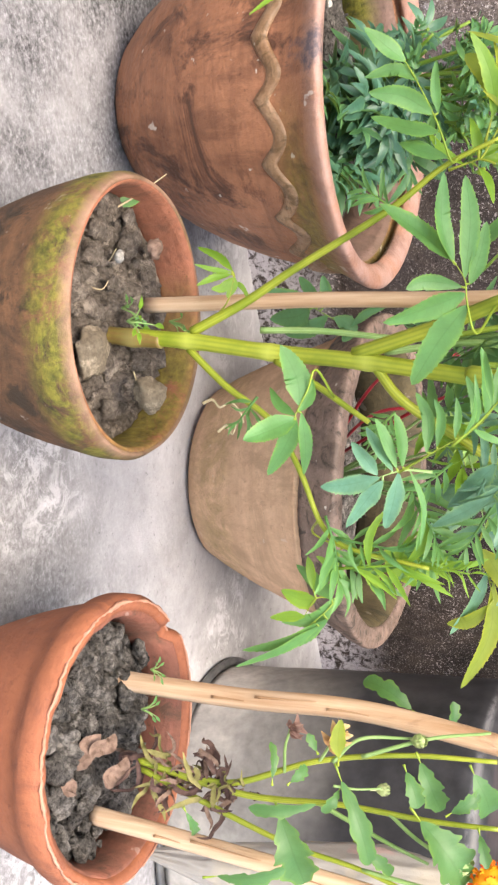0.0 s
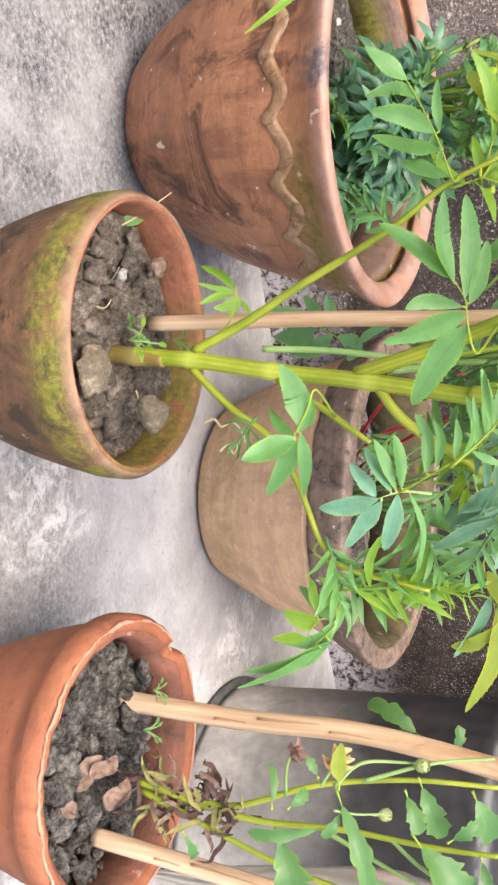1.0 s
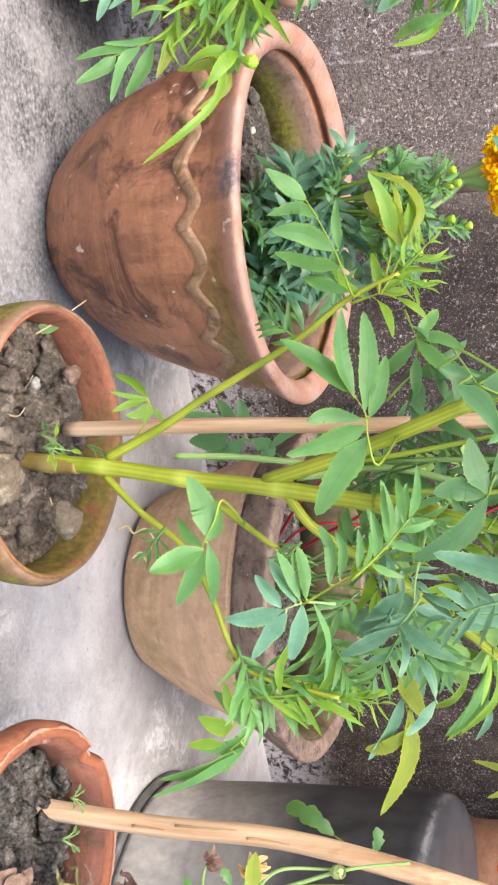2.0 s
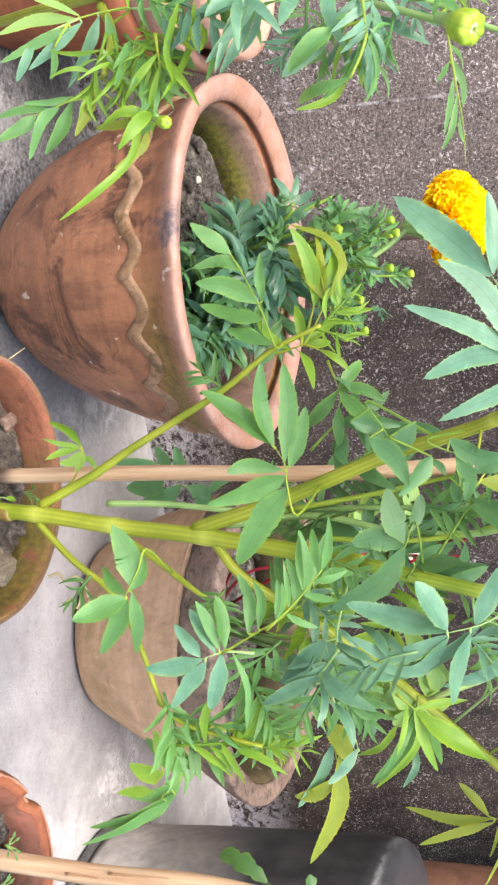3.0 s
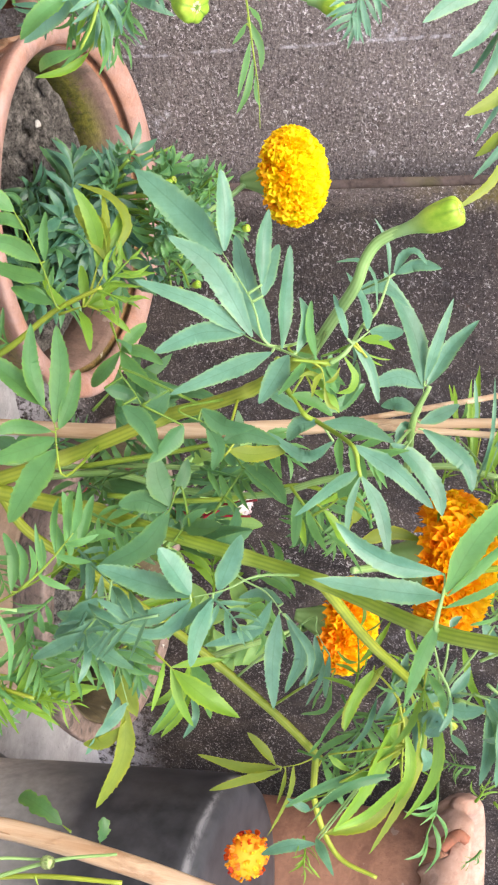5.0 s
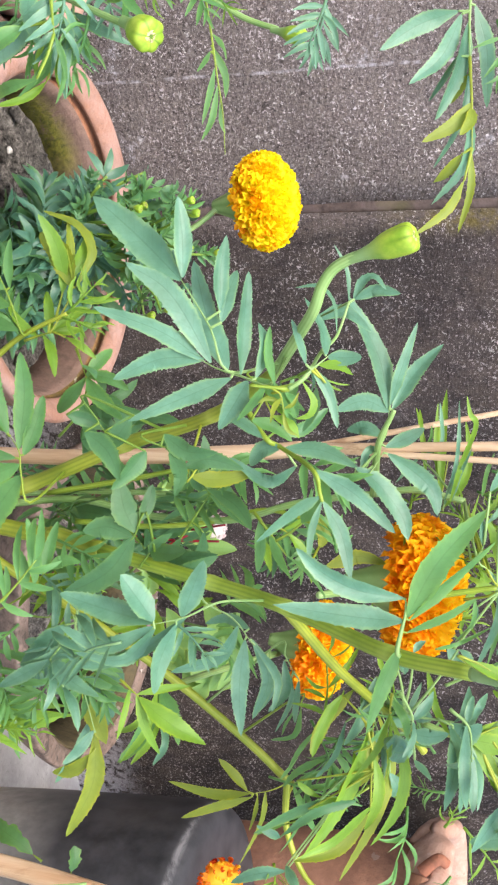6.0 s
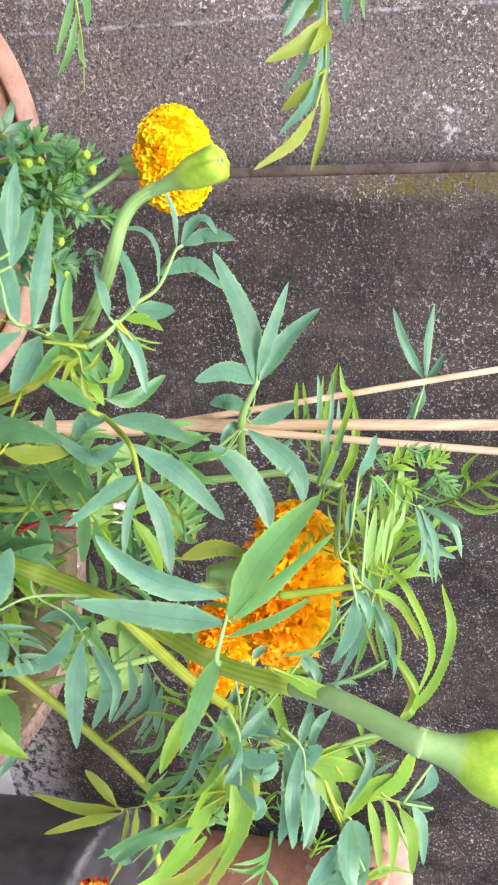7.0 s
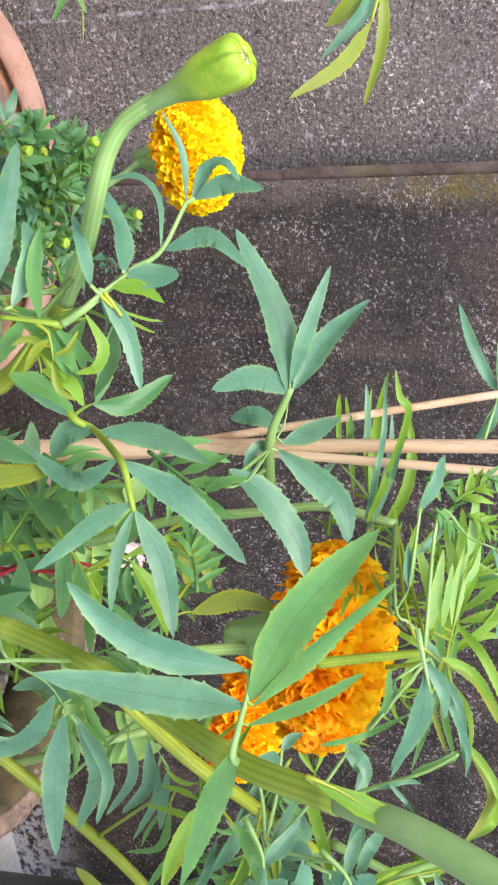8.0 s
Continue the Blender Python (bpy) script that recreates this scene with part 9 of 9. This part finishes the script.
leaf(CHRYS, ((0.5916, 0.5514, 0.3405), (0.5872, 0.5531, 0.3328)), (((0.5872, 0.5531, 0.3328), (0.5673, 0.5609, 0.2979), 0.0186),), LEAF_BROAD)
leaf(CHRYS, ((0.6075, 0.5546, 0.3595), (0.6036, 0.5563, 0.3603)), (((0.6036, 0.5563, 0.3603), (0.5859, 0.5641, 0.3639), 0.0127),), LEAF_BROAD)
leaf(CHRYS, ((0.5432, 0.4486, 0.3126), (0.5375, 0.4505, 0.3133)), (((0.5375, 0.4505, 0.3133), (0.5118, 0.4592, 0.3164), 0.0127),), LEAF_OLIVE)
stem(CHRYS, ((0.5529, 0.4396, 0.3106), (0.5573, 0.4436, 0.3245), (0.5598, 0.4498, 0.3404)), 0.0009, 0.0007, STEM_WAXY)
stem(CHRYS, ((0.575, 0.453, 0.153), (0.584, 0.454, 0.190), (0.587, 0.458, 0.228), (0.574, 0.477, 0.284), (0.570, 0.491, 0.346), (0.573, 0.500, 0.407)), .0028, .0016, STEM)
stem(CHRYS, ((0.576, 0.453, 0.155), (0.594, 0.454, 0.233), (0.590, 0.456, 0.305), (0.591, 0.456, 0.368), (0.589, 0.457, 0.414)), .0026, .0016, STEM)
stem(CHRYS, ((0.580, 0.450, 0.155), (0.599, 0.439, 0.224), (0.612, 0.432, 0.276), (0.618, 0.428, 0.325), (0.630, 0.422, 0.373)), .0024, .0014, STEM)
stem(CHRYS, ((0.591, 0.456, 0.288), (0.607, 0.446, 0.338), (0.616, 0.441, 0.369)), .0018, .001, STEM_WAXY)
stem(CHRYS, ((0.573, 0.478, 0.296), (0.556, 0.487, 0.316), (0.559, 0.497, 0.350)), .0016, .001, STEM_WAXY)
stem(CHRYS, ((0.567, 0.481, 0.317), (0.558, 0.498, 0.362), (0.557, 0.510, 0.402)), .0016, .001, STEM_WAXY)
for foot, tip, r in (((0.559, 0.496, 0.349), (0.5545, 0.4915, 0.3590), 0.0052), ((0.578, 0.463, 0.327), (0.5778, 0.4652, 0.3385), 0.0046), ((0.6020, 0.4375, 0.3800), (0.6000, 0.4330, 0.3975), 0.0085)):
    round_bud(CHRYS, foot, tip, r)
stem(CHRYS, ((0.590, 0.456, 0.340), (0.598, 0.446, 0.360), (0.6020, 0.4375, 0.3810)), 0.0014, 0.0012, STEM_WAXY)
for heart, way, size, material, label in (((0.5390, 0.4705, 0.2720), (-0.3, -0.3, 0.8), 0.013, DRY_PINK, "faded pinkish brown withered flower"), ((0.5460, 0.4745, 0.3010), (-0.3, -0.1, 0.9), 0.017, DRY_GOLD, "half withered golden brown flower")):
    bm = bmesh.new()
    curled = random.Random(size)
    for i in range(13):
        out = (Vector(way).normalized() + Vector((curled.gauss(0, 0.5), curled.gauss(0, 0.5), curled.gauss(0, 0.5)))).normalized()
        leaflet(bm, heart, Vector(heart) + out * size * curled.uniform(0.6, 1.0), size * 0.42, None, curled.uniform(0.0, 0.6), 0.1, 0.6, 4, 0.3)
    part("withered_flower", bm, material, CHRYS, label)
stem(CHRYS, ((0.5800, 0.4680, 0.2620), (0.5560, 0.4690, 0.2660), (0.5390, 0.4705, 0.2720)), 0.0012, 0.0009, STEM_WAXY)
stem(CHRYS, ((0.5740, 0.4770, 0.2860), (0.5600, 0.4760, 0.2940), (0.5460, 0.4745, 0.3010)), 0.0012, 0.0010, STEM_WAXY)
withered = random.Random(4)
STEM_FEET = ((0.577, 0.453, 0.150), (0.586, 0.455, 0.200), (0.593, 0.454, 0.232))
for i in range(78):
    low, mid, high = (Vector(p) for p in STEM_FEET)
    u = withered.random()
    q = (low.lerp(mid, 2 * u) if u < 0.5 else mid.lerp(high, 2 * u - 1)) + Vector((withered.gauss(0, 0.007), withered.gauss(0, 0.007), withered.gauss(0, 0.004)))
    way = Vector((withered.gauss(0, 1), withered.gauss(-0.2, 1), withered.gauss(-0.5, 0.8))).normalized()
    curl = []
    for n in range(6):
        curl.append(q.copy())
        way = (way + 0.5 * Vector((withered.gauss(0, 1), withered.gauss(0, 1), withered.gauss(-0.2, 1)))).normalized()
        q += way * withered.uniform(0.004, 0.008)
    dead = ribbon(CHRYS, curl, withered.uniform(0.0014, 0.0042), (DRY_PALE, DRY, LEAF_WILTED, DRY)[i % 4], 0.3)
    dead.name = "withered_leaf"
pompon(CHRYS, (0.615, 0.430, 0.413), (-0.3, -0.5, 0.8), 0.018, 0.011, PETAL_RED, 70, 18, "small red and gold flower head")
stem(CHRYS, ((0.618, 0.428, 0.325), (0.622, 0.426, 0.384), (0.618, 0.429, 0.403)), 0.0016, 0.0014, STEM_WAXY)
pompon(CHRYS, (0.651, 0.606, 0.458), (-0.3, -0.5, 0.8), 0.020, 0.012, PETAL_RED, 70, 8, "small red and gold flower head")

# ---- the low marigold in the large bowl pot ----
BUSH = thing("marigold_plant", (D[0] + 0.02, D[1] - 0.01, 0.183), "low bushy dark green marigold with one yellow flower", "plant", "marigolds")
bush = random.Random(12)
root = Vector((D[0] + 0.006, D[1] - 0.005, 0.185))
for i in range(9):
    top = root + Vector((bush.uniform(-0.06, 0.05), bush.uniform(-0.06, 0.06), bush.uniform(0.09, 0.17)))
    stem(BUSH, (root, root.lerp(top, 0.5) + Vector((bush.uniform(-0.01, 0.01), 0, 0.01)), top), 0.003, 0.0014, STEM_DARK)
for i in range(40):
    h = bush.uniform(0.01, 0.085)
    a = root + Vector((bush.gauss(0, 0.026), bush.gauss(0, 0.026), h))
    w = bush.uniform(0, 2 * math.pi)
    out = Vector((math.cos(w), math.sin(w), bush.uniform(-0.2, 0.45))).normalized()
    b = a + out * bush.uniform(0.05, 0.085)
    pinnate(BUSH, a, b, bush.choice((3, 4, 5)), bush.uniform(0.46, 0.58), bush.uniform(0.26, 0.36), LEAF_BUSH if bush.random() < 0.7 else LEAF_DARK, out * 0.4 + Vector((-0.4, -0.6, 0.7)), droop=bush.uniform(0.05, 0.25))
for i in range(16):
    a = root + Vector((bush.uniform(-0.06, 0.035), bush.uniform(-0.06, -0.01), bush.uniform(0.004, 0.04)))
    out = Vector((bush.gauss(0, 0.5), bush.uniform(-1.0, -0.5), bush.uniform(-0.1, 0.6))).normalized()
    b = a + out * bush.uniform(0.05, 0.075)
    pinnate(BUSH, a, b, bush.choice((3, 4)), 0.52, bush.uniform(0.28, 0.38), LEAF_BUSH if bush.random() < 0.7 else LEAF_DARK, out * 0.3 + Vector((-0.3, -0.6, 0.8)), droop=0.1)
for i in range(64):
    a = root + Vector((max(-0.055, min(0.05, bush.gauss(-0.006, 0.036))), max(-0.055, min(0.05, bush.gauss(0, 0.034))), bush.uniform(0.085, 0.170)))
    w = bush.uniform(0, 2 * math.pi)
    out = Vector((math.cos(w), math.sin(w), bush.uniform(-0.1, 1.0))).normalized()
    b = a + out * bush.uniform(0.016, 0.030)
    pinnate(BUSH, a, b, bush.choice((2, 3)), 0.56, bush.uniform(0.40, 0.58), bush.choice((LEAF_DARK, LEAF_DARK, LEAF, LEAF_BUSH)), out * 0.4 + Vector((-0.4, -0.6, 0.7)), droop=bush.uniform(0.1, 0.4))
for i in range(15):
    q = root + Vector((bush.uniform(-0.05, 0.06), bush.uniform(-0.06, 0.03), bush.uniform(0.14, 0.20)))
    foot = root + Vector((bush.uniform(-0.02, 0.02), bush.uniform(-0.02, 0.01), 0.09))
    stem(BUSH, (foot, foot.lerp(q, 0.6) + Vector((0, 0, 0.012)), q), 0.0014, 0.0011, STEM_DARK)
    bud(BUSH, q, q + Vector((bush.uniform(-0.004, 0.004), -0.002, 0.011)), 0.0036)
    for k in range(2):
        a = foot.lerp(q, bush.uniform(0.6, 0.95))
        b = a + Vector((bush.gauss(0, 0.7), bush.gauss(-0.2, 0.6), bush.uniform(0.2, 1.0))) * bush.uniform(0.022, 0.036)
        pinnate(BUSH, a, b, 3, 0.5, 0.34, LEAF_DARK if k else LEAF)
FLOWER = Vector((0.220, 1.011, 0.429))
stem(BUSH, (root + Vector((0, 0, 0.10)), (0.246, 0.978, 0.336), (0.235, 0.990, 0.366), FLOWER - Vector((0, 0, 0.04))), 0.0022, 0.0026, STEM_WAXY)
pompon(BUSH, FLOWER, (-0.05, 0.02, 1), 0.0445, 0.027, PETAL_YELLOW, 700, 3, "full yellow marigold head")

# ---- seedlings in the dull pot ----
RED = thing("red_stemmed_plant", (C[0], C[1], 0.133), "young plants with red stems and pale green leaves", "plant")
for a, b in (((0.469, 0.861, 0.243), (0.451, 0.871, 0.315)), ((0.496, 0.834, 0.239), (0.491, 0.836, 0.306)), ((0.486, 0.851, 0.302), (0.493, 0.859, 0.375))):
    stem(RED, ((C[0] - 0.03, C[1] - 0.02, 0.135), Vector(a), Vector(b)), 0.0018, 0.0013, STEM_RED)
pale = random.Random(5)
for q in ((0.583, 0.818, 0.353), (0.609, 0.803, 0.364), (0.461, 0.911, 0.334), (0.466, 0.909, 0.379), (0.573, 0.824, 0.396), (0.599, 0.809, 0.414), (0.615, 0.800, 0.388), (0.506, 0.863, 0.373), (0.530, 0.849, 0.319)):
    q = Vector(q)
    stem(RED, ((C[0], C[1], 0.135), q.lerp(Vector((C[0], C[1], 0.135)), 0.5) + Vector((0, 0, 0.02)), q), 0.002, 0.0012, STEM_WAXY)
    bm = bmesh.new()
    for i in range(5):
        d = Vector((pale.gauss(0, 1), pale.gauss(0, 0.6), pale.gauss(0, 1))).normalized()
        leaflet(bm, q, q + d * pale.uniform(0.025, 0.04), 0.02, None, 0.15, 0.06, 0.3, 8)
    part("leaf", bm, LEAF_PALE, RED)
bm = bmesh.new()
leaflet(bm, (0.5150, 0.8811, 0.3818), (0.4939, 0.8776, 0.3400), 0.0184, None, 0.1, 0.08, 0.3, 6)
part("variegated_leaf", bm, LEAF_STRIPED, RED, "red and yellow veined leaf")
pompon(RED, (0.502, 0.888, 0.382), (-0.2, -0.4, 1), 0.016, 0.010, PETAL_PINK, 40, 9, "small faded pink and white flower")

# ---- small things on the soil ----


def seedling(at, seed, size, material):
    r = random.Random(seed)
    q = Vector(at)
    weed = thing("weed_seedling", q, "tiny green weed seedling growing in the soil", "weed", "weeds")
    for i in range(6):
        w = r.uniform(0, 6.3)
        tip = q + Vector((math.cos(w) * 0.6, math.sin(w) * 0.6, r.uniform(0.5, 1.2))) * size
        stem(weed, (q, q.lerp(tip, 0.5) + Vector((0, 0, size * 0.15)), tip), 0.0006, 0.0004, STEM_WAXY)
        bm = bmesh.new()
        leaflet(bm, tip, tip + Vector((math.cos(w), math.sin(w), 0.4)) * size * 0.6, size * 0.28, (-0.3, -0.5, 0.8), 0.1)
        part("leaf", bm, material, weed)


seedling((0.288, 0.596, 0.144), 1, 0.016, LEAF_YOUNG)
seedling((0.284, 0.610, 0.134), 2, 0.014, LEAF)
seedling((0.305, 0.632, 0.158), 5, 0.014, LEAF)
seedling((0.569, 0.497, 0.136), 3, 0.010, LEAF)
seedling((0.549, 0.520, 0.138), 4, 0.009, LEAF)


def pebble(at, size, material, label, seed, squash=0.7):
    bm = lump(size, seed, squash, 0.4)
    bmesh.ops.translate(bm, verts=bm.verts, vec=at)
    single("earth_clod", bm, material, at, label, "clod", "clods")


pebble((0.336, 0.577, 0.161), 0.0125, STONE, "tan dry earth clod in the mossy pot", 3.3, 0.9)
pebble((0.286, 0.545, 0.142), 0.0175, STONE, "flat grey earth clod in the mossy pot", 5.1, 0.5)
pebble((0.252, 0.643, 0.153), 0.0075, DRY_PALE, "reddish potsherd in the mossy pot", 7.2, 0.6)
pebble((0.245, 0.612, 0.141), 0.005, plain("chalk", (0.16, 0.145, 0.125), (0.42, 0.39, 0.35), 200, 0.9), "small white crumbly stone in the mossy pot", 8.2)
pebble((0.153, 0.974, 0.199), 0.0036, plain("white_pebble", (0.30, 0.27, 0.24), (0.58, 0.54, 0.49), 120, 0.8), "small white pebble in the bowl pot", 1.2)


def straw(pts, r, label):
    bm = bmesh.new()
    tube(bm, pts, r, r * 0.6, 6, 5)
    single("straw", bm, STRAW, pts[0], label, "straw", "straws")


straw(((0.223, 0.633, 0.119), (0.222, 0.669, 0.130), (0.217, 0.706, 0.142)), 0.0009, "dry straw lying over the pot rim")
straw(((0.244, 0.610, 0.121), (0.251, 0.617, 0.127), (0.243, 0.622, 0.134)), 0.0007, "dry straw bit on the soil")
straw(((0.257, 0.591, 0.121), (0.264, 0.598, 0.129), (0.260, 0.612, 0.130)), 0.0006, "dry straw bit on the soil")
straw(((0.319, 0.578, 0.151), (0.329, 0.578, 0.151), (0.334, 0.575, 0.149)), 0.0006, "dry straw bit on the soil")
for i, (a, b, w) in enumerate((((0.221, 0.657, 0.119), (0.223, 0.679, 0.135), 0.010),)):
    bm = bmesh.new()
    leaflet(bm, a, b, w)
    single("fallen_leaf", bm, LEAF, a, "small green leaf fallen on the pot rim", "leaf")
for pts, w in ((((0.560, 0.422, 0.114), (0.556, 0.432, 0.118), (0.554, 0.442, 0.120), (0.553, 0.452, 0.124)), 0.015), (((0.557, 0.435, 0.122), (0.557, 0.443, 0.126), (0.559, 0.449, 0.131), (0.557, 0.458, 0.132)), 0.011), (((0.569, 0.405, 0.114), (0.566, 0.410, 0.115), (0.566, 0.416, 0.119)), 0.014), (((0.574, 0.422, 0.139), (0.571, 0.432, 0.139), (0.571, 0.438, 0.144), (0.568, 0.448, 0.144)), 0.012)):
    dead = ribbon(CHRYS, [Vector(q) + Vector((0, 0, 0.004)) for q in pts], w, DRY_PALE, 0.12)
    dead.parent = None
    dead.location = CHRYS.location
    dead.name = "dead_leaf"
    tagged(dead, "dry curled dead leaf on the dark soil", "leaf", "dead leaves")
for pts in (((0.337, 0.567, 0.206), (0.335, 0.569, 0.213), (0.339, 0.566, 0.219), (0.336, 0.568, 0.227), (0.342, 0.565, 0.234), (0.348, 0.561, 0.237)), ((0.354, 0.558, 0.218), (0.350, 0.560, 0.224), (0.355, 0.557, 0.229), (0.347, 0.562, 0.232))):
    bm = bmesh.new()
    tube(bm, pts, 0.0012, 0.0006, 6, 5)
    part("dry_tendril", bm, STRAW, MAIN, "curled dry tendril")

bm = bmesh.new()
tube(bm, ((1.026, 0.980, 0.546), (1.016, 0.984, 0.556), (1.010, 0.987, 0.566), (1.018, 0.988, 0.574)), 0.0085, 0.0065, 12, 6, 0.0, 0.06)
part("broken_lug", bm, CLAY_INSIDE, TALL, "red broken stump of a handle on the collar")


def plastic_bag():
    """A crumpled bag that stands on the floor and leans on the bucket."""
    top = Vector((0.811, 0.548, 0.394))
    bm = bmesh.new()
    bmesh.ops.create_icosphere(bm, subdivisions=5, radius=1)
    for v in bm.verts:
        q = v.co.copy()
        fat = 0.12 + 0.88 * min(1.0, max(0.0, q.z + 0.75)) ** 0.8
        crease = 0.10 * abs(noise.noise(q * 3.1)) + 0.05 * abs(noise.noise(q * 7.3))
        v.co = Vector((q.x * 0.052 * fat, q.y * 0.045 * fat, q.z * 0.5 * (top.z + 0.06))) * (1 - crease)
        v.co += Vector((top.x, top.y, 0.5 * (top.z + 0.06)))
        v.co.z = max(v.co.z, 0.0)
    single("plastic_bag", bm, BAG, (top.x, top.y, 0), "crumpled dusty beige plastic bag", "bag")


plastic_bag()
